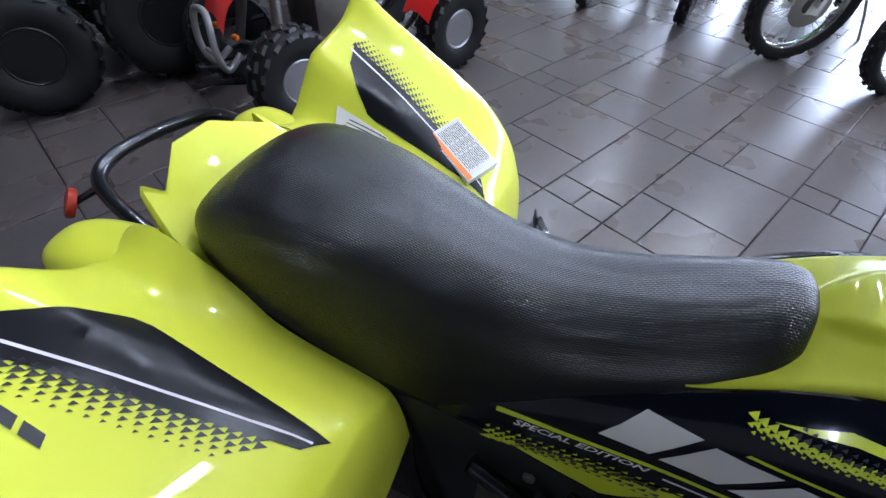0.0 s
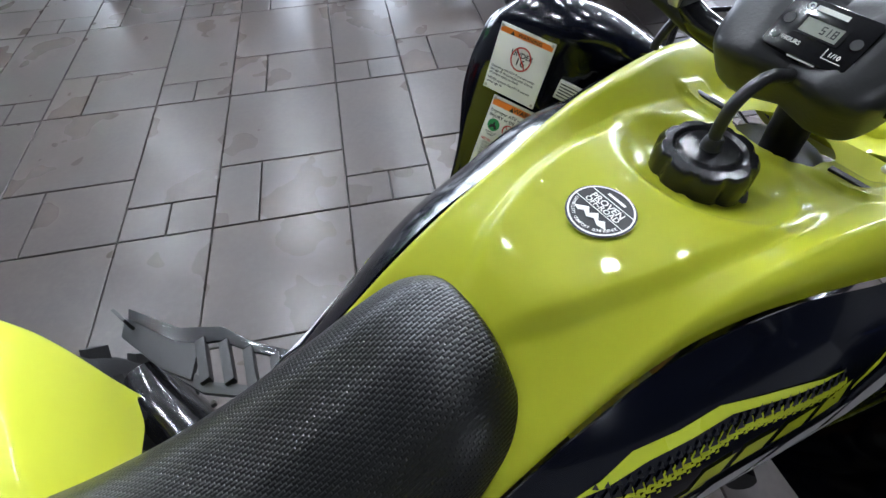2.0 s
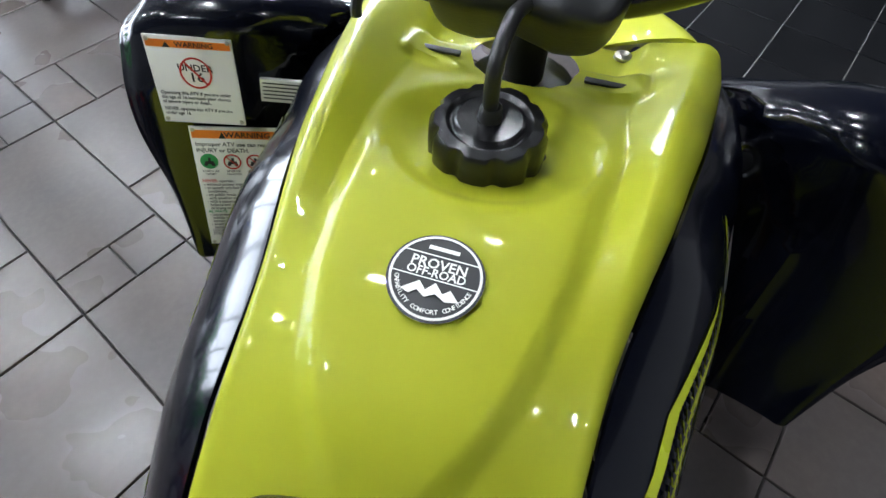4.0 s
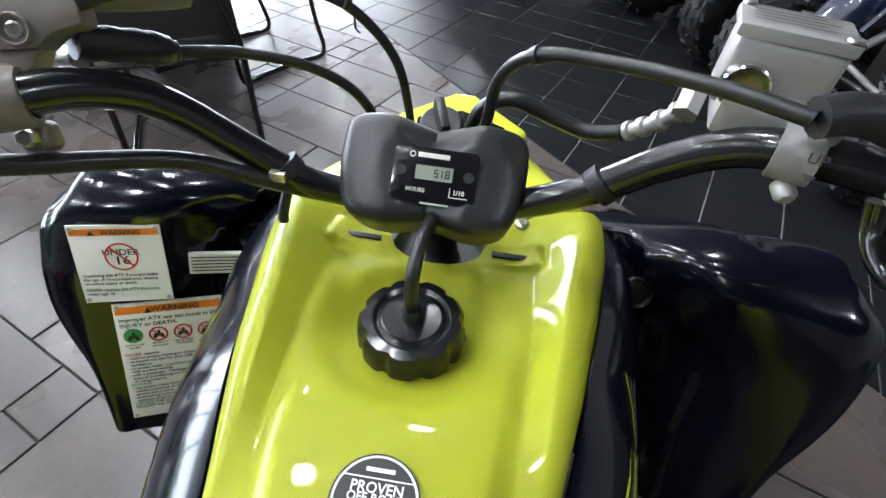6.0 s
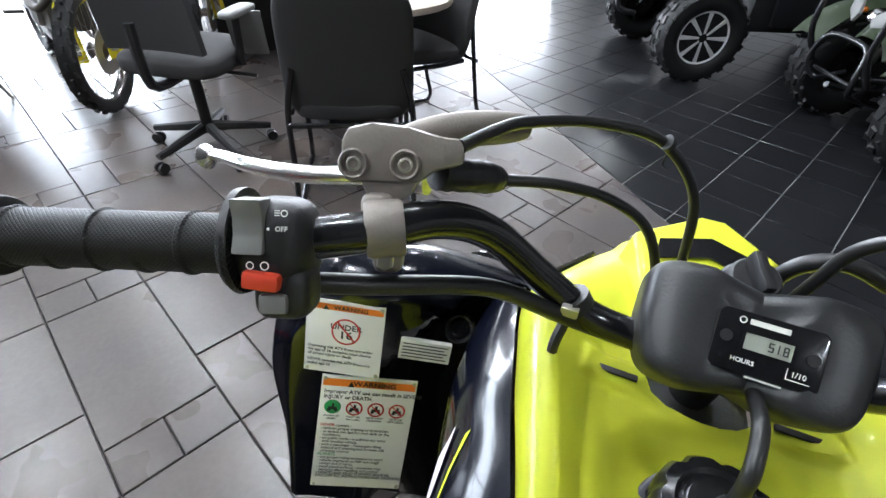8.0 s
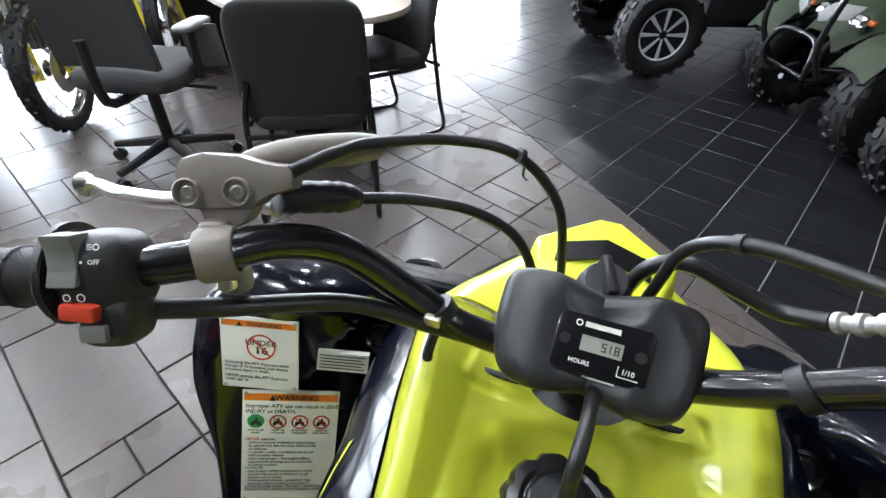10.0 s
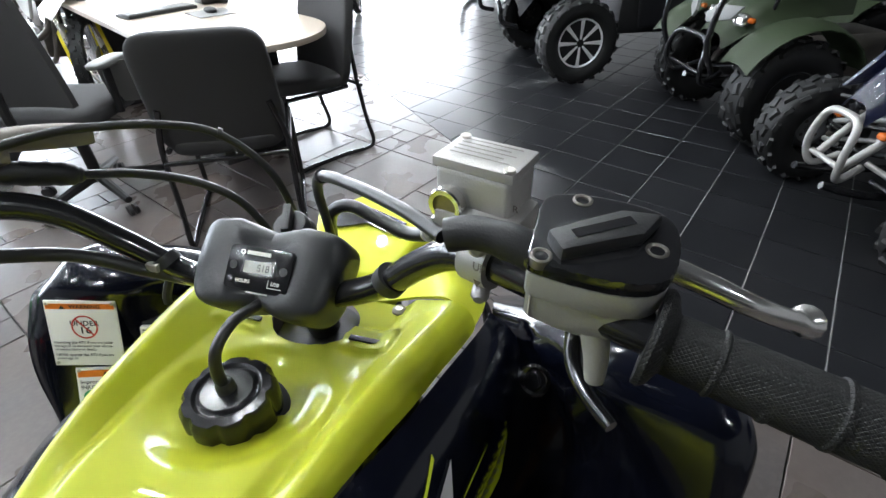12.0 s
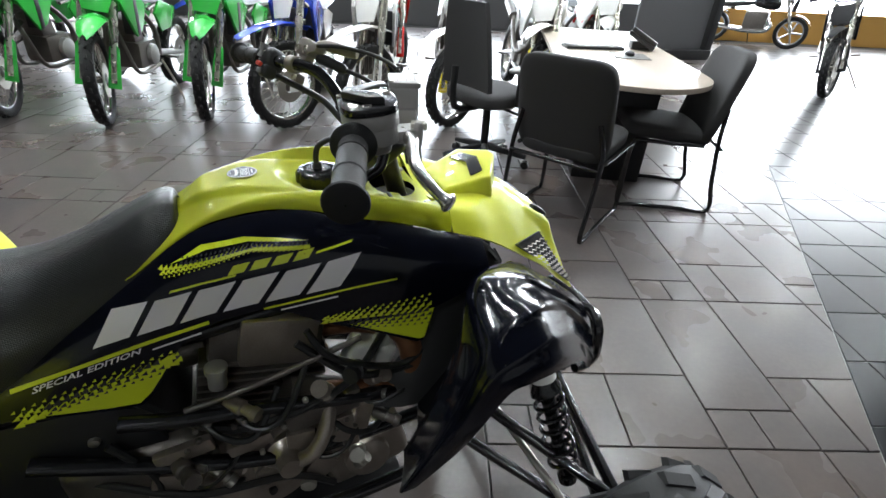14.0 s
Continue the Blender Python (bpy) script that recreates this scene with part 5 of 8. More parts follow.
part("thumb_lever", pipe([(0.428, -0.250, 1.072), (0.421, -0.253, 1.056), (0.409, -0.253, 1.048), (0.397, -0.256, 1.044), (0.384, -0.264, 1.041), (0.369, -0.276, 1.040)], lambda f: 0.0075 - 0.0035 * f, 5, 12), GLOSSK, thr, "black thumb throttle lever")
levR = crom([(0.446, -0.262, 1.098), (0.450, -0.285, 1.097), (0.440, -0.315, 1.094), (0.436, -0.345, 1.085), (0.447, -0.375, 1.070), (0.456, -0.388, 1.064)], 6)
part("lever_clevis", join(box((0.450, -0.262, 1.098), (0.030, 0.030, 0.016), bevel=0.004), lathe([(-0.012, 0.006), (0.012, 0.006), (0.015, 0.004)], (0.462, -0.272, 1.098), (0.1, 0, 1), 14)), CAST, res)
part("brake_lever", tube(levR, lambda f: 0.0085 - 0.003 * f if f < 0.86 else 0.0065 + 0.0042 * math.sin((f - 0.86) / 0.14 * math.pi), 12), SATIN, res, "polished brake lever with ball end")
part("mirror_bolt", lathe([(-0.006, 0.006), (0.010, 0.006), (0.012, 0.004), (0.012, 0.0)], (0.462, -0.268, 1.108), (0.8, -0.5, 0.1), 6), STEEL, res)

# cables round the handlebar
for name, ctrl, r in (
    ("clutch_cable", [(0.434, 0.197, 1.122), (0.462, 0.186, 1.1225), (0.49, 0.172, 1.120), (0.530, 0.134, 1.112), (0.556, 0.090, 1.097), (0.572, 0.055, 1.055), (0.579, 0.042, 1.0), (0.585, 0.035, 0.93)], 0.0040),
    ("park_cable", [(0.484, 0.184, 1.078), (0.505, 0.150, 1.073), (0.530, 0.112, 1.057), (0.547, 0.080, 1.030), (0.556, 0.060, 0.985), (0.565, 0.05, 0.93)], 0.0042),
    ("throttle_cable", [(0.405, -0.172, 1.124), (0.430, -0.140, 1.122), (0.465, -0.090, 1.114), (0.490, -0.053, 1.103), (0.513, -0.033, 1.075), (0.527, -0.028, 1.03), (0.548, -0.022, 0.95)], 0.0044),
    ("brake_hose", [(0.514, -0.127, 1.045), (0.525, -0.105, 1.036), (0.535, -0.075, 1.040), (0.541, -0.045, 1.046), (0.546, -0.022, 1.030), (0.556, -0.012, 0.985), (0.56, -0.01, 0.94)], 0.0062),
    ("switch_wire", [(0.352, 0.262, 1.063), (0.380, 0.225, 1.052), (0.430, 0.170, 1.030), (0.456, 0.128, 1.002), (0.472, 0.100, 0.984), (0.482, 0.060, 0.972)], 0.0062),
):
    part(name, pipe(ctrl, r, 7, 10), CABLE, handlebar, "black control cable")
tie = Vector((0.554, 0.086, 1.098))
part("cable_tie", join(lathe([(-0.002, 0.0046), (-0.002, 0.0056), (0.002, 0.0056), (0.002, 0.0046)], tie, (0.5, -0.75, -0.4), 12), pipe([tie + Vector((0.004, 0, 0)), tie + Vector((0.010, -0.002, -0.012)), tie + Vector((0.012, -0.002, -0.022)), tie + Vector((0.009, -0.006, -0.024))], 0.0009, 4, 5)), BLACK, handlebar)
part("cable_tie", lathe([(-0.003, 0.0046), (-0.003, 0.0058), (0.003, 0.0058), (0.003, 0.0046)], (0.490, -0.053, 1.103), (0.6, 0.55, -0.5), 12), BLACK, handlebar)
part("key_strap", pipe([(0.470, 0.118, 0.984), (0.464, 0.120, 0.974), (0.460, 0.121, 0.966), (0.459, 0.121, 0.960)], 0.0042, 4, 8), BLACK, handlebar)

# grab bar and tail reflectors
part("grab_bar", pipe([(-0.60, -0.10, 0.735), (-0.69, -0.095, 0.762), (-0.78, -0.075, 0.782), (-0.83, -0.045, 0.788), (-0.852, 0.01, 0.79), (-0.845, 0.10, 0.79), (-0.81, 0.185, 0.788), (-0.74, 0.205, 0.775), (-0.60, 0.20, 0.735)], 0.0125, 7, 14), BARK, quad_bike, "black tubular rear grab bar")
rf = part("tail_reflector", lathe([(-0.006, 0.024), (0.0, 0.026), (0.006, 0.025), (0.009, 0.018), (0.010, 0.0)], (-0.838, -0.105, 0.765), (-0.5, -0.7, 0.5), 28), REFLEX, quad_bike, "oval red tail reflector")
part("reflector_stem", tube([(-0.83, -0.10, 0.768), (-0.80, -0.06, 0.785)], 0.006, 10), BARK, rf)
part("seat_lock_cable", lathe([(-0.002, 0.016), (0.002, 0.016), (0.002, 0.010), (-0.002, 0.010)], (-0.66, 0.19, 0.80), (0.2, 0, 1), 20, None, True), CHROME, quad_bike, "bare cable loop on the grab bar")


# ---- wheels ----
def tyre_bm(c, axis, R, W, rim, rows_k, nk, kh, seed):
    """A round tyre with staggered blocks."""
    axis = Vector(axis).normalized()
    prof = [(-W * 0.36, rim), (-W * 0.47, rim + (R - rim) * 0.22), (-W * 0.50, rim + (R - rim) * 0.5), (-W * 0.46, rim + (R - rim) * 0.78), (-W * 0.36, R - kh * 1.15), (-W * 0.18, R - kh * 0.9), (0, R - kh * 0.85), (W * 0.18, R - kh * 0.9), (W * 0.36, R - kh * 1.15), (W * 0.46, rim + (R - rim) * 0.78), (W * 0.50, rim + (R - rim) * 0.5), (W * 0.47, rim + (R - rim) * 0.22), (W * 0.36, rim)]
    prof += [(W * 0.30, rim - 0.004), (-W * 0.30, rim - 0.004)]
    bm = lathe(prof, c, axis, 40, None, True)
    tread = bmesh.new()
    ref = Vector((0, 0, 1)) if abs(axis.z) < 0.9 else Vector((1, 0, 0))
    n = (ref - axis * ref.dot(axis)).normalized()
    b = axis.cross(n)
    rng = random.Random(seed)
    cubes = []
    for i in range(nk):
        for j, (pos, size, drop) in enumerate(rows_k):
            a = 2 * math.pi * (i + 0.5 * (j % 2)) / nk + rng.uniform(-0.01, 0.01)
            d = n * math.cos(a) + b * math.sin(a)
            t = axis.cross(d)
            rr = R - kh * 0.5 - drop
            L = 2 * math.pi * R / nk * size
            m = Matrix((t, axis, d)).transposed()
            skew = Matrix.Rotation(0.35 * (1 if pos > 0 else -1 if pos < 0 else 0), 3, "Z") @ Matrix.Rotation(pos * 1.1, 3, "X")
            cubes.append((Vector(c) + d * rr + axis * pos * W, m @ skew, (L, W * 0.20, kh * 1.3)))
    for p, m, s in cubes:
        top = 0.82
        vs = []
        for z, k in ((-0.5, 1.0), (0.5, top)):
            for x, y in ((-0.5, -0.5), (0.5, -0.5), (0.5, 0.5), (-0.5, 0.5)):
                vs.append(tread.verts.new(p + m @ Vector((x * s[0] * k, y * s[1] * k, z * s[2]))))
        for f in ((4, 5, 6, 7), (0, 1, 5, 4), (1, 2, 6, 5), (2, 3, 7, 6), (3, 0, 4, 7)):
            tread.faces.new([vs[q] for q in f])
    return bm, tread


def tyre(name, parent, c, axis, R, W, rim, rows_k, nk, kh, seed, label="knobbly black tyre"):
    """A tyre and, under it, its tread of blocks."""
    bm, tread = tyre_bm(c, axis, R, W, rim, rows_k, nk, kh, seed)
    wh = part(name, bm, RUBBER, parent, label)
    part("tread", tread, TREADM, wh, "", False, "stuff")
    return wh


TREADM = pbr("tread_rubber", (0.0095, 0.0095, 0.010), 0.6, var=0.3, scale=12, fine=200, bump=0.0006)
ATV_K = [(-0.42, 0.5, 0.022), (-0.16, 0.62, 0.004), (0.14, 0.62, 0.004), (0.42, 0.5, 0.022)]
RIMM = pbr("alloy_rim", (0.42, 0.42, 0.43), 0.35, 0.85, var=0.15)
SPOKEM = pbr("bright_alloy", (0.72, 0.72, 0.73), 0.32, 0.35, var=0.08)
RIMK = pbr("black_rim", (0.015, 0.015, 0.016), 0.3, 0.3, var=0.2)


def quad_wheel(parent, c, side, R, W, rim, mat, seed=0, nk=17, style="dish", kh=0.014):
    ax = Vector((0, side, 0))
    wh = tyre("wheel", parent, c, ax, R, W, rim, ATV_K, nk, kh, seed)
    o = W * 0.36
    bm = lathe([(o, rim + 0.004), (o + 0.004, rim + 0.007), (o + 0.007, rim), (o - 0.004, rim * 0.92), (o * 0.3, rim * 0.86), (o * 0.05, rim * 0.6), (o * 0.2, rim * 0.42), (o * 0.2, 0.0)], c, ax, 36)
    r = part("rim", bm, RIMK if style == "spoke" else mat, wh)
    if style == "spoke":
        part("rim_lip", lathe([(o, rim - 0.004), (o + 0.008, rim + 0.004), (o + 0.008, rim - 0.004), (o + 0.002, rim - 0.010)], c, ax, 40, None, True), SPOKEM, wh, "bright alloy rim lip")
        for k in range(8):
            a = 2 * math.pi * k / 8
            d = Vector((math.cos(a), 0, math.sin(a)))
            t = Vector((-math.sin(a), 0, math.cos(a)))
            prismpts = [(0.03, -0.008), (rim * 0.96, -0.017), (rim * 0.96, 0.017), (0.03, 0.008)]
            part("spoke", prism(prismpts, 0, 0.016, Matrix(((d.x, t.x, 0, c[0]), (0, 0, side, c[1] + side * o * 0.85), (d.z, t.z, 0, c[2]), (0, 0, 0, 1))), None, 0.002), SPOKEM, wh, "bright alloy spoke")
    hub = lathe([(o * 0.2, 0.034), (o * 0.55, 0.031), (o * 0.7, 0.02), (o * 0.7, 0.0)], c, ax, 20)
    for k in range(4):
        a = math.pi / 4 + math.pi / 2 * k
        lathe([(o * 0.15, 0.010), (o * 0.4, 0.009), (o * 0.42, 0.0)], (c[0] + 0.052 * math.cos(a), c[1], c[2] + 0.052 * math.sin(a)), ax, 8, hub)
    part("hub", hub, CASTD, wh)
    return wh


AXF, AXB = 0.85, -0.45
for s in (1, -1):
    quad_wheel(quad_bike, (AXF, s * 0.506, 0.248), s, 0.248, 0.138, 0.127, RIMM, 3 + s, 14, kh=0.009)
    quad_wheel(quad_bike, (AXB, s * 0.455, 0.254), s, 0.254, 0.25, 0.114, RIMM, 7 + s, kh=0.012)
    # suspension arms, shock and tie rod
    bm = bmesh.new()
    for z, x0, x1 in ((0.30, 0.62, 0.92), (0.40, 0.66, 0.88)):
        for x in (x0, x1):
            tube([(x, s * 0.14, z + 0.03), (AXF, s * 0.43, z - 0.04)], 0.013, 10, bm)
    part("suspension_arm", bm, BARK, quad_bike, "black front suspension arms")
    part("steering_rod", tube([(0.68, s * 0.05, 0.44), (0.76, s * 0.40, 0.33)], 0.008, 10), STEEL, quad_bike)
    top, low = Vector((0.735, s * 0.20, 0.66)), Vector((0.80, s * 0.33, 0.33))
    d = (low - top).normalized()
    sh = part("front_shock", lathe([(0, 0.012), (0.01, 0.024), (0.12, 0.026), (0.13, 0.032), (0.14, 0.032), (0.145, 0.016), (0.34, 0.014), (0.35, 0.02), (0.37, 0.02)], top, d, 24), GLOSSK, quad_bike, "black front shock absorber")
    n1 = d.orthogonal().normalized()
    n2 = d.cross(n1)
    coil = [top + d * (0.14 + 0.20 * k / 90) + (n1 * math.cos(k * 0.49) + n2 * math.sin(k * 0.49)) * 0.030 for k in range(91)]
    part("coil_spring", tube(coil, 0.0048, 8), GLOSSK, sh, "black coil spring")
    part("shock_label", lathe([(0.085, 0.0268), (0.112, 0.0268)], top, d, 24), WHITEP, sh, "white caution band")
    part("shock_label_stripe", lathe([(0.074, 0.0268), (0.084, 0.0268)], top, d, 24), ORANGEP, sh)
    part("knuckle", box((AXF, s * 0.435, 0.29), (0.06, 0.05, 0.16), bevel=0.012), CASTD, quad_bike)
    # foot peg blade with slots and an upright end, heel guard behind it
    MS = Matrix.Diagonal((1, s, 1, 1))
    fp = part("foot_peg", prism([(-0.190, 0.615), (-0.118, 0.515), (-0.085, 0.495), (-0.050, 0.472), (-0.018, 0.415), (0.045, 0.345), (0.10, 0.27), (0.092, 0.262), (0.030, 0.335), (-0.030, 0.400), (-0.062, 0.445), (-0.100, 0.465), (-0.135, 0.495), (-0.195, 0.590)], 0.412, 0.420, MS, None, 0.0015), GLOSSK, quad_bike, "black slotted foot peg with upright end")
    part("peg_rail", prism([(-0.145, 0.455), (-0.105, 0.385), (-0.045, 0.335), (0.05, 0.235), (0.035, 0.222), (-0.062, 0.322), (-0.122, 0.372), (-0.165, 0.450)], 0.398, 0.412, MS, None, 0.002), BLACK, fp)
    part("peg_root", prism([(-0.20, 0.60), (-0.13, 0.50), (-0.095, 0.47), (-0.13, 0.40), (-0.17, 0.455), (-0.215, 0.56)], 0.404, 0.418, MS, None, 0.003), BLACK, fp)
    for x0, y0, x1, y1 in ((-0.095, 0.468, -0.110, 0.385), (-0.060, 0.440, -0.075, 0.360), (-0.028, 0.402, -0.045, 0.328), (0.008, 0.362, -0.012, 0.292), (0.045, 0.322, 0.022, 0.256)):
        part("peg_tooth", prism([(x0 - 0.008, y0), (x0 + 0.010, y0 + 0.003), (x1 + 0.010, y1), (x1 - 0.008, y1 - 0.003)], 0.402, 0.424, MS, None, 0.002), BLACK, fp)
    part("end_plate", prism([(0.0, 0.0), (0.042, -0.004), (0.040, 0.062), (0.004, 0.066)], -0.003, 0.003, basis((-0.205, s * 0.600, 0.39), (0.35, -s * 0.93, 0), (0, 0, 1)), None, 0.001), BLACK, fp)
    part("peg_bolt", lathe([(0, 0.009), (0.006, 0.009), (0.007, 0.005), (0.005, 0.0)], (-0.045, s * 0.315, 0.416), (0, 0, 1), 14), STEEL, fp)
    rows = loft([[(-0.175, s * 0.50, 0.30), (-0.17, s * 0.50, 0.37), (-0.19, s * 0.49, 0.405), (-0.225, s * 0.48, 0.41), (-0.25, s * 0.47, 0.38)], [(-0.145, s * 0.42, 0.28), (-0.145, s * 0.42, 0.36), (-0.17, s * 0.415, 0.40), (-0.215, s * 0.41, 0.41), (-0.24, s * 0.40, 0.37)], [(-0.115, s * 0.33, 0.28), (-0.115, s * 0.33, 0.35), (-0.14, s * 0.33, 0.385), (-0.19, s * 0.33, 0.40), (-0.22, s * 0.33, 0.36)], [(-0.10, s * 0.22, 0.28), (-0.10, s * 0.22, 0.34), (-0.12, s * 0.22, 0.37), (-0.17, s * 0.22, 0.39), (-0.20, s * 0.22, 0.35)]], 5, 4)
    hg = part("heel_guard", sheet(rows, 0.004), GLOSSK, quad_bike, "glossy black heel guard")
    for y, z in ((0.455, 0.345), (0.42, 0.35), (0.38, 0.345), (0.34, 0.335)):
        part("guard_stud", box((-0.150 + (0.455 - y) * 0.3, s * y, z), (0.012, 0.010, 0.014), bevel=0.003), CASTD, hg)

# frame, engine and the rest below
bm = bmesh.new()
for s in (1, -1):
    pipe([(-0.55, s * 0.09, 0.62), (-0.30, s * 0.10, 0.66), (0.05, s * 0.10, 0.73), (0.35, s * 0.09, 0.77), (0.56, s * 0.06, 0.80)], 0.016, 5, 10, bm)
    pipe([(0.56, s * 0.06, 0.78), (0.62, s * 0.10, 0.55), (0.60, s * 0.13, 0.30), (0.50, s * 0.14, 0.24), (0.0, s * 0.15, 0.24), (-0.18, s * 0.14, 0.30), (-0.22, s * 0.12, 0.62)], 0.016, 5, 10, bm)
    pipe([(0.60, s * 0.12, 0.42), (0.30, s * 0.17, 0.47), (0.12, s * 0.17, 0.52), (-0.10, s * 0.15, 0.60)], 0.014, 5, 10, bm)
    tube([(0.58, s * 0.10, 0.50), (0.92, s * 0.12, 0.42)], 0.014, 10, bm)
part("frame", bm, BARK, quad_bike, "black tubular frame")
part("bumper", pipe([(0.90, 0.12, 0.42), (0.99, 0.12, 0.45), (1.01, 0.08, 0.53), (1.01, -0.08, 0.53), (0.99, -0.12, 0.45), (0.90, -0.12, 0.42)], 0.012, 6, 12), BARK, quad_bike, "black front bumper tube")
engine = part("engine", join(box((0.13, 0.0, 0.40), (0.36, 0.24, 0.24), bevel=0.04, seg=3), box((0.22, 0.0, 0.56), (0.17, 0.17, 0.16), rot=Matrix.Rotation(radians(12), 3, "Y"), bevel=0.012)), CASTD, quad_bike, "dark cast single cylinder engine")
part("cylinder_head", box((0.255, 0, 0.685), (0.19, 0.21, 0.085), rot=Matrix.Rotation(radians(12), 3, "Y"), bevel=0.014), CASTD, engine)
part("cylinder_cover", box((0.275, -0.045, 0.700), (0.13, 0.15, 0.10), rot=Matrix.Rotation(radians(12), 3, "Y"), bevel=0.012), ENGM, engine, "brown-grey cylinder head cover")
for k in range(7):
    part("cooling_fin", box((0.225 + 0.004 * k, 0, 0.555 + 0.017 * k), (0.215, 0.225, 0.006), rot=Matrix.Rotation(radians(12), 3, "Y"), bevel=0.002), CASTD, engine)
part("throttle_body", lathe([(0, 0.030), (0.04, 0.030), (0.045, 0.036), (0.09, 0.036), (0.095, 0.028), (0.13, 0.032)], (0.19, -0.02, 0.665), (-1, -0.2, 0.05), 24), CASTD, engine, "dark throttle body")
part("intake_boot", tube([(0.08, -0.04, 0.67), (0.02, -0.03, 0.665), (-0.04, 0.0, 0.64)], lambda f: 0.040 + 0.004 * math.sin(f * 40), 18), BLACK, engine, "ribbed black intake boot")
part("gearbox_cover", box((0.02, -0.05, 0.46), (0.22, 0.20, 0.20), bevel=0.035, seg=3), CASTD, engine)
part("sprocket_cover", box((-0.06, 0.10, 0.42), (0.16, 0.06, 0.16), bevel=0.03, seg=3), BLACK, engine)
part("starter_motor", lathe([(0, 0.026), (0.01, 0.030), (0.11, 0.030), (0.12, 0.024), (0.125, 0.0)], (0.27, -0.13, 0.60), (0.75, 0.1, -0.45), 22), CASTD, engine, "dark starter motor")
part("generator_cover", join(box((0.41, -0.03, 0.335), (0.19, 0.20, 0.13), rot=Matrix.Rotation(radians(-14), 3, "Y"), bevel=0.03, seg=3), lathe([(0, 0.050), (0.02, 0.048), (0.028, 0.036), (0.028, 0.0)], (0.41, -0.125, 0.345), (0, -1, 0.1), 26)), ENGM, engine, "cast cover at the front of the engine")
part("skid_tray", box((0.18, 0, 0.235), (0.62, 0.26, 0.012), bevel=0.004), BLACK, engine)
for s in (1, -1):
    cv = part("clutch_cover", lathe([(0.0, 0.115), (0.03, 0.112), (0.042, 0.100), (0.044, 0.070), (0.054, 0.064), (0.058, 0.0)], (0.20, s * 0.115, 0.425), (0, s, 0), 36), ENGM, engine, "grey engine side cover")
    for k in range(8):
        a = 2 * math.pi * k / 8
        part("bolt", lathe([(0.0, 0.009), (0.010, 0.009), (0.012, 0.006), (0.012, 0)], (0.20 + 0.105 * math.cos(a), s * 0.147, 0.425 + 0.105 * math.sin(a)), (0, s, 0), 8), STEEL, cv)
    part("oil_cap", lathe([(0.0, 0.03), (0.016, 0.028), (0.02, 0.02), (0.02, 0)], (0.27, s * 0.155, 0.465), (0, s, 0), 18), ENGM, cv)
    part("small_cover", lathe([(0.0, 0.05), (0.025, 0.048), (0.034, 0.03), (0.035, 0)], (0.335, s * 0.115, 0.44), (0, s, 0), 26), ENGM, engine)
part("carburettor_cap", lathe([(-0.022, 0.015), (0.008, 0.015), (0.010, 0.018), (0.020, 0.018), (0.022, 0.015), (0.022, 0.0)], (0.170, -0.125, 0.668), (0.1, 0.0, 1), 22), CAST, engine, "silver carburettor cap")
rng = random.Random(8)
for x, z, lx, lz, a in ((0.10, 0.56, 0.09, 0.03, -8), (0.20, 0.545, 0.075, 0.026, -10), (0.34, 0.575, 0.08, 0.03, -12), (0.28, 0.50, 0.05, 0.07, 5), (0.36, 0.49, 0.05, 0.09, -6), (0.14, 0.47, 0.06, 0.05, 30), (0.23, 0.44, 0.07, 0.05, 0), (0.06, 0.49, 0.05, 0.06, 20), (0.31, 0.42, 0.05, 0.05, 40), (0.40, 0.53, 0.03, 0.10, 15)):
    part("bracket", box((x, -0.165 - rng.uniform(0, 0.012), z), (lx, 0.016, lz), rot=Matrix.Rotation(radians(a), 3, "Y"), bevel=0.005), ENGM, engine)
for k in range(22):
    x, z = 0.06 + 0.34 * rng.random(), 0.40 + 0.22 * rng.random()
    part("bolt", lathe([(0.0, 0.0055), (0.006, 0.0055), (0.008, 0.003), (0.008, 0)], (x, -0.172, z), (0.1, -1, 0.2), 6), STEEL if k % 5 == 0 else CASTD, engine)
for k in range(34):
    x, z = 0.03 + 0.40 * rng.random(), 0.36 + 0.29 * rng.random()
    ax = Vector((rng.uniform(-1, 1), rng.uniform(-0.9, -0.1), rng.uniform(-0.6, 1)))
    r, L = rng.uniform(0.007, 0.017), rng.uniform(0.025, 0.07)
    part("fitting", lathe([(0, r * 0.7), (L * 0.15, r), (L * 0.5, r), (L * 0.55, r * 0.75), (L * 0.8, r * 0.75), (L * 0.82, r * 0.95), (L, r * 0.9), (L, 0.0)], (x, -0.135 - rng.uniform(0, 0.03), z), ax, 14), (ENGM, CASTD, STEEL, BLACK, ENGM)[k % 5], engine)
for k in range(7):
    x, z = 0.08 + 0.05 * k, 0.42 + 0.20 * rng.random()
    part("wire", pipe([(x, -0.15, z), (x + 0.03, -0.185, z - 0.03), (x + 0.08, -0.19, z + rng.uniform(-0.05, 0.04)), (x + 0.13, -0.155, z + rng.uniform(-0.04, 0.06))], rng.uniform(0.003, 0.007), 6, 8), CABLE, engine)
part("water_pump", join(lathe([(0, 0.042), (0.03, 0.040), (0.045, 0.024), (0.07, 0.02)], (0.25, -0.14, 0.475), (0.1, -1, 0.1), 26), pipe([(0.26, -0.19, 0.475), (0.30, -0.20, 0.50), (0.33, -0.18, 0.54), (0.34, -0.16, 0.58)], 0.014, 5, 12)), ENGM, engine, "cast water pump with elbow")
part("airbox", box((-0.04, 0, 0.625), (0.30, 0.24, 0.17), bevel=0.03, seg=3), BLACK, quad_bike, "black air box under the seat")
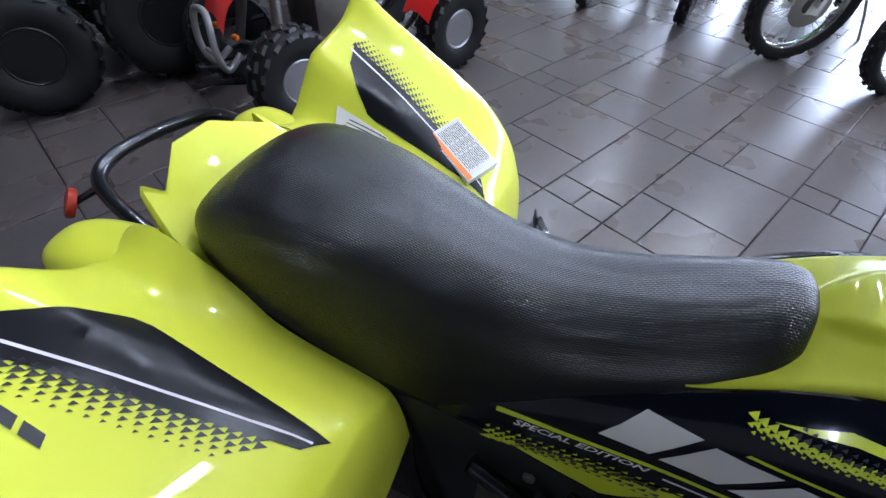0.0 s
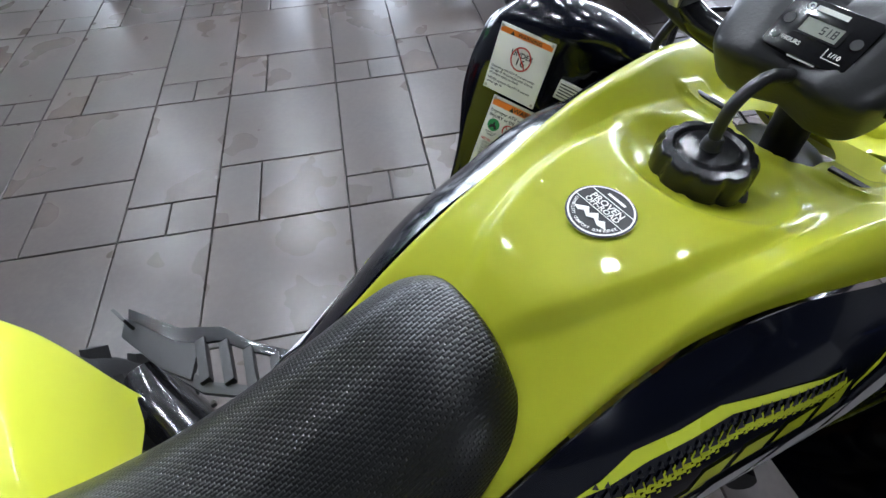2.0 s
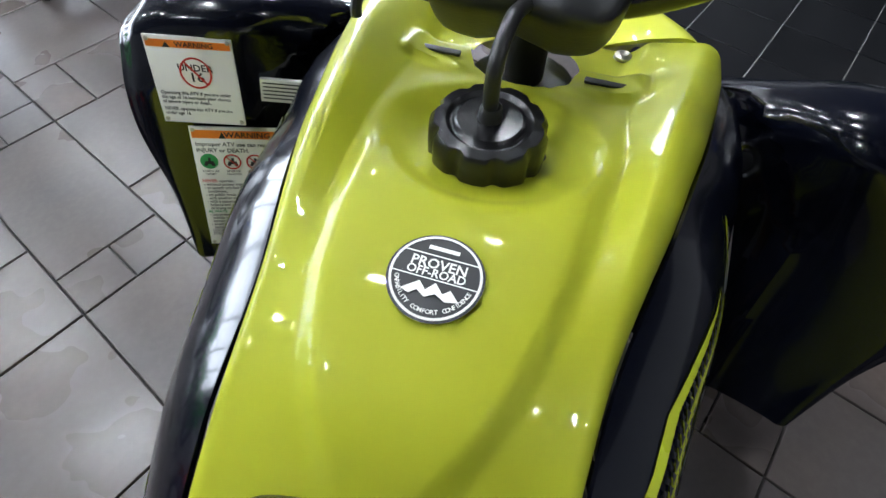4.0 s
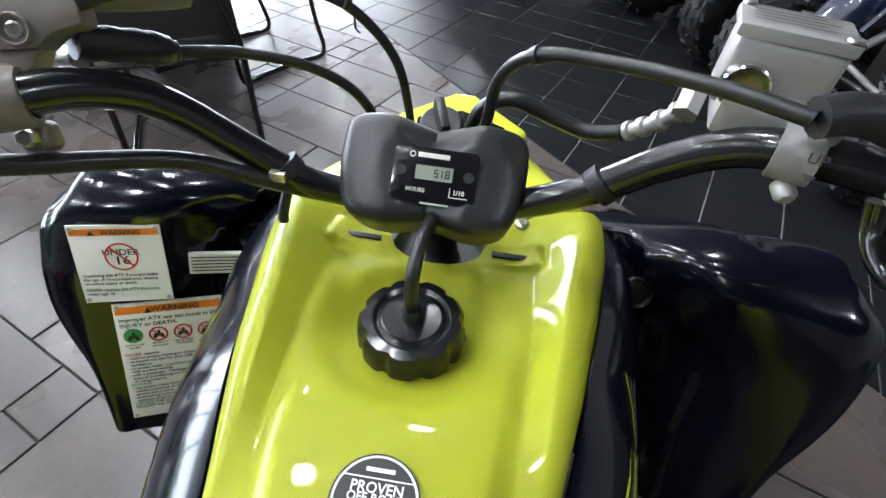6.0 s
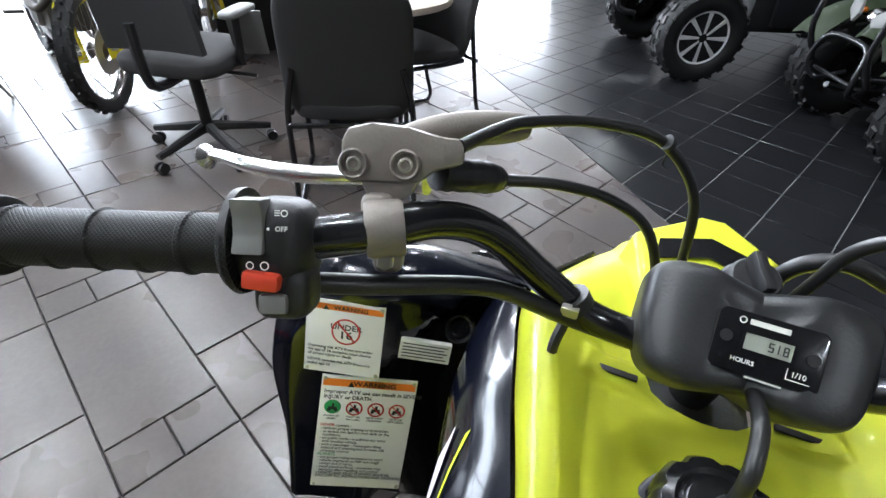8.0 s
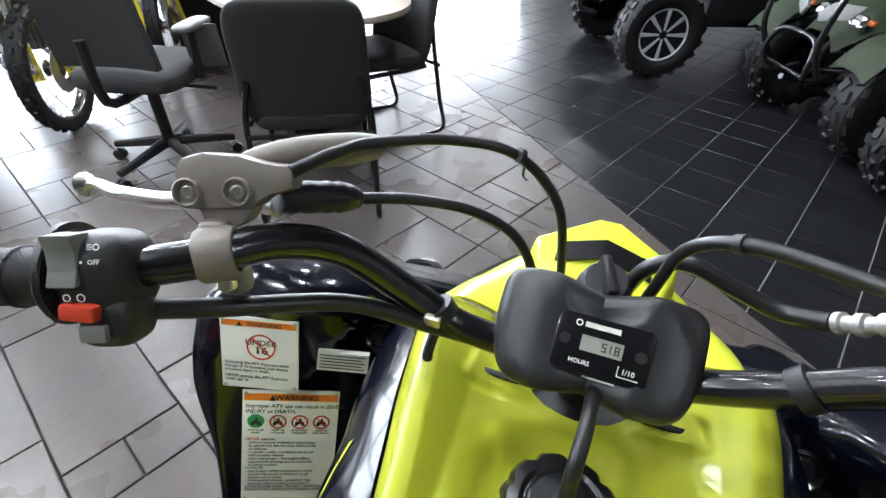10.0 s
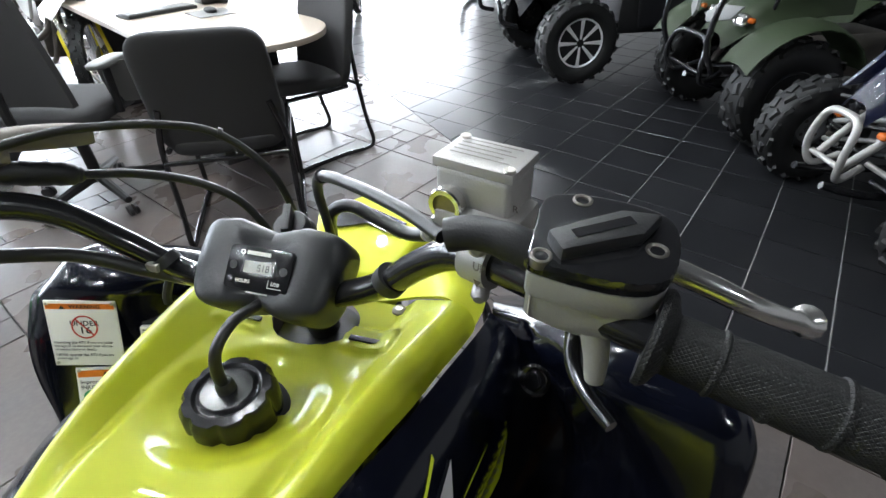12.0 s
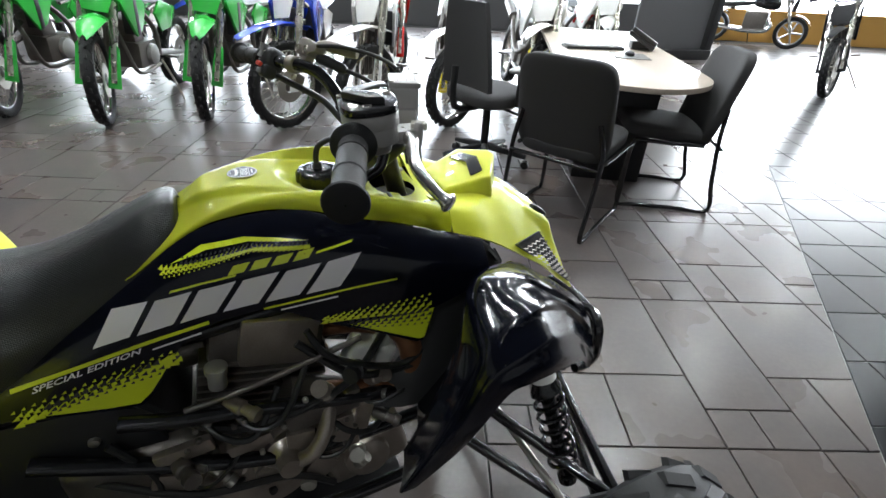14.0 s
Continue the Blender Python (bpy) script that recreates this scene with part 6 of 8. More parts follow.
for s in (1, -1):
    lp = part("lower_side_plate", prism([(-0.34, 0.24), (-0.36, 0.60), (-0.20, 0.675), (-0.02, 0.665), (0.06, 0.645), (0.075, 0.56), (0.03, 0.45), (0.02, 0.30), (-0.05, 0.24)], -0.004, 0.004, Matrix(((1, 0, 0, 0), (0, 0, s, s * 0.128), (0, 1, 0, 0), (0, 0, 0, 1))), None, 0.002), BLACK, quad_bike, "black plastic lower side plate")
    part("bolt", lathe([(0.0, 0.009), (0.006, 0.008), (0.008, 0.0)], (-0.02, s * 0.132, 0.60), (0, s, 0), 14), STEEL, lp)
part("under_tray", box((-0.32, 0, 0.63), (0.36, 0.26, 0.10), bevel=0.03), BLACK, quad_bike)
part("header_pipe", pipe([(0.33, -0.04, 0.66), (0.43, -0.09, 0.685), (0.485, -0.135, 0.683), (0.502, -0.150, 0.645), (0.500, -0.152, 0.590), (0.474, -0.152, 0.563), (0.424, -0.150, 0.558), (0.365, -0.145, 0.572), (0.30, -0.13, 0.57)], 0.024, 7, 16), RUST, quad_bike, "heat stained exhaust header pipe")
bottle = part("coolant_bottle", box((0.425, -0.118, 0.622), (0.092, 0.050, 0.080), rot=Matrix.Rotation(radians(24), 3, "Y"), bevel=0.016, seg=3), BOTTLE, quad_bike, "milky white coolant bottle")
part("bottle_neck", lathe([(0, 0.017), (0.018, 0.017), (0.019, 0.020), (0.034, 0.020), (0.037, 0.014), (0.037, 0.0)], (0.452, -0.122, 0.655), (0.4, -0.1, 1), 20), BOTTLE, bottle)
part("upper_rail", pipe([(0.03, -0.160, 0.650), (0.111, -0.168, 0.635), (0.201, -0.170, 0.622), (0.317, -0.170, 0.593), (0.465, -0.165, 0.562), (0.58, -0.12, 0.53)], 0.013, 5, 12), BARK, quad_bike, "black frame rail")
part("breather_tube", pipe([(0.119, -0.165, 0.648), (0.225, -0.168, 0.668), (0.328, -0.166, 0.693), (0.406, -0.16, 0.709)], 0.0055, 5, 10), CASTD, quad_bike, "thin metal breather tube")
part("drain_hose", pipe([(0.318, -0.155, 0.746), (0.345, -0.172, 0.699), (0.401, -0.176, 0.660), (0.463, -0.175, 0.636), (0.502, -0.170, 0.640), (0.54, -0.15, 0.66)], 0.0065, 6, 10), CABLE, quad_bike, "black rubber drain hose")
part("heat_shield", box((0.33, -0.165, 0.565), (0.14, 0.02, 0.05), rot=Matrix.Rotation(radians(-10), 3, "Y"), bevel=0.008), CASTD, quad_bike)
part("radiator", box((0.56, 0.0, 0.55), (0.035, 0.30, 0.34), bevel=0.006), BLACK, quad_bike, "black radiator")
for ctrl in ([(0.30, -0.15, 0.72), (0.38, -0.18, 0.65), (0.46, -0.17, 0.62), (0.55, -0.16, 0.63), (0.60, -0.10, 0.66)], [(0.05, -0.13, 0.66), (0.18, -0.17, 0.58), (0.36, -0.18, 0.62), (0.45, -0.15, 0.70)], [(-0.05, -0.14, 0.52), (0.10, -0.19, 0.47), (0.25, -0.19, 0.44), (0.33, -0.18, 0.36)], [(0.0, -0.15, 0.60), (0.05, -0.17, 0.52), (0.04, -0.17, 0.42)]):
    part("hose", pipe(ctrl, 0.007, 6, 8), CABLE, quad_bike, "black rubber hose")
part("brake_pedal", join(pipe([(0.02, -0.19, 0.36), (0.12, -0.22, 0.37), (0.20, -0.24, 0.40)], 0.008, 5, 8), box((0.215, -0.255, 0.405), (0.05, 0.06, 0.012), bevel=0.003)), CASTD, quad_bike, "steel brake pedal")
part("rear_axle", tube([(AXB, -0.36, 0.254), (AXB, 0.36, 0.254)], 0.022, 16), CASTD, quad_bike)
part("swing_arm", join(tube([(-0.12, 0.09, 0.36), (AXB, 0.09, 0.27)], 0.025, 12), tube([(-0.12, -0.09, 0.36), (AXB, -0.09, 0.27)], 0.025, 12)), CASTD, quad_bike)

# ---- showroom vehicles ----
def paint(name, c, rough=0.25):
    return pbr(name, c, rough, var=0.08, scale=4, rvar=0.06, coat=0.5)


GREENB, BLUEB, REDB, WHITEB, YELLOWB = paint("green_plastic", (0.03, 0.40, 0.05)), paint("blue_plastic", (0.015, 0.05, 0.42)), paint("red_plastic", (0.60, 0.02, 0.015)), paint("white_plastic", (0.70, 0.70, 0.68)), paint("yellow_plastic", (0.68, 0.55, 0.02))
OLIVEB, DARKB = pbr("olive_plastic", (0.03, 0.042, 0.022), 0.45, var=0.1, scale=4, spec=0.2), pbr("charcoal_plastic", (0.014, 0.014, 0.016), 0.4, var=0.1, scale=4, spec=0.2)
FORKM = pbr("fork_tube", (0.6, 0.58, 0.5), 0.25, 0.9, var=0.1)
BIKE_K = [(-0.36, 0.42, 0.012), (0.0, 0.45, 0.0), (0.36, 0.42, 0.012)]


def bike_wheel(parent, name, c, R, W, rim, steer, seed, knobs=26):
    ax = Vector((-math.sin(steer), math.cos(steer), 0))
    wh = tyre(name, parent, c, ax, R, W, rim + 0.012, BIKE_K, knobs, 0.014, seed, "knobbly tyre on a wire spoked rim")
    part("rim", lathe([(-W * 0.30, rim), (-W * 0.30, rim + 0.016), (W * 0.30, rim + 0.016), (W * 0.30, rim), (W * 0.18, rim - 0.006), (-W * 0.18, rim - 0.006)], c, ax, 36, None, True), CHROME, wh)
    bm = bmesh.new()
    t = Vector((math.cos(steer), math.sin(steer), 0))
    for k in range(32):
        a = 2 * math.pi * k / 32
        a2 = a + (0.5 if k % 2 else -0.5)
        s = 1 if k % 4 < 2 else -1
        tube([Vector(c) + ax * s * 0.03 + (t * math.cos(a2) + Vector((0, 0, 1)) * math.sin(a2)) * 0.04, Vector(c) + (t * math.cos(a) + Vector((0, 0, 1)) * math.sin(a)) * (rim - 0.002)], 0.0016, 4, bm, False)
    part("spokes", bm, STEEL, wh)
    part("hub", lathe([(-0.05, 0.02), (-0.035, 0.045), (-0.02, 0.028), (0.02, 0.028), (0.035, 0.045), (0.05, 0.02)], c, ax, 18), CASTD, wh)
    part("brake_disc", lathe([(0.045, 0.05), (0.045, 0.125), (0.049, 0.125), (0.049, 0.05)], c, ax, 30, None, True), STEEL, wh)
    return wh


def dirt_bike(label, body, accent, fork_guard, steer_deg, seed=1, group="dirt bikes"):
    """A motocross bike: x forwards, on its wheels at the origin's height."""
    bike = thing("dirt_bike", label, "dirt bike", group)
    st = radians(steer_deg)
    HP = Vector((0.50, 0, 0.95))  # steering head
    FA = Vector((0.74, 0, 0.345))
    rotm = Matrix.Translation(HP) @ Matrix.Rotation(st, 4, Vector((-0.37, 0, 0.93)).normalized()) @ Matrix.Translation(-HP)

    def T(p):
        return rotm @ Vector(p)

    fa = T(FA)
    bike_wheel(bike, "front_wheel", fa, 0.345, 0.085, 0.262, st, seed)
    bike_wheel(bike, "rear_wheel", (-0.72, 0, 0.33), 0.33, 0.11, 0.235, 0, seed + 1, 24)
    for s in (1, -1):
        part("fork_leg", tube([T((0.745, s * 0.10, 0.33)), T((0.62, s * 0.10, 0.66))], 0.027, 14), FORKM, bike, "fork lower leg")
        part("fork_tube", tube([T((0.62, s * 0.10, 0.66)), T((0.46, s * 0.10, 1.05))], 0.030, 14), FORKM, bike)
        part("fork_guard", prism([(0.0, -0.045), (0.30, -0.035), (0.34, 0.0), (0.30, 0.035), (0.0, 0.045)], 0, 0.01, basis(T((0.775, s * 0.105, 0.30)), T((0.64, s * 0.105, 0.66)) - T((0.775, s * 0.105, 0.30)), T((0.8, s * 0.105 + 0.1, 0.3)) - T((0.8, s * 0.105, 0.3))), None, 0.003), fork_guard, bike, "plastic fork guard")
    part("triple_clamp", box(T((0.475, 0, 1.0)), (0.06, 0.26, 0.04), rot=Matrix.Rotation(st, 3, "Z"), bevel=0.008), CASTD, bike)
    part("front_fender", sheet([[T((x, y * w, z - 0.03 * abs(y) ** 2)) for y in (-1, -0.6, 0, 0.6, 1)] for x, z, w in ((0.36, 0.74, 0.06), (0.52, 0.79, 0.075), (0.70, 0.815, 0.085), (0.90, 0.80, 0.075), (1.05, 0.76, 0.045), (1.10, 0.74, 0.02))], 0.004), body, bike, "upturned front fender")
    part("number_plate", prism([(-0.08, -0.11), (0.08, -0.11), (0.115, 0.02), (0.10, 0.12), (-0.10, 0.12), (-0.115, 0.02)], 0, 0.012, basis(T((0.595, 0, 0.92)), T((0.595, 1, 0.92)) - T((0.595, 0, 0.92)), T((0.5, 0, 1.15)) - T((0.595, 0, 0.92))), None, 0.004), accent, bike, "front number plate")
    hb = part("handlebar", pipe([T((0.30, 0.40, 1.13)), T((0.40, 0.20, 1.13)), T((0.45, 0.08, 1.07)), T((0.45, -0.08, 1.07)), T((0.40, -0.20, 1.13)), T((0.30, -0.40, 1.13))], 0.012, 5, 10), BARK, bike)
    for s in (1, -1):
        part("grip", tube([T((0.34, s * 0.31, 1.13)), T((0.30, s * 0.41, 1.13))], 0.017, 12), RUBBER, hb)
        part("lever", pipe([T((0.41, s * 0.22, 1.13)), T((0.41, s * 0.30, 1.12)), T((0.38, s * 0.40, 1.11))], 0.006, 3, 6), CHROME, hb)
        part("radiator_shroud", prism([(-0.02, -0.02), (0.16, 0.10), (0.36, 0.14), (0.40, 0.04), (0.30, -0.10), (0.20, -0.24), (0.10, -0.20)], -0.012, 0.012, Matrix(((1, 0, 0, 0.16), (0, 0, s, s * 0.16), (0, 1, 0, 0.86), (0, 0, 0, 1))), None, 0.008), body, bike, "pointed radiator shroud")
        part("side_plate", prism([(-0.42, 0.02), (-0.10, 0.10), (0.02, 0.0), (-0.08, -0.16), (-0.30, -0.14)], -0.01, 0.01, Matrix(((1, 0, 0, -0.15), (0, 0, s, s * 0.105), (0, 1, 0, 0.74), (0, 0, 0, 1))), None, 0.006), accent, bike, "side number plate")
        part("swing_arm", tube([(-0.10, s * 0.09, 0.42), (-0.72, s * 0.085, 0.33)], lambda f: 0.032 - 0.012 * f, 10), CAST, bike)
        part("foot_peg", box((-0.10, s * 0.22, 0.40), (0.05, 0.10, 0.02), bevel=0.004), CASTD, bike)
    part("fuel_tank", blob((0.18, 0, 0.90), (0.42, 0.24, 0.20), 0.7, Matrix.Rotation(radians(12), 3, "Y")), body, bike)
    part("seat", sheet(half_rows([(-0.62, [(0, 0.94), (0.06, 0.93), (0.09, 0.88)]), (-0.45, [(0, 0.93), (0.08, 0.92), (0.11, 0.85)]), (-0.15, [(0, 0.91), (0.08, 0.90), (0.11, 0.83)]), (0.15, [(0, 0.95), (0.06, 0.94), (0.09, 0.87)]), (0.30, [(0, 1.0), (0.04, 0.99), (0.06, 0.94)])], 3, 3), 0.01), BLACK, bike, "black vinyl seat")
    part("rear_fender", sheet(half_rows([(-0.30, [(0, 0.87), (0.06, 0.865), (0.10, 0.82)]), (-0.60, [(0, 0.90), (0.06, 0.895), (0.10, 0.85)]), (-0.85, [(0, 0.93), (0.06, 0.92), (0.085, 0.88)]), (-1.08, [(0, 0.98), (0.04, 0.97), (0.055, 0.94)])], 3, 3), 0.004), body, bike, "upturned rear fender")
    eng = part("engine", join(box((0.08, 0, 0.44), (0.34, 0.22, 0.22), bevel=0.04, seg=2), box((0.16, 0, 0.63), (0.16, 0.15, 0.22), rot=Matrix.Rotation(radians(12), 3, "Y"), bevel=0.015)), CASTD, bike, "dark cast engine")
    for s in (1, -1):
        part("engine_cover", lathe([(0, 0.09), (0.03, 0.085), (0.045, 0.05), (0.047, 0)], (0.05, s * 0.11, 0.43), (0, s, 0), 20), CAST, eng)
    bm = bmesh.new()
    for s in (1, -1):
        pipe([(0.48, s * 0.03, 0.95), (0.20, s * 0.11, 0.82), (-0.05, s * 0.12, 0.62), (-0.12, s * 0.10, 0.40)], 0.022, 4, 8, bm)
        pipe([(0.48, 0, 0.88), (0.40, s * 0.06, 0.55), (0.30, s * 0.10, 0.32), (-0.10, s * 0.10, 0.32)], 0.018, 4, 8, bm)
        tube([(-0.05, s * 0.09, 0.78), (-0.60, s * 0.07, 0.86)], 0.014, 8, bm)
    part("frame", bm, CASTD, bike, "alloy frame")
    part("exhaust", join(pipe([(0.28, -0.03, 0.66), (0.38, -0.10, 0.55), (0.25, -0.16, 0.48), (-0.05, -0.16, 0.60), (-0.30, -0.14, 0.76)], 0.022, 4, 10), tube([(-0.28, -0.14, 0.75), (-0.75, -0.13, 0.86)], 0.05, 14)), CASTD, bike, "exhaust with silencer")
    part("radiator", box((0.33, 0.12, 0.76), (0.05, 0.11, 0.26), bevel=0.006), BLACK, bike)
    part("side_stand", pipe([(-0.10, 0.12, 0.36), (-0.08, 0.22, 0.18), (-0.04, 0.30, 0.012), (0.02, 0.31, 0.012)], 0.010, 4, 8), STEEL, bike)
    return bike


def stand_at(ob, x, y, az, lean=0.0):
    ob.matrix_world = Matrix.Translation((x, y, 0.0065)) @ Matrix.Rotation(radians(az), 4, "Z") @ Matrix.Rotation(radians(lean), 4, "X")


def front_at(ob, x, y, az, lean=0.0, reach=0.74):
    """Stands a thing so that its front wheel touches the floor at (x, y)."""
    c, s = math.cos(radians(az)), math.sin(radians(az))
    stand_at(ob, x - reach * c, y - reach * s, az, lean)


AMBER = pbr("amber_lens", (0.40, 0.09, 0.008), 0.2, var=0.2, scale=60)
HEAD = -112.5
g1 = dirt_bike("bright green dirt bike with black seat, parked in a row", GREENB, GREENB, GREENB, 18, 1)
front_at(g1, -1.42, 4.15, HEAD, -4)
for x, y, a in ((-0.68, 3.75, HEAD + 4), (0.055, 3.70, HEAD - 2)):
    c, s = math.cos(radians(a)), math.sin(radians(a))
    copy_thing(g1, Matrix.Translation((x - 0.74 * c, y - 0.74 * s, 0.0065)) @ Matrix.Rotation(radians(a), 4, "Z") @ Matrix.Rotation(radians(-5), 4, "X"))
b1 = dirt_bike("blue and white dirt bike with turned front wheel", BLUEB, WHITEB, WHITEB, -36, 5)
front_at(b1, 0.66, 3.30, HEAD, -5)
w1 = dirt_bike("white dirt bike with black seat and wire wheels", WHITEB, WHITEB, WHITEB, -34, 9)
front_at(w1, 1.25, 3.06, HEAD, -5)
y1 = dirt_bike("white dirt bike with yellow fork guards", WHITEB, WHITEB, YELLOWB, -38, 13)
front_at(y1, 1.98, 2.98, HEAD, -5)
a = HEAD + 3
copy_thing(y1, Matrix.Translation((2.95 - 0.74 * math.cos(radians(a)), 3.15 - 0.74 * math.sin(radians(a)), 0.0065)) @ Matrix.Rotation(radians(a), 4, "Z") @ Matrix.Rotation(radians(-5), 4, "X"))
r1 = dirt_bike("red and white dirt bike parked behind the desk", REDB, WHITEB, REDB, -30, 17)
front_at(r1, 4.4, 4.3, HEAD, -5)
k1 = dirt_bike("black dirt bike standing alone on the bright floor", DARKB, DARKB, DARKB, -12, 21)
front_at(k1, 7.05, 2.86, -150, 10)
# a second row behind
for k, (src, off) in enumerate(((g1, -1.0), (g1, 0.1), (b1, 1.2), (w1, 2.2), (r1, 3.3), (w1, 5.6))):
    p = Vector((-0.9, 6.6, 0)) + UX * off * 1.0
    copy_thing(src, Matrix.Translation((p.x, p.y, 0.0065)) @ Matrix.Rotation(radians(HEAD + 8 * (k % 3)), 4, "Z") @ Matrix.Rotation(radians(-5), 4, "X"))


def road_bike(label):
    b = thing("motorcycle", label, "motorcycle")
    for nm, x, W in (("front_wheel", 0.72, 0.11), ("rear_wheel", -0.70, 0.16)):
        wh = tyre(nm, b, (x, 0, 0.30), (0, 1, 0), 0.30, W, 0.225, [(0.0, 0.9, 0.006)], 20, 0.008, 2)
        bm = lathe([(-0.04, 0.225), (0.04, 0.225), (0.04, 0.205), (-0.04, 0.205)], (x, 0, 0.30), (0, 1, 0), 32, None, True)
        for k in range(5):
            a = 2 * math.pi * k / 5
            tube([(x, 0, 0.30), (x + 0.21 * math.cos(a), 0, 0.30 + 0.21 * math.sin(a))], 0.016, 8, bm)
        part("rim", bm, RIMM, wh)
    for s in (1, -1):
        part("fork_leg", tube([(0.72, s * 0.09, 0.30), (0.46, s * 0.09, 0.95)], 0.026, 12), FORKM, b)
        part("exhaust", pipe([(0.25, s * 0.12, 0.50), (0.32, s * 0.16, 0.33), (0.0, s * 0.18, 0.27), (-0.75, s * 0.20, 0.33)], 0.035, 4, 10), CHROME, b)
    part("fuel_tank", blob((0.15, 0, 0.80), (0.52, 0.30, 0.24), 0.7, Matrix.Rotation(radians(8), 3, "Y")), GLOSSK, b)
    part("seat", blob((-0.40, 0, 0.74), (0.62, 0.26, 0.11), 0.6, Matrix.Rotation(radians(-6), 3, "Y")), BLACK, b)
    part("engine", box((0.05, 0, 0.47), (0.42, 0.34, 0.34), bevel=0.05, seg=2), CASTD, b)
    part("headlight", lathe([(-0.08, 0.04), (0.0, 0.085), (0.03, 0.088), (0.035, 0.0)], (0.58, 0, 0.88), (1, 0, -0.05), 22), CHROME, b)
    part("handlebar", pipe([(0.26, 0.38, 1.02), (0.40, 0.12, 1.02), (0.40, -0.12, 1.02), (0.26, -0.38, 1.02)], 0.013, 5, 8), BARK, b)
    part("front_fender", sheet([[Vector((0.72 + 0.325 * math.cos(a), y, 0.30 + 0.325 * math.sin(a))) for y in (-0.06, 0, 0.06)] for a in [radians(20 + 12 * k) for k in range(11)]], 0.004), GLOSSK, b)
    part("rear_fender", sheet([[Vector((-0.70 + 0.34 * math.cos(a), y, 0.30 + 0.34 * math.sin(a))) for y in (-0.09, 0, 0.09)] for a in [radians(50 + 12 * k) for k in range(10)]], 0.004), GLOSSK, b)
    part("side_stand", tube([(-0.05, 0.14, 0.32), (0.0, 0.30, 0.012)], 0.012, 8), BARK, b)
    return b


mc = road_bike("black and chrome road motorcycle near the windows")
stand_at(mc, 10.4, 6.6, -60)
copy_thing(mc, Matrix.Translation((9.2, 1.2, 0.0065)) @ Matrix.Rotation(radians(150), 4, "Z"))


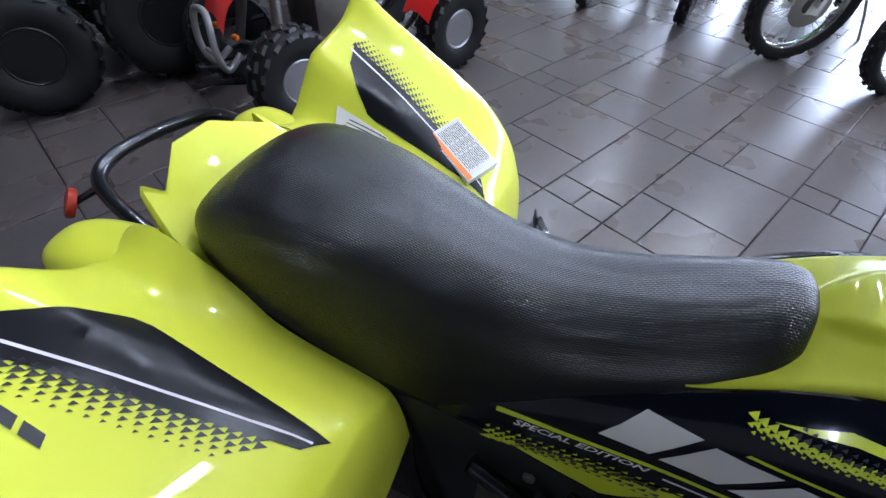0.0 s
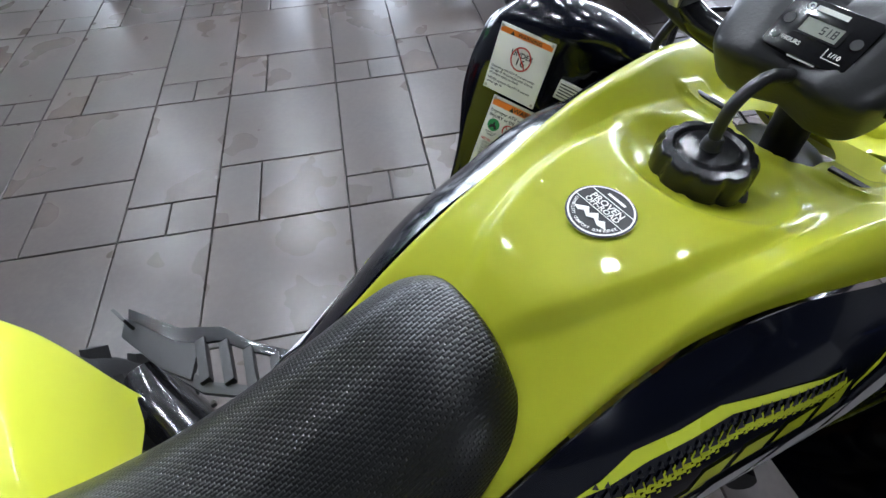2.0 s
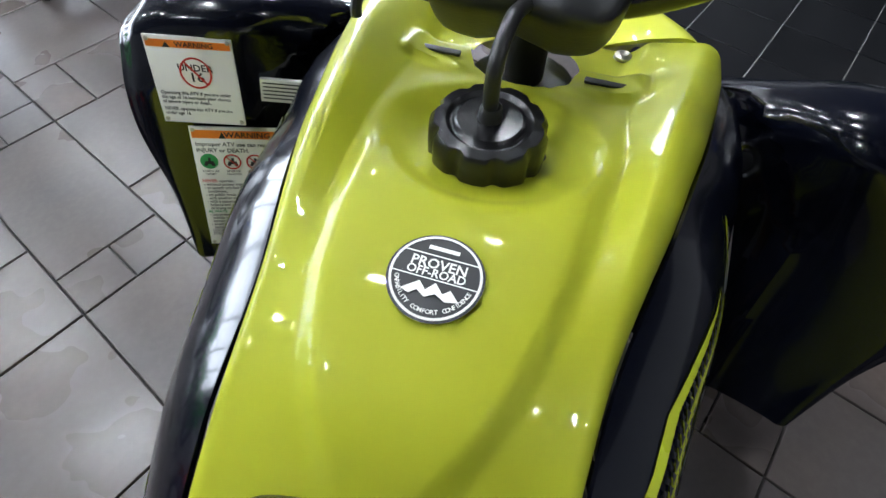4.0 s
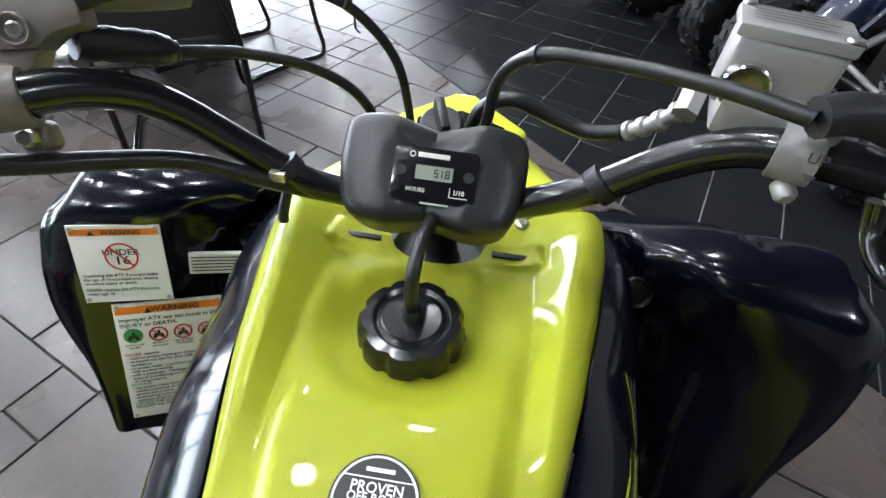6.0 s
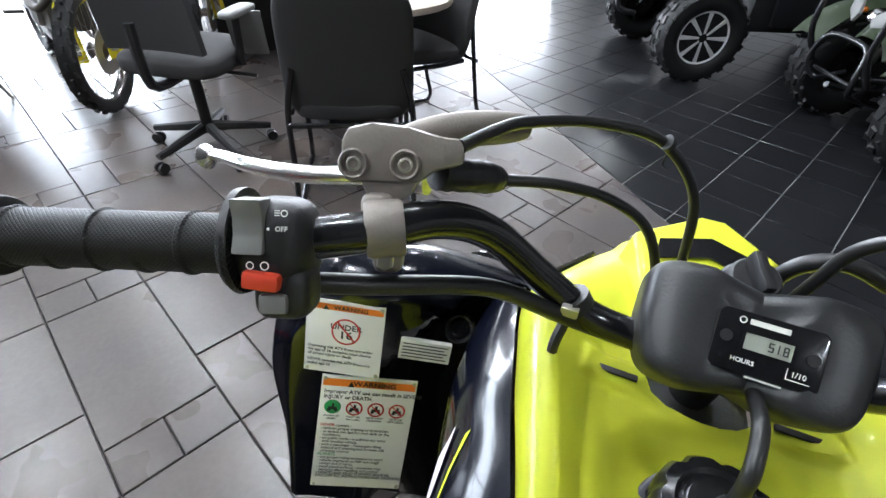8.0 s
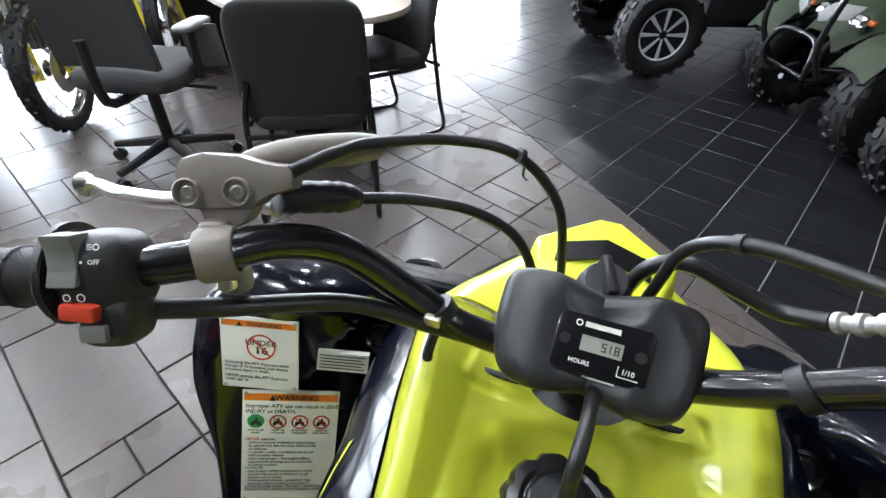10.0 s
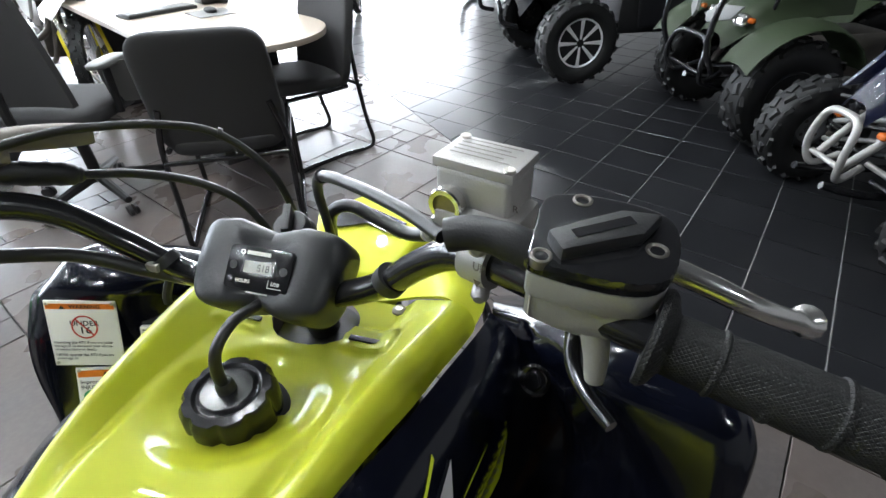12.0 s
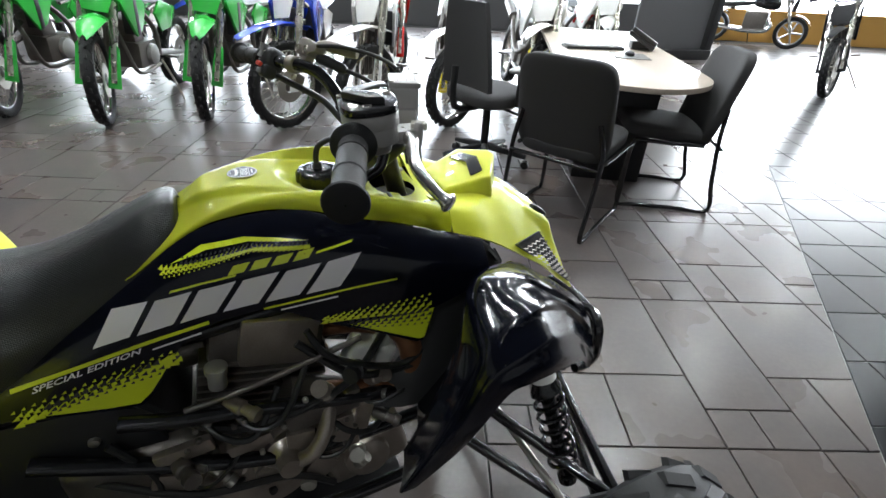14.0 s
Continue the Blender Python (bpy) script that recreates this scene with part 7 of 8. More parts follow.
def show_quad(label, body, R, W, rim, wb, track, rim_mat, k=1.0, bumper=CHROME, utility=False, seed=0, style="dish", group="display quads", fenders=True, reach=1.0, wide=0.50):
    """A quad bike for the background: x forwards, front axle at the origin."""
    q = thing("display_quad", label, "quad bike", group)
    for x, nm in ((0, "f"), (-wb, "r")):
        for s in (1, -1):
            quad_wheel(q, (x, s * track / 2, R), s, R, W, rim, rim_mat, seed + s, 18, style)
    t = track / 2
    for s in (1, -1):
        rows = [[Vector((math.cos(a) * (R + 0.06) * 1.05, s * (t - W * 0.62 + W * 1.25 * j), R + math.sin(a) * (R + 0.10) - 0.035 * (2 * j - 1) ** 2)) for j in (0, 0.33, 0.66, 1)] for a in [radians(28 + 13 * i) for i in range(11)]]
        if fenders:
            part("front_fender", sheet(rows, 0.006), body, q, "moulded front fender")
        rows = [[Vector((-wb + math.cos(a) * (R + 0.06) * 1.05, s * (t - W * 0.62 + W * 1.25 * j), R + math.sin(a) * (R + 0.10) - 0.035 * (2 * j - 1) ** 2)) for j in (0, 0.33, 0.66, 1)] for a in [radians(25 + 13 * i) for i in range(11)]]
        part("rear_fender", sheet(rows, 0.006), body, q, "moulded rear fender")
        bm = bmesh.new()
        for z in (R - 0.02, R + 0.10):
            for dx in (-0.12, 0.12):
                tube([(dx, s * 0.12, z + 0.03), (0, s * (t - W * 0.5), z - 0.02)], 0.014, 8, bm)
        part("suspension_arm", bm, CAST if bumper is CHROME else BARK, q)
        top, low = Vector((-0.06, s * 0.16, R + 0.36 * k)), Vector((0.0, s * (t - W * 0.75), R + 0.02))
        part("shock", tube([top + (low - top) * f / 8 for f in range(9)], lambda f: 0.026 + 0.006 * math.sin(f * 50), 12), CASTD, q)
    top = R * 2 + 0.14 * k
    nw, nz = (1.0, 0.0) if fenders else (0.55, 0.10)
    part("front_body", sheet(half_rows([(x, [(y * nw, z + nz) for y, z in row]) for x, row in ((0.24 * k, [(0, top - 0.20), (0.10, top - 0.21), (0.16, top - 0.28)]), (0.10, [(0, top - 0.02), (0.12, top - 0.04), (0.22 * k, top - 0.14)]), (-0.15, [(0, top + 0.08), (0.12, top + 0.05), (0.22 * k, top - 0.10)]), (-0.45 * k, [(0, top + 0.10), (0.12, top + 0.06), (0.17, top - 0.10)]))], 4, 4), 0.006), body, q, "front bodywork")
    part("seat", blob((-wb * 0.66, 0, top + 0.02), (wb * 0.62, 0.28, 0.15), 0.6, Matrix.Rotation(radians(-3), 3, "Y")), BLACK, q, "black seat")
    part("engine", box((-wb * 0.45, 0, R + 0.10), (0.5 * k, 0.32, 0.34), bevel=0.05, seg=2), CASTD, q)
    bm = bmesh.new()
    for s in (1, -1):
        pipe([(0.30, s * 0.10, R - 0.02), (0.0, s * 0.14, R - 0.06), (-wb * 0.8, s * 0.14, R - 0.04), (-wb, s * 0.10, R + 0.2)], 0.018, 4, 8, bm)
    part("frame", bm, BARK, q)
    b = t * wide
    w = reach
    part("bumper", join(pipe([(0.20 * w, b * 0.6, R + 0.05), (0.34 * w, b * 0.8, R + 0.0), (0.40 * w, b, R + 0.10), (0.38 * w, b * 0.8, R + 0.24), (0.36 * w, 0, R + 0.26), (0.38 * w, -b * 0.8, R + 0.24), (0.40 * w, -b, R + 0.10), (0.34 * w, -b * 0.8, R + 0.0), (0.20 * w, -b * 0.6, R + 0.05)], 0.016, 5, 12), tube([(0.37 * w, b * 0.8, R + 0.06), (0.37 * w, -b * 0.8, R + 0.06)], 0.012, 10)), bumper, q, "tubular front bumper")
    hz = top + 0.28 * k
    hb = part("handlebar", pipe([(-0.42, 0.38, hz), (-0.30, 0.20, hz), (-0.27, 0.07, hz - 0.08), (-0.27, -0.07, hz - 0.08), (-0.30, -0.20, hz), (-0.42, -0.38, hz)], 0.013, 5, 10), BARK, q)
    for s in (1, -1):
        part("grip", tube([(-0.37, s * 0.29, hz), (-0.42, s * 0.39, hz)], 0.018, 12), RUBBER, hb)
        if fenders:
            part("headlight", blob((0.16 * k, s * 0.15 * nw, top - 0.12 + nz), (0.06, 0.13, 0.08), 0.6, Matrix.Rotation(radians(-20), 3, "Y")), CHROME, q, "clear headlight")
        part("indicator", blob((0.18 * k, s * 0.24 * k * nw, top - 0.10 - nz), (0.03, 0.05, 0.03), 0.7, Matrix()), AMBER, q)
    if utility:
        for x0, x1, z in ((0.25, -0.20, top + 0.12), (-wb - 0.25, -wb + 0.20, top + 0.12)):
            bm = bmesh.new()
            for j in range(5):
                tube([(x0, -0.36 + 0.18 * j, z), (x1, -0.36 + 0.18 * j, z)], 0.011, 8, bm)
            for x in (x0, (x0 + x1) / 2, x1):
                tube([(x, -0.38, z), (x, 0.38, z)], 0.012, 8, bm)
            for s in (1, -1):
                tube([(x0 * 0.5 + x1 * 0.5, s * 0.2, z), (x0 * 0.5 + x1 * 0.5, s * 0.18, z - 0.18)], 0.012, 8, bm)
            part("cargo_rack", bm, BARK, q, "black tubular cargo rack")
    return q


VH = 112.5
NAVYB = paint("dark_navy_plastic", (0.004, 0.006, 0.022))
blue = show_quad("dark blue sport quad with silver loop bumper", NAVYB, 0.275, 0.18, 0.127, 1.25, 0.97, RIMM, 1.0, CAST, False, 31, fenders=False, reach=0.70, wide=0.24)
for s in (1, -1):
    side = Matrix(((1, 0, 0, 0), (0.10 * s, 0, s, s * 0.15), (0, 1, 0, 0), (0, 0, 0, 1)))
    part("nose_side", prism([(0.20, 0.60), (0.10, 0.74), (-0.02, 0.90), (-0.12, 0.94), (-0.45, 0.92), (-0.40, 0.74), (-0.10, 0.66)], -0.012, 0.012, side, None, 0.008), NAVYB, blue, "dark navy nose side")
    part("nose_panel", prism([(0.05, 0.66), (-0.06, 0.76), (-0.14, 0.74), (-0.40, 0.86), (-0.38, 0.76), (-0.10, 0.69)], 0.010, 0.016, side, None, 0.002), BLUEB, blue, "bright blue side graphic")
    part("indicator_stem", tube([(0.12, s * 0.10, 0.56), (0.16, s * 0.20, 0.55)], 0.008, 8), BLACK, blue)
    for x0, z0, z1 in ((0.16, 0.36, 0.27), (-0.16, 0.36, 0.27), (0.14, 0.47, 0.36), (-0.12, 0.47, 0.36)):
        part("front_arm", tube([(x0, s * 0.10, z0), (0.0, s * 0.38, z1)], 0.0125, 10), CAST, blue, "silver suspension arm")
    part("frame_tube", pipe([(0.24, s * 0.08, 0.32), (0.08, s * 0.10, 0.50), (-0.25, s * 0.10, 0.74)], 0.018, 4, 10), CAST, blue, "silver frame tube")
    top, low = Vector((-0.08, s * 0.17, 0.70)), Vector((0.02, s * 0.34, 0.34))
    part("shock_spring", tube([top + (low - top) * f / 60 for f in range(61)], lambda f: 0.034 + 0.007 * math.sin(f * 75), 14), GLOSSK, blue, "black shock spring")
stand_at(blue, 2.55, -1.60, VH - 9)
olive = show_quad("olive green utility quad with cargo racks", OLIVEB, 0.32, 0.22, 0.15, 1.25, 0.90, RIMK, 1.1, BARK, True, 37)
for s in (1, -1):
    part("guard_plate", prism([(0.0, 0.0), (0.16, 0.02), (0.22, 0.09), (0.05, 0.10), (-0.02, 0.05)], -0.01, 0.01, basis((0.36, s * 0.08, 0.66), (-0.35, s * 0.9, 0.1), (-0.2, 0, 1)), None, 0.006), GREYSW, olive, "grey front guard plate")
    part("guard_tube", pipe([(0.34, s * 0.26, 0.40), (0.44, s * 0.28, 0.60), (0.40, s * 0.30, 0.92), (0.30, s * 0.32, 1.02)], 0.018, 4, 10), BARK, olive, "black front guard tube")
stand_at(olive, 3.85, -1.27, VH - 3)
red = show_quad("small red youth quad with silver bumper", REDB, 0.235, 0.17, 0.10, 1.02, 0.70, RIMM, 0.8, CAST, False, 41, fenders=False, reach=0.62, wide=0.27)
stand_at(red, -1.88, 1.42, HEAD)
black = show_quad("black utility quad parked beside the red one", DARKB, 0.32, 0.22, 0.14, 1.2, 0.86, RIMK, 1.1, BARK, True, 47, reach=0.5)
stand_at(black, -2.93, 1.60, HEAD)
navy = show_quad("dark blue sport quad with wide front tyres", BLUEB, 0.29, 0.19, 0.127, 1.25, 0.97, RIMK, 1.0, BARK, False, 53, fenders=False, reach=0.3)
stand_at(navy, -3.20, 1.02, 67.5)


def side_by_side(label):
    """A two-seat side-by-side: x forwards, front axle at the origin."""
    v = thing("side_by_side", label, "off-road buggy")
    for x in (0, -1.9):
        for s in (1, -1):
            quad_wheel(v, (x, s * 0.60, 0.33), s, 0.33, 0.24, 0.185, RIMM, 61 + s, 20, "spoke")
    part("front_body", sheet(half_rows([(0.45, [(0, 0.62), (0.30, 0.60), (0.44, 0.50)]), (0.20, [(0, 0.88), (0.30, 0.86), (0.52, 0.76)]), (-0.30, [(0, 1.0), (0.34, 0.98), (0.66, 0.82)]), (-0.55, [(0, 1.02), (0.36, 1.0), (0.68, 0.78)])], 4, 4), 0.01), DARKB, v, "dark front bodywork")
    part("tub", box((-1.0, 0, 0.50), (1.3, 1.15, 0.30), bevel=0.06), BLACK, v)
    part("bed", box((-1.95, 0, 0.85), (0.8, 1.25, 0.30), bevel=0.04), DARKB, v)
    for s in (1, -1):
        part("door", prism([(-1.35, 0.42), (-0.5, 0.42), (-0.45, 0.80), (-0.9, 0.85), (-1.35, 0.80)], -0.02, 0.02, Matrix(((1, 0, 0, 0), (0, 0, s, s * 0.64), (0, 1, 0, 0), (0, 0, 0, 1))), None, 0.01), DARKB, v, "half door")
        part("roll_bar", pipe([(-0.40, s * 0.60, 0.95), (-0.75, s * 0.58, 1.75), (-1.50, s * 0.58, 1.78), (-1.75, s * 0.60, 0.95)], 0.025, 5, 10), BARK, v)
        part("seat", join(box((-1.2, s * 0.30, 0.72), (0.5, 0.48, 0.16), bevel=0.05), box((-1.45, s * 0.30, 1.05), (0.16, 0.46, 0.60), rot=Matrix.Rotation(radians(-12), 3, "Y"), bevel=0.05)), BLACK, v)
        part("headlight", blob((0.42, s * 0.34, 0.66), (0.08, 0.2, 0.08), 0.6, Matrix.Rotation(radians(-25), 3, "Y")), CHROME, v)
    part("roof", box((-1.12, 0, 1.80), (0.95, 1.2, 0.04), bevel=0.015), BLACK, v)
    part("bumper", pipe([(0.45, 0.40, 0.42), (0.58, 0.38, 0.46), (0.60, 0.30, 0.60), (0.60, -0.30, 0.60), (0.58, -0.38, 0.46), (0.45, -0.40, 0.42)], 0.02, 5, 10), BARK, v)
    return v


sbs = side_by_side("dark side-by-side buggy with bright spoked alloy wheels")
stand_at(sbs, 5.05, 0.05, VH + 2)

# ---- the desk and its chairs ----
FABRIC = pbr("black_fabric", (0.04, 0.039, 0.04), 0.9, var=0.25, fine=700, bump=0.0006)
WOODT = pbr("pale_laminate", (0.46, 0.39, 0.32), 0.32, var=0.12, scale=3, fine=40, rvar=0.08)
table = thing("desk", "pale laminate desk with a rounded end on a dark pedestal", "desk")
td = Vector((math.cos(radians(60)), math.sin(radians(60)), 0))
tn = Vector((-td.y, td.x, 0))
T0 = Vector((2.51, 1.50, 0))
out = [(-0.40 * math.sin(radians(a)), -0.40 * math.cos(radians(a))) for a in range(-90, 91, 10)]
out = [(x * 1.1, y) for x, y in out]
poly_t = [(2.1, 0.44), (2.1, -0.44)]
rim_pts = [(-0.44 * math.cos(radians(a)), 0.44 * math.sin(radians(a))) for a in range(-90, 91, 10)]
part("tabletop", prism(poly_t + rim_pts, 0.715, 0.745, Matrix(((td.x, tn.x, 0, T0.x), (td.y, tn.y, 0, T0.y), (0, 0, 1, 0), (0, 0, 0, 1))), None, 0.004), WOODT, table, "pale laminate top")
part("pedestal", box(T0 + td * 0.25 + Vector((0, 0, 0.36)), (0.30, 0.46, 0.71), rot=Matrix.Rotation(radians(60), 3, "Z"), bevel=0.01), BLACK, table, "black drawer pedestal")
part("pedestal", box(T0 + td * 1.85 + Vector((0, 0, 0.36)), (0.30, 0.70, 0.71), rot=Matrix.Rotation(radians(60), 3, "Z"), bevel=0.01), BLACK, table)


def on_table(u, v, z=0.0):
    return T0 + td * u + tn * v + Vector((0, 0, 0.745 + z))


RT = Matrix.Rotation(radians(60), 3, "Z")
kb = thing("keyboard", "black computer keyboard lying on the desk", "keyboard")
part("case", box(on_table(0.85, 0.12, 0.010), (0.15, 0.44, 0.018), rot=RT @ Matrix.Rotation(radians(12), 3, "Z"), bevel=0.004), BLACK, kb)
bm = bmesh.new()
RK = RT @ Matrix.Rotation(radians(12), 3, "Z")
for i in range(5):
    for j in range(20):
        box(on_table(0.85, 0.12, 0.022) + RK @ Vector((-0.052 + 0.026 * i, -0.20 + 0.021 * j, 0)), (0.020, 0.017, 0.006), bm, RK)
tagged(part("keys", bm, GREYSW, kb, "", False), kind="stuff")
part("mouse", blob(on_table(0.60, -0.10, 0.016), (0.11, 0.062, 0.034), 0.8, RT), BLACK, tagged(thing("computer_mouse", "black computer mouse on a dark pad", "mouse")))
pd_ = thing("mouse_pad", "thin dark mouse pad on the desk", "mouse pad")
part("pad", box(on_table(0.58, -0.10, 0.0025), (0.24, 0.24, 0.004), rot=RT, bevel=0.001), GREYSW, pd_)
ph = thing("desk_phone", "black desk telephone with grey display on the desk", "telephone")
RP = RT @ Matrix.Rotation(radians(-20), 3, "Z") @ Matrix.Rotation(radians(28), 3, "X")
part("case", box(on_table(0.95, -0.26, 0.07), (0.20, 0.22, 0.03), rot=RP, bevel=0.006), BLACK, ph)
part("display", box(on_table(0.95, -0.26, 0.07) + RP @ Vector((0.0, 0.06, 0.018)), (0.12, 0.06, 0.004), rot=RP), LCD, ph)
part("handset", box(on_table(0.95, -0.26, 0.07) + RP @ Vector((-0.075, 0.0, 0.032)), (0.045, 0.21, 0.034), rot=RP, bevel=0.010), BLACK, ph)
part("phone_foot", box(on_table(0.98, -0.26, 0.03), (0.12, 0.16, 0.055), rot=RT, bevel=0.004), BLACK, ph)
bm = bmesh.new()
for i in range(4):
    for j in range(3):
        box(on_table(0.95, -0.26, 0.07) + RP @ Vector((0.0 + 0.026 * j, -0.07 + 0.026 * i, 0.017)), (0.018, 0.018, 0.006), bm, RP)
tagged(part("phone_keys", bm, GREYSW, ph, "", False), kind="stuff")


def guest_chair():
    c = thing("guest_chair", "black fabric visitor chair on a bent black steel frame", "chair", "chairs round the desk")
    bm = blob((0, 0, 0), (0.075, 0.52, 0.50), 0.34, Matrix(), 28, 44)
    for v in bm.verts:
        v.co.y *= 1 - 0.10 * (v.co.z + 0.25)
        v.co.x += 0.45 * v.co.y * v.co.y - 0.22 * v.co.z
    bm.transform(Matrix.Translation((-0.235, 0, 0.66)))
    part("backrest", bm, FABRIC, c, "curved padded backrest")
    part("seat", blob((0.02, 0, 0.455), (0.50, 0.48, 0.09), 0.4, Matrix.Rotation(radians(-4), 3, "Y")), FABRIC, c, "padded seat")
    for s in (1, -1):
        y = s * 0.25
        part("side_frame", pipe([(-0.24, s * 0.21, 0.62), (-0.23, y, 0.45), (-0.27, y, 0.20), (-0.30, y, 0.015), (-0.10, y, 0.014), (0.15, y, 0.014), (0.24, y, 0.018), (0.25, y, 0.20), (0.235, y, 0.40), (0.19, y, 0.42), (0.0, y, 0.415), (-0.16, y, 0.415)], 0.0125, 5, 12), BARK, c, "bent black steel tube")
    part("cross_bar", tube([(-0.26, -0.25, 0.40), (-0.26, 0.25, 0.40)], 0.011, 10), BARK, c)
    return c


gc = guest_chair()
stand_at(gc, 1.97, 1.27, 30)
copy_thing(gc, Matrix.Translation((2.705, 1.33, 0.0065)) @ Matrix.Rotation(radians(150), 4, "Z"))

oc = thing("office_chair", "black mesh office chair with armrests and star base on castors", "office chair")
for k in range(5):
    a = 2 * math.pi * k / 5 + 0.3
    d = Vector((math.cos(a), math.sin(a), 0))
    part("base_arm", tube([d * 0.03 + Vector((0, 0, 0.13)), d * 0.31 + Vector((0, 0, 0.085))], lambda f: 0.028 - 0.010 * f, 8), BLACK, oc)
    t = Vector((-d.y, d.x, 0))
    part("castor", join(lathe([(-0.022, 0.027), (-0.006, 0.029)], d * 0.31 + Vector((0, 0, 0.029)), t, 16), lathe([(0.006, 0.029), (0.022, 0.027)], d * 0.31 + Vector((0, 0, 0.029)), t, 16)), BLACK, oc)
part("gas_column", tube([(0, 0, 0.10), (0, 0, 0.44)], 0.028, 14), BLACK, oc)
part("seat", blob((0.02, 0, 0.49), (0.50, 0.50, 0.10), 0.45, Matrix()), FABRIC, oc, "black padded seat")
rows = [[Vector((-0.24 - 0.05 * f + 0.05 * math.cos(y * 5), y, 0.56 + 0.50 * f)) for y in [(-0.22 + 0.44 * j / 8) * (1 - 0.25 * f * f) for j in range(9)]] for f in [i / 8 for i in range(9)]]
part("backrest", sheet(rows, 0.03), FABRIC, oc, "black mesh backrest")
part("back_stem", pipe([(-0.10, 0, 0.42), (-0.30, 0, 0.45), (-0.31, 0, 0.70)], 0.022, 4, 8), BLACK, oc)
for s in (1, -1):
    part("arm_post", tube([(0.0, s * 0.27, 0.47), (0.0, s * 0.28, 0.68)], 0.018, 10), BLACK, oc)
    # the sky's reflection on the pads is put into their grey colour
    part("arm_pad", blob((0.03, s * 0.28, 0.695), (0.25, 0.085, 0.034), 0.55, Matrix()), GREYSW, oc, "oval arm pad, its grey standing for reflected sky")
    part("tilt_lever", tube([(0.02, s * 0.12, 0.42), (0.06, s * 0.30, 0.40)], 0.009, 8), BLACK, oc)
stand_at(oc, 1.88, 2.12, 15)
paper = thing("price_card", "grey-white price card hanging on the office chair", "card")
part("card", box((2.02, 1.86, 0.60), (0.16, 0.004, 0.21), rot=Matrix.Rotation(radians(-60), 3, "Z") @ Matrix.Rotation(radians(15), 3, "X")), GREYSW, paper)

pan = thing("notice_board", "dark grey freestanding notice board on a black post", "notice board")
part("board", box((7.0, 5.50, 1.20), (1.35, 0.05, 2.1), rot=Matrix.Rotation(radians(-8), 3, "Z"), bevel=0.01), pbr("dark_grey_panel", (0.10, 0.10, 0.105), 0.6), pan)
part("post", box((7.75, 5.36, 1.25), (0.14, 0.14, 2.5), bevel=0.01), BLACK, pan)
part("foot", box((7.35, 5.45, 0.08), (0.9, 0.3, 0.15), rot=Matrix.Rotation(radians(-8), 3, "Z"), bevel=0.01), BLACK, pan)

# ---- the floor and the room ----


def stone_material():
    """Slate-look tile: brown and blue-grey clouds, dark veins, fine pits; every tile cut from another place."""
    m = bpy.data.materials.new("slate_look_tile")
    n, l, p = links_of(m)
    co, oi, off = n.new("ShaderNodeTexCoord"), n.new("ShaderNodeObjectInfo"), n.new("ShaderNodeVectorMath")
    off.operation = "MULTIPLY_ADD"
    off.inputs[1].default_value = (37.0, 23.0, 11.0)
    cmb = n.new("ShaderNodeCombineXYZ")
    for k in range(3):
        l.new(oi.outputs["Random"], cmb.inputs[k])
    l.new(cmb.outputs[0], off.inputs[0]), l.new(co.outputs["Object"], off.inputs[2])

    def noise(scale, detail, rough=0.55, warp=0.0):
        t = n.new("ShaderNodeTexNoise")
        t.inputs["Scale"].default_value, t.inputs["Detail"].default_value = scale, detail
        t.inputs["Roughness"].default_value, t.inputs["Distortion"].default_value = rough, warp
        l.new(off.outputs[0], t.inputs["Vector"])
        return t.outputs["Fac"]

    def ramp(src, lo, hi, a=0.0, b=1.0):
        r = n.new("ShaderNodeMapRange")
        for k, v in zip((1, 2, 3, 4), (lo, hi, a, b)):
            r.inputs[k].default_value = v
        l.new(src, r.inputs[0])
        return r.outputs[0]

    def mix(fac, a, b, mode="MIX"):
        x = n.new("ShaderNodeMix")
        x.data_type, x.blend_type = "RGBA", mode
        l.new(fac, x.inputs[0]) if not isinstance(fac, float) else None
        for sock, v in ((x.inputs[6], a), (x.inputs[7], b)):
            if isinstance(v, tuple):
                sock.default_value = (*v, 1)
            else:
                l.new(v, sock)
        return x.outputs[2]

    big, mid, fine = noise(3.2, 3, 0.45, 0.0), noise(9, 4, 0.5, 0.0), noise(55, 5)
    c = mix(ramp(big, 0.28, 0.72), (0.109, 0.083, 0.070), (0.082, 0.074, 0.074))
    c = mix(ramp(oi.outputs["Random"], 0, 1, 0.0, 0.5), c, (0.070, 0.061, 0.060))
    c = mix(ramp(mid, 0.30, 0.90, 0.0, 0.40), c, (0.050, 0.045, 0.045))
    c = mix(ramp(fine, 0.40, 0.85, 0.0, 0.22), c, (0.17, 0.145, 0.13))
    l.new(c, p.inputs["Base Color"])
    l.new(ramp(big, 0.3, 0.7, 0.26, 0.31), p.inputs["Roughness"])
    p.inputs["Specular IOR Level"].default_value = 0.45
    bp = n.new("ShaderNodeBump")
    bp.inputs["Strength"].default_value, bp.inputs["Distance"].default_value = 0.4, 0.0006
    l.new(mid, bp.inputs["Height"])
    l.new(bp.outputs[0], p.inputs["Normal"])
    return m


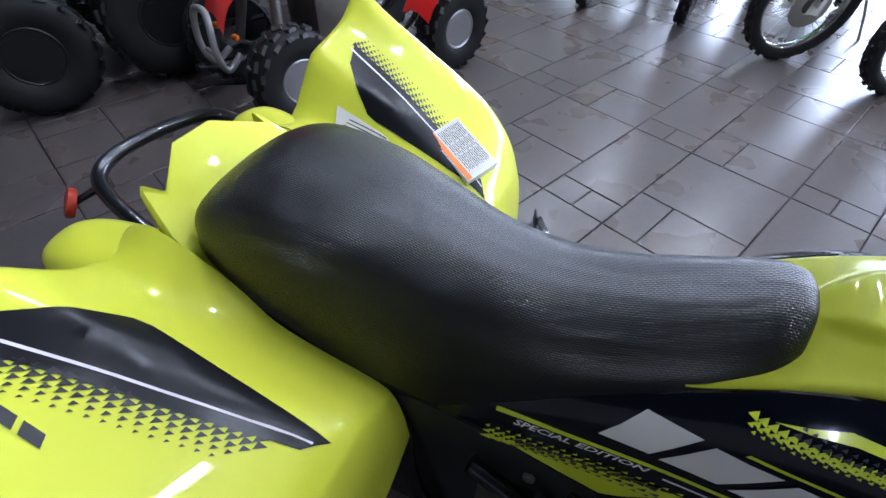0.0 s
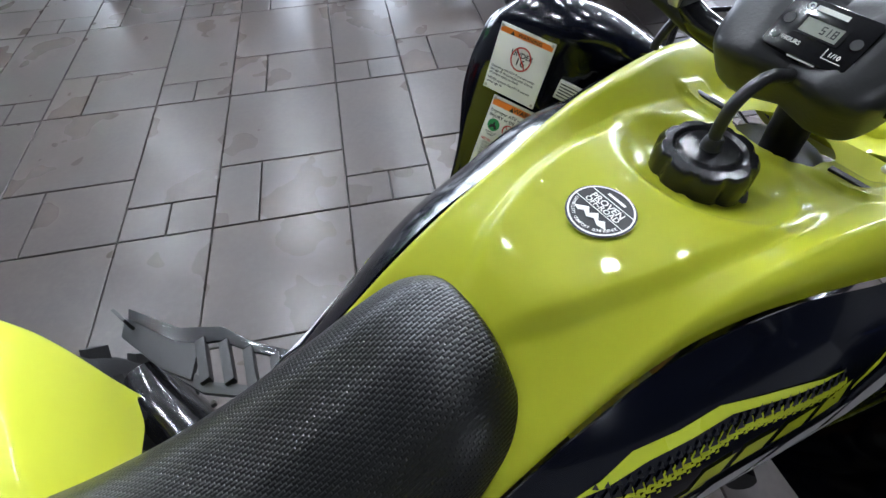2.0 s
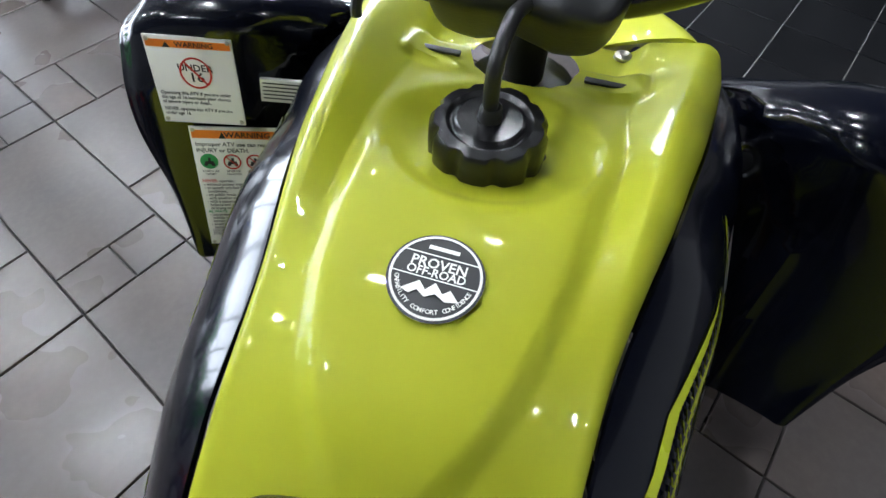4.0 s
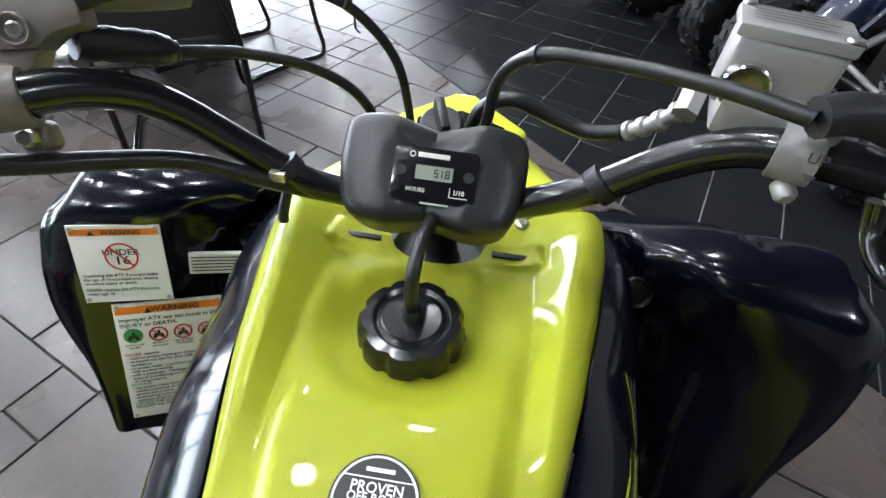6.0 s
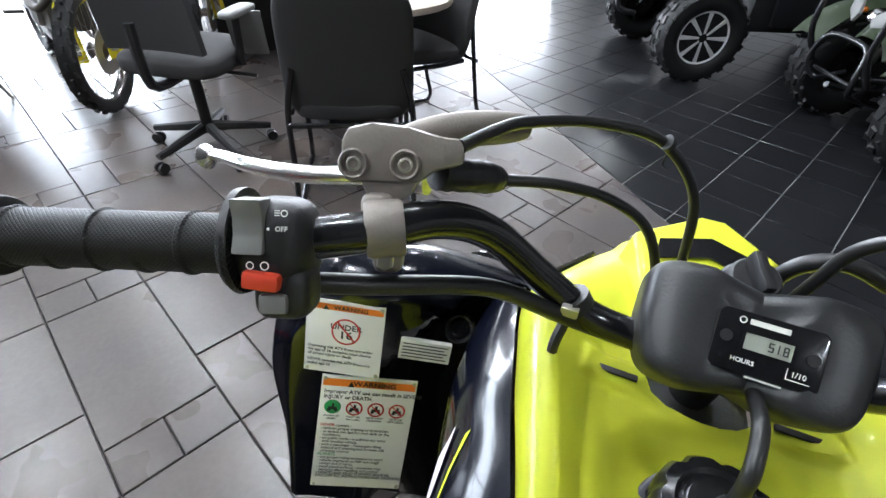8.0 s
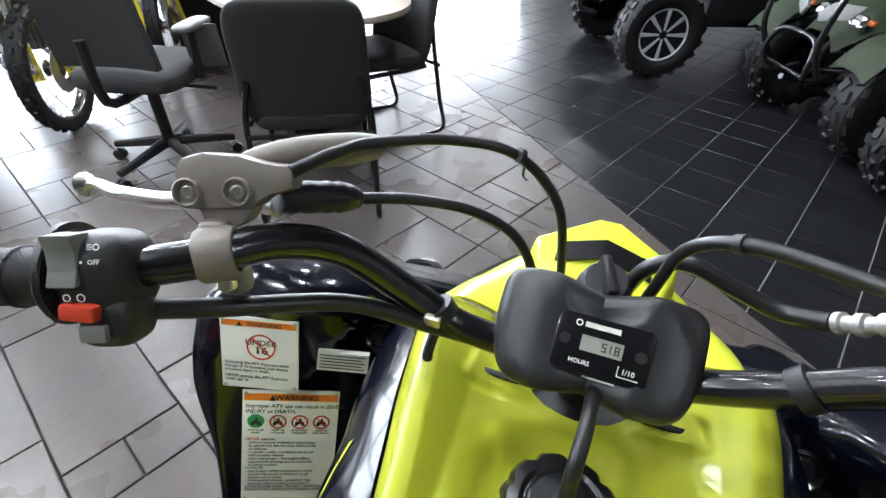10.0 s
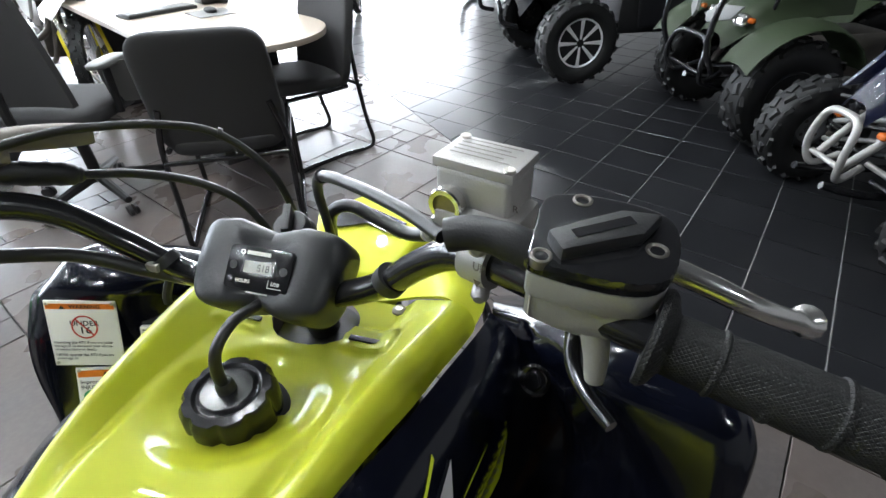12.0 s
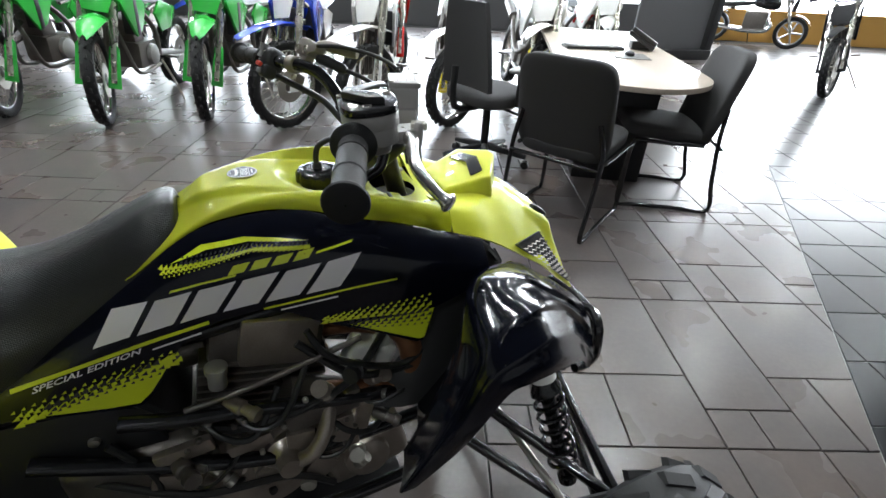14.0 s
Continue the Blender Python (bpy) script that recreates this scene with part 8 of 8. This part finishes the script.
STONE = stone_material()
SLATE = pbr("black_tile", (0.013, 0.0135, 0.0155), 0.28, var=0.35, scale=7, fine=90, rvar=0.012, rnd=0.35, spec=0.32)
GROUT = pbr("grout", (0.05, 0.048, 0.046), 0.85, var=0.2, scale=30)
WALL = pbr("painted_wall", (0.24, 0.235, 0.23), 0.8, var=0.06, scale=2)
CEIL = pbr("ceiling_paint", (0.05, 0.05, 0.052), 0.85, var=0.05, scale=2)
floor = part("floor", box(tile_pt(4, 0, -0.05), (36, 30, 0.084), rot=Matrix.Rotation(TA, 3, "Z")), GROUT, None, "", False)
tagged(floor, "slate-look stone and black tiles with thin grout lines", "floor", kind="structure")


def wall_block(name, a0, a1, b0, b1, z0, z1, mat=WALL):
    ob = part(name, box((0, 0, 0), (a1 - a0, b1 - b0, z1 - z0)), mat, None, "", False)
    ob.matrix_world = Matrix.Translation(tile_pt((a0 + a1) / 2, (b0 + b1) / 2, (z0 + z1) / 2)) @ Matrix.Rotation(TA, 4, "Z")
    return ob


H = 4.2
WA0, WA1, WB0, WB1 = -9.0, 17.0, -9.0, 9.6
SILLW = pbr("grey_low_wall", (0.06, 0.06, 0.062), 0.6, var=0.15, scale=4)
OCHRE = pbr("ochre_low_wall", (0.50, 0.27, 0.06), 0.6, var=0.12, scale=4)
for nm, args in (("wall_west", (WA0 - 0.2, WA0, WB0, WB1, 0, H)), ("wall_south", (WA0, WA1, WB0 - 0.2, WB0, 0, H))):
    tagged(wall_block(nm, *args), "plain painted showroom wall", "wall", kind="structure")
# glazed walls: low ochre wall, posts, lintel
tagged(wall_block("wall_north", 6.6, WA1, WB1, WB1 + 0.25, 0, 0.62, OCHRE), "low ochre wall under shop windows", "wall", kind="structure")
tagged(wall_block("wall_north_low", WA0, 6.6, WB1, WB1 + 0.25, 0, 0.62, SILLW), "low dark grey wall under shop windows", "wall", kind="structure")
tagged(wall_block("wall_north_west", WA0, -7.6, WB1 - 0.004, WB1 + 0.24, 0.62, 3.3), "plain painted showroom wall", "wall", kind="structure")
tagged(wall_block("wall_north_lintel", WA0, WA1, WB1, WB1 + 0.25, 3.3, H), "painted wall over the windows", "wall", kind="structure")
tagged(wall_block("wall_east", WA1, WA1 + 0.25, WB0, WB1, 0, H), "plain painted showroom wall", "wall", kind="structure")
MULL = pbr("dark_window_frame", (0.03, 0.03, 0.032), 0.4, 0.3)
GLASS = bpy.data.materials.new("window_glass")
n_, l_, p_ = links_of(GLASS)
p_.inputs["Transmission Weight"].default_value, p_.inputs["Roughness"].default_value = 1.0, 0.0
for i in range(19):
    a = -7.55 + (WA1 + 7.5) * i / 18
    tagged(wall_block("window_post", a - 0.05, a + 0.05, WB1 + 0.05, WB1 + 0.2, 0.62, 3.3, MULL), "dark aluminium window post", "window frame", "window posts", "structure")
ceiling = wall_block("ceiling", WA0, WA1, WB0, WB1, H, H + 0.2, CEIL)
tagged(ceiling, "dark painted showroom ceiling", "ceiling", kind="structure")
# bright day outside the windows
GLOW = bpy.data.materials.new("bright_daylight")
n_, l_, p_ = links_of(GLOW)
em = n_.new("ShaderNodeEmission")
em.inputs[0].default_value, em.inputs[1].default_value = (0.90, 0.96, 1.0, 1), 9.0
l_.new(em.outputs[0], n_["Material Output"].inputs[0])
for nm, args in (("backdrop_north", (WA0 - 2, WA1 + 3, WB1 + 1.5, WB1 + 1.55, 0.0, 4.0)),):
    tagged(wall_block(nm, *args, GLOW), "bright overcast street light outside", "backdrop", kind="structure")
area_lamp("window_light_north", tile_pt(10.2, WB1 + 0.30, 1.95), tile_pt(10.2, 0, 1.2), 13.0, 2.6, 2000, (0.90, 0.96, 1.0))
area_lamp("window_light_north", tile_pt(-1.9, WB1 + 0.30, 1.95), tile_pt(-1.9, 0, 1.2), 11.2, 2.6, 620, (0.76, 0.89, 1.0))
# ceiling lamps
TUBEL = bpy.data.materials.new("lamp_diffuser")
n_, l_, p_ = links_of(TUBEL)
em = n_.new("ShaderNodeEmission")
em.inputs[0].default_value, em.inputs[1].default_value = (0.93, 0.985, 0.985, 1), 330.0
l_.new(em.outputs[0], n_["Material Output"].inputs[0])
lamp = thing("ceiling_light", "round recessed ceiling lamp, switched on", "ceiling light", "ceiling lights", at=(0, 0, 0))
part("lamp_frame", lathe([(0, 0.14), (-0.03, 0.14), (-0.03, 0.115), (0, 0.115)], (0, 0, 0), (0, 0, 1), 28), WALL, lamp)
part("diffuser", lathe([(-0.012, 0.115), (-0.014, 0.0)], (0, 0, 0), (0, 0, 1), 28), TUBEL, lamp)
# the last one, unseen and alone, is added to brighten the engine side
spots = [(a, b) for a in (-2.6, -0.6, 1.4, 3.4, 5.4, 8.0, 11.0) for b in (0.3, 2.1, 3.9, 5.7) if a < 4 or b > 3] + [(0.6, -4.4)]
for k, (a, b) in enumerate(spots):
    m = Matrix.Translation(tile_pt(a, b, H - 0.001))
    if k == 0:
        lamp.matrix_world = m
    else:
        copy_thing(lamp, m)

# tiles: a field of four sizes, cut along a slanting line by a field of black squares
U = 0.1524
CUT_P, CUT_D = Vector((2.292, -0.186, 0)), Vector((math.cos(radians(42.5)), math.sin(radians(42.5)), 0))
CUT_N = Vector((-CUT_D.y, CUT_D.x, 0))  # towards the stone field


def clip(pts, side):
    out = []
    for i, p in enumerate(pts):
        q = pts[(i + 1) % len(pts)]
        dp, dq = (p - CUT_P).dot(CUT_N) * side - 0.003, (q - CUT_P).dot(CUT_N) * side - 0.003
        if dp >= 0:
            out.append(p)
        if (dp >= 0) != (dq >= 0):
            out.append(p + (q - p) * (dp / (dp - dq)))
    return out


GAP, EDGE, TH = 0.0027, 0.0018, 0.0065


def tile_mesh(w, h):
    """A tile of that size, its corner at the origin, in the tile frame."""
    bm = bmesh.new()
    rows = []
    for g, z in ((GAP, -0.008), (GAP, TH - EDGE * 0.8), (GAP + EDGE, TH)):
        rows.append([bm.verts.new((x, y, z)) for x, y in ((g, g), (w - g, g), (w - g, h - g), (g, h - g))])
    for a, b in zip(rows, rows[1:]):
        for k in range(4):
            bm.faces.new((a[k], a[(k + 1) % 4], b[(k + 1) % 4], b[k]))
    bm.faces.new(rows[-1])
    me = bpy.data.meshes.new("tile")
    bm.to_mesh(me)
    bm.free()
    return me


CELL = [(0, 0, 1, 2), (1, 0, 2, 2), (0, 2, 3, 3), (3, 0, 1, 1), (4, 0, 1, 1), (3, 1, 2, 4)]
meshes = {}
near, far_v, far_f = [], {1: [], -1: []}, {1: [], -1: []}
rot = Matrix.Rotation(TA, 4, "Z")


def put_far(pts, side, dz):
    v, f = far_v[side], far_f[side]
    c = sum(pts, Vector()) / len(pts)
    k = len(pts)
    base = len(v)
    for g, z in ((0.0, -0.008), (0.0, TH - EDGE * 0.8), (EDGE, TH)):
        for p in pts:
            q = p + (c - p).normalized() * g * 1.4
            v.append((q.x, q.y, z + dz))
    for r in (0, 1):
        for i in range(k):
            j = (i + 1) % k
            f.append((base + r * k + i, base + r * k + j, base + (r + 1) * k + j, base + (r + 1) * k + i))
    f.append(tuple(base + 2 * k + i for i in range(k)))


rng = random.Random(11)
todo = []
for ca in range(-11, 20):
    for cb in range(-11, 12):
        for x, y, w, h in CELL:
            todo.append((ca * 5 + x, cb * 5 + y, w, h, 1))
for ca in range(-20, 56):
    for cb in range(-28, 30):
        todo.append((ca * 2, cb * 2, 2, 2, -1))
for x, y, w, h, side in todo:
    sa, sb = (0.008, -0.055) if side < 0 else (0.0, 0.0)
    a0, b0, a1, b1 = x * U + sa, y * U + sb, (x + w) * U + sa, (y + h) * U + sb
    if a0 < WA0 or a1 > WA1 or b0 < WB0 or b1 > WB1:
        continue
    corners = [tile_pt(a0, b0), tile_pt(a1, b0), tile_pt(a1, b1), tile_pt(a0, b1)]
    inside = [(p - CUT_P).dot(CUT_N) * side > 0.003 for p in corners]
    if not any(inside):
        continue
    dz = rng.uniform(-0.0006, 0.0006)
    c = tile_pt((a0 + a1) / 2, (b0 + b1) / 2)
    if all(inside):
        near.append(((c - Vector((0.8, 0.5, 0))).length, side, w, h, a0, b0, dz, corners))
    else:
        g = [tile_pt(a0 + GAP, b0 + GAP), tile_pt(a1 - GAP, b0 + GAP), tile_pt(a1 - GAP, b1 - GAP), tile_pt(a0 + GAP, b1 - GAP)]
        pts = clip(g, side)
        if len(pts) > 2:
            put_far(pts, side, dz)
near.sort(key=lambda q: q[0])
count = {1: 0, -1: 0}
for d, side, w, h, a0, b0, dz, corners in near:
    count[side] += 1
    if count[side] <= (290 if side > 0 else 200):
        if (w, h, side) not in meshes:
            me = meshes[(w, h, side)] = tile_mesh(w * U, h * U)
            me.materials.append(STONE if side > 0 else SLATE)
        ob = new("tile", meshes[(w, h, side)])
        ob.matrix_world = Matrix.Translation(tile_pt(a0, b0, dz)) @ rot
        ob.parent = floor
        ob.matrix_parent_inverse = floor.matrix_world.inverted()
    else:
        g = [tile_pt(a0 + GAP, b0 + GAP), tile_pt(a0 + w * U - GAP, b0 + GAP), tile_pt(a0 + w * U - GAP, b0 + h * U - GAP), tile_pt(a0 + GAP, b0 + h * U - GAP)]
        put_far(g, side, dz)
bm = bmesh.new()
far_side = [CUT_P + CUT_D * -9, CUT_P + CUT_D * 9, CUT_P + CUT_D * 9 - CUT_N * 9, CUT_P - CUT_D * 9 - CUT_N * 9]
bm.faces.new([bm.verts.new((p.x, p.y, 0.001)) for p in far_side])
part("pale_grout", bm, pbr("pale_grout", (0.34, 0.34, 0.33), 0.8, var=0.15, scale=20), floor, "pale grout between black tiles", False)
for side, mat in ((1, STONE), (-1, SLATE)):
    me = bpy.data.meshes.new("tile_field")
    me.from_pydata(far_v[side], [], far_f[side])
    me.materials.append(mat)
    ob = new("tile_field", me)
    ob.parent = floor
    tagged(ob, kind="stuff")
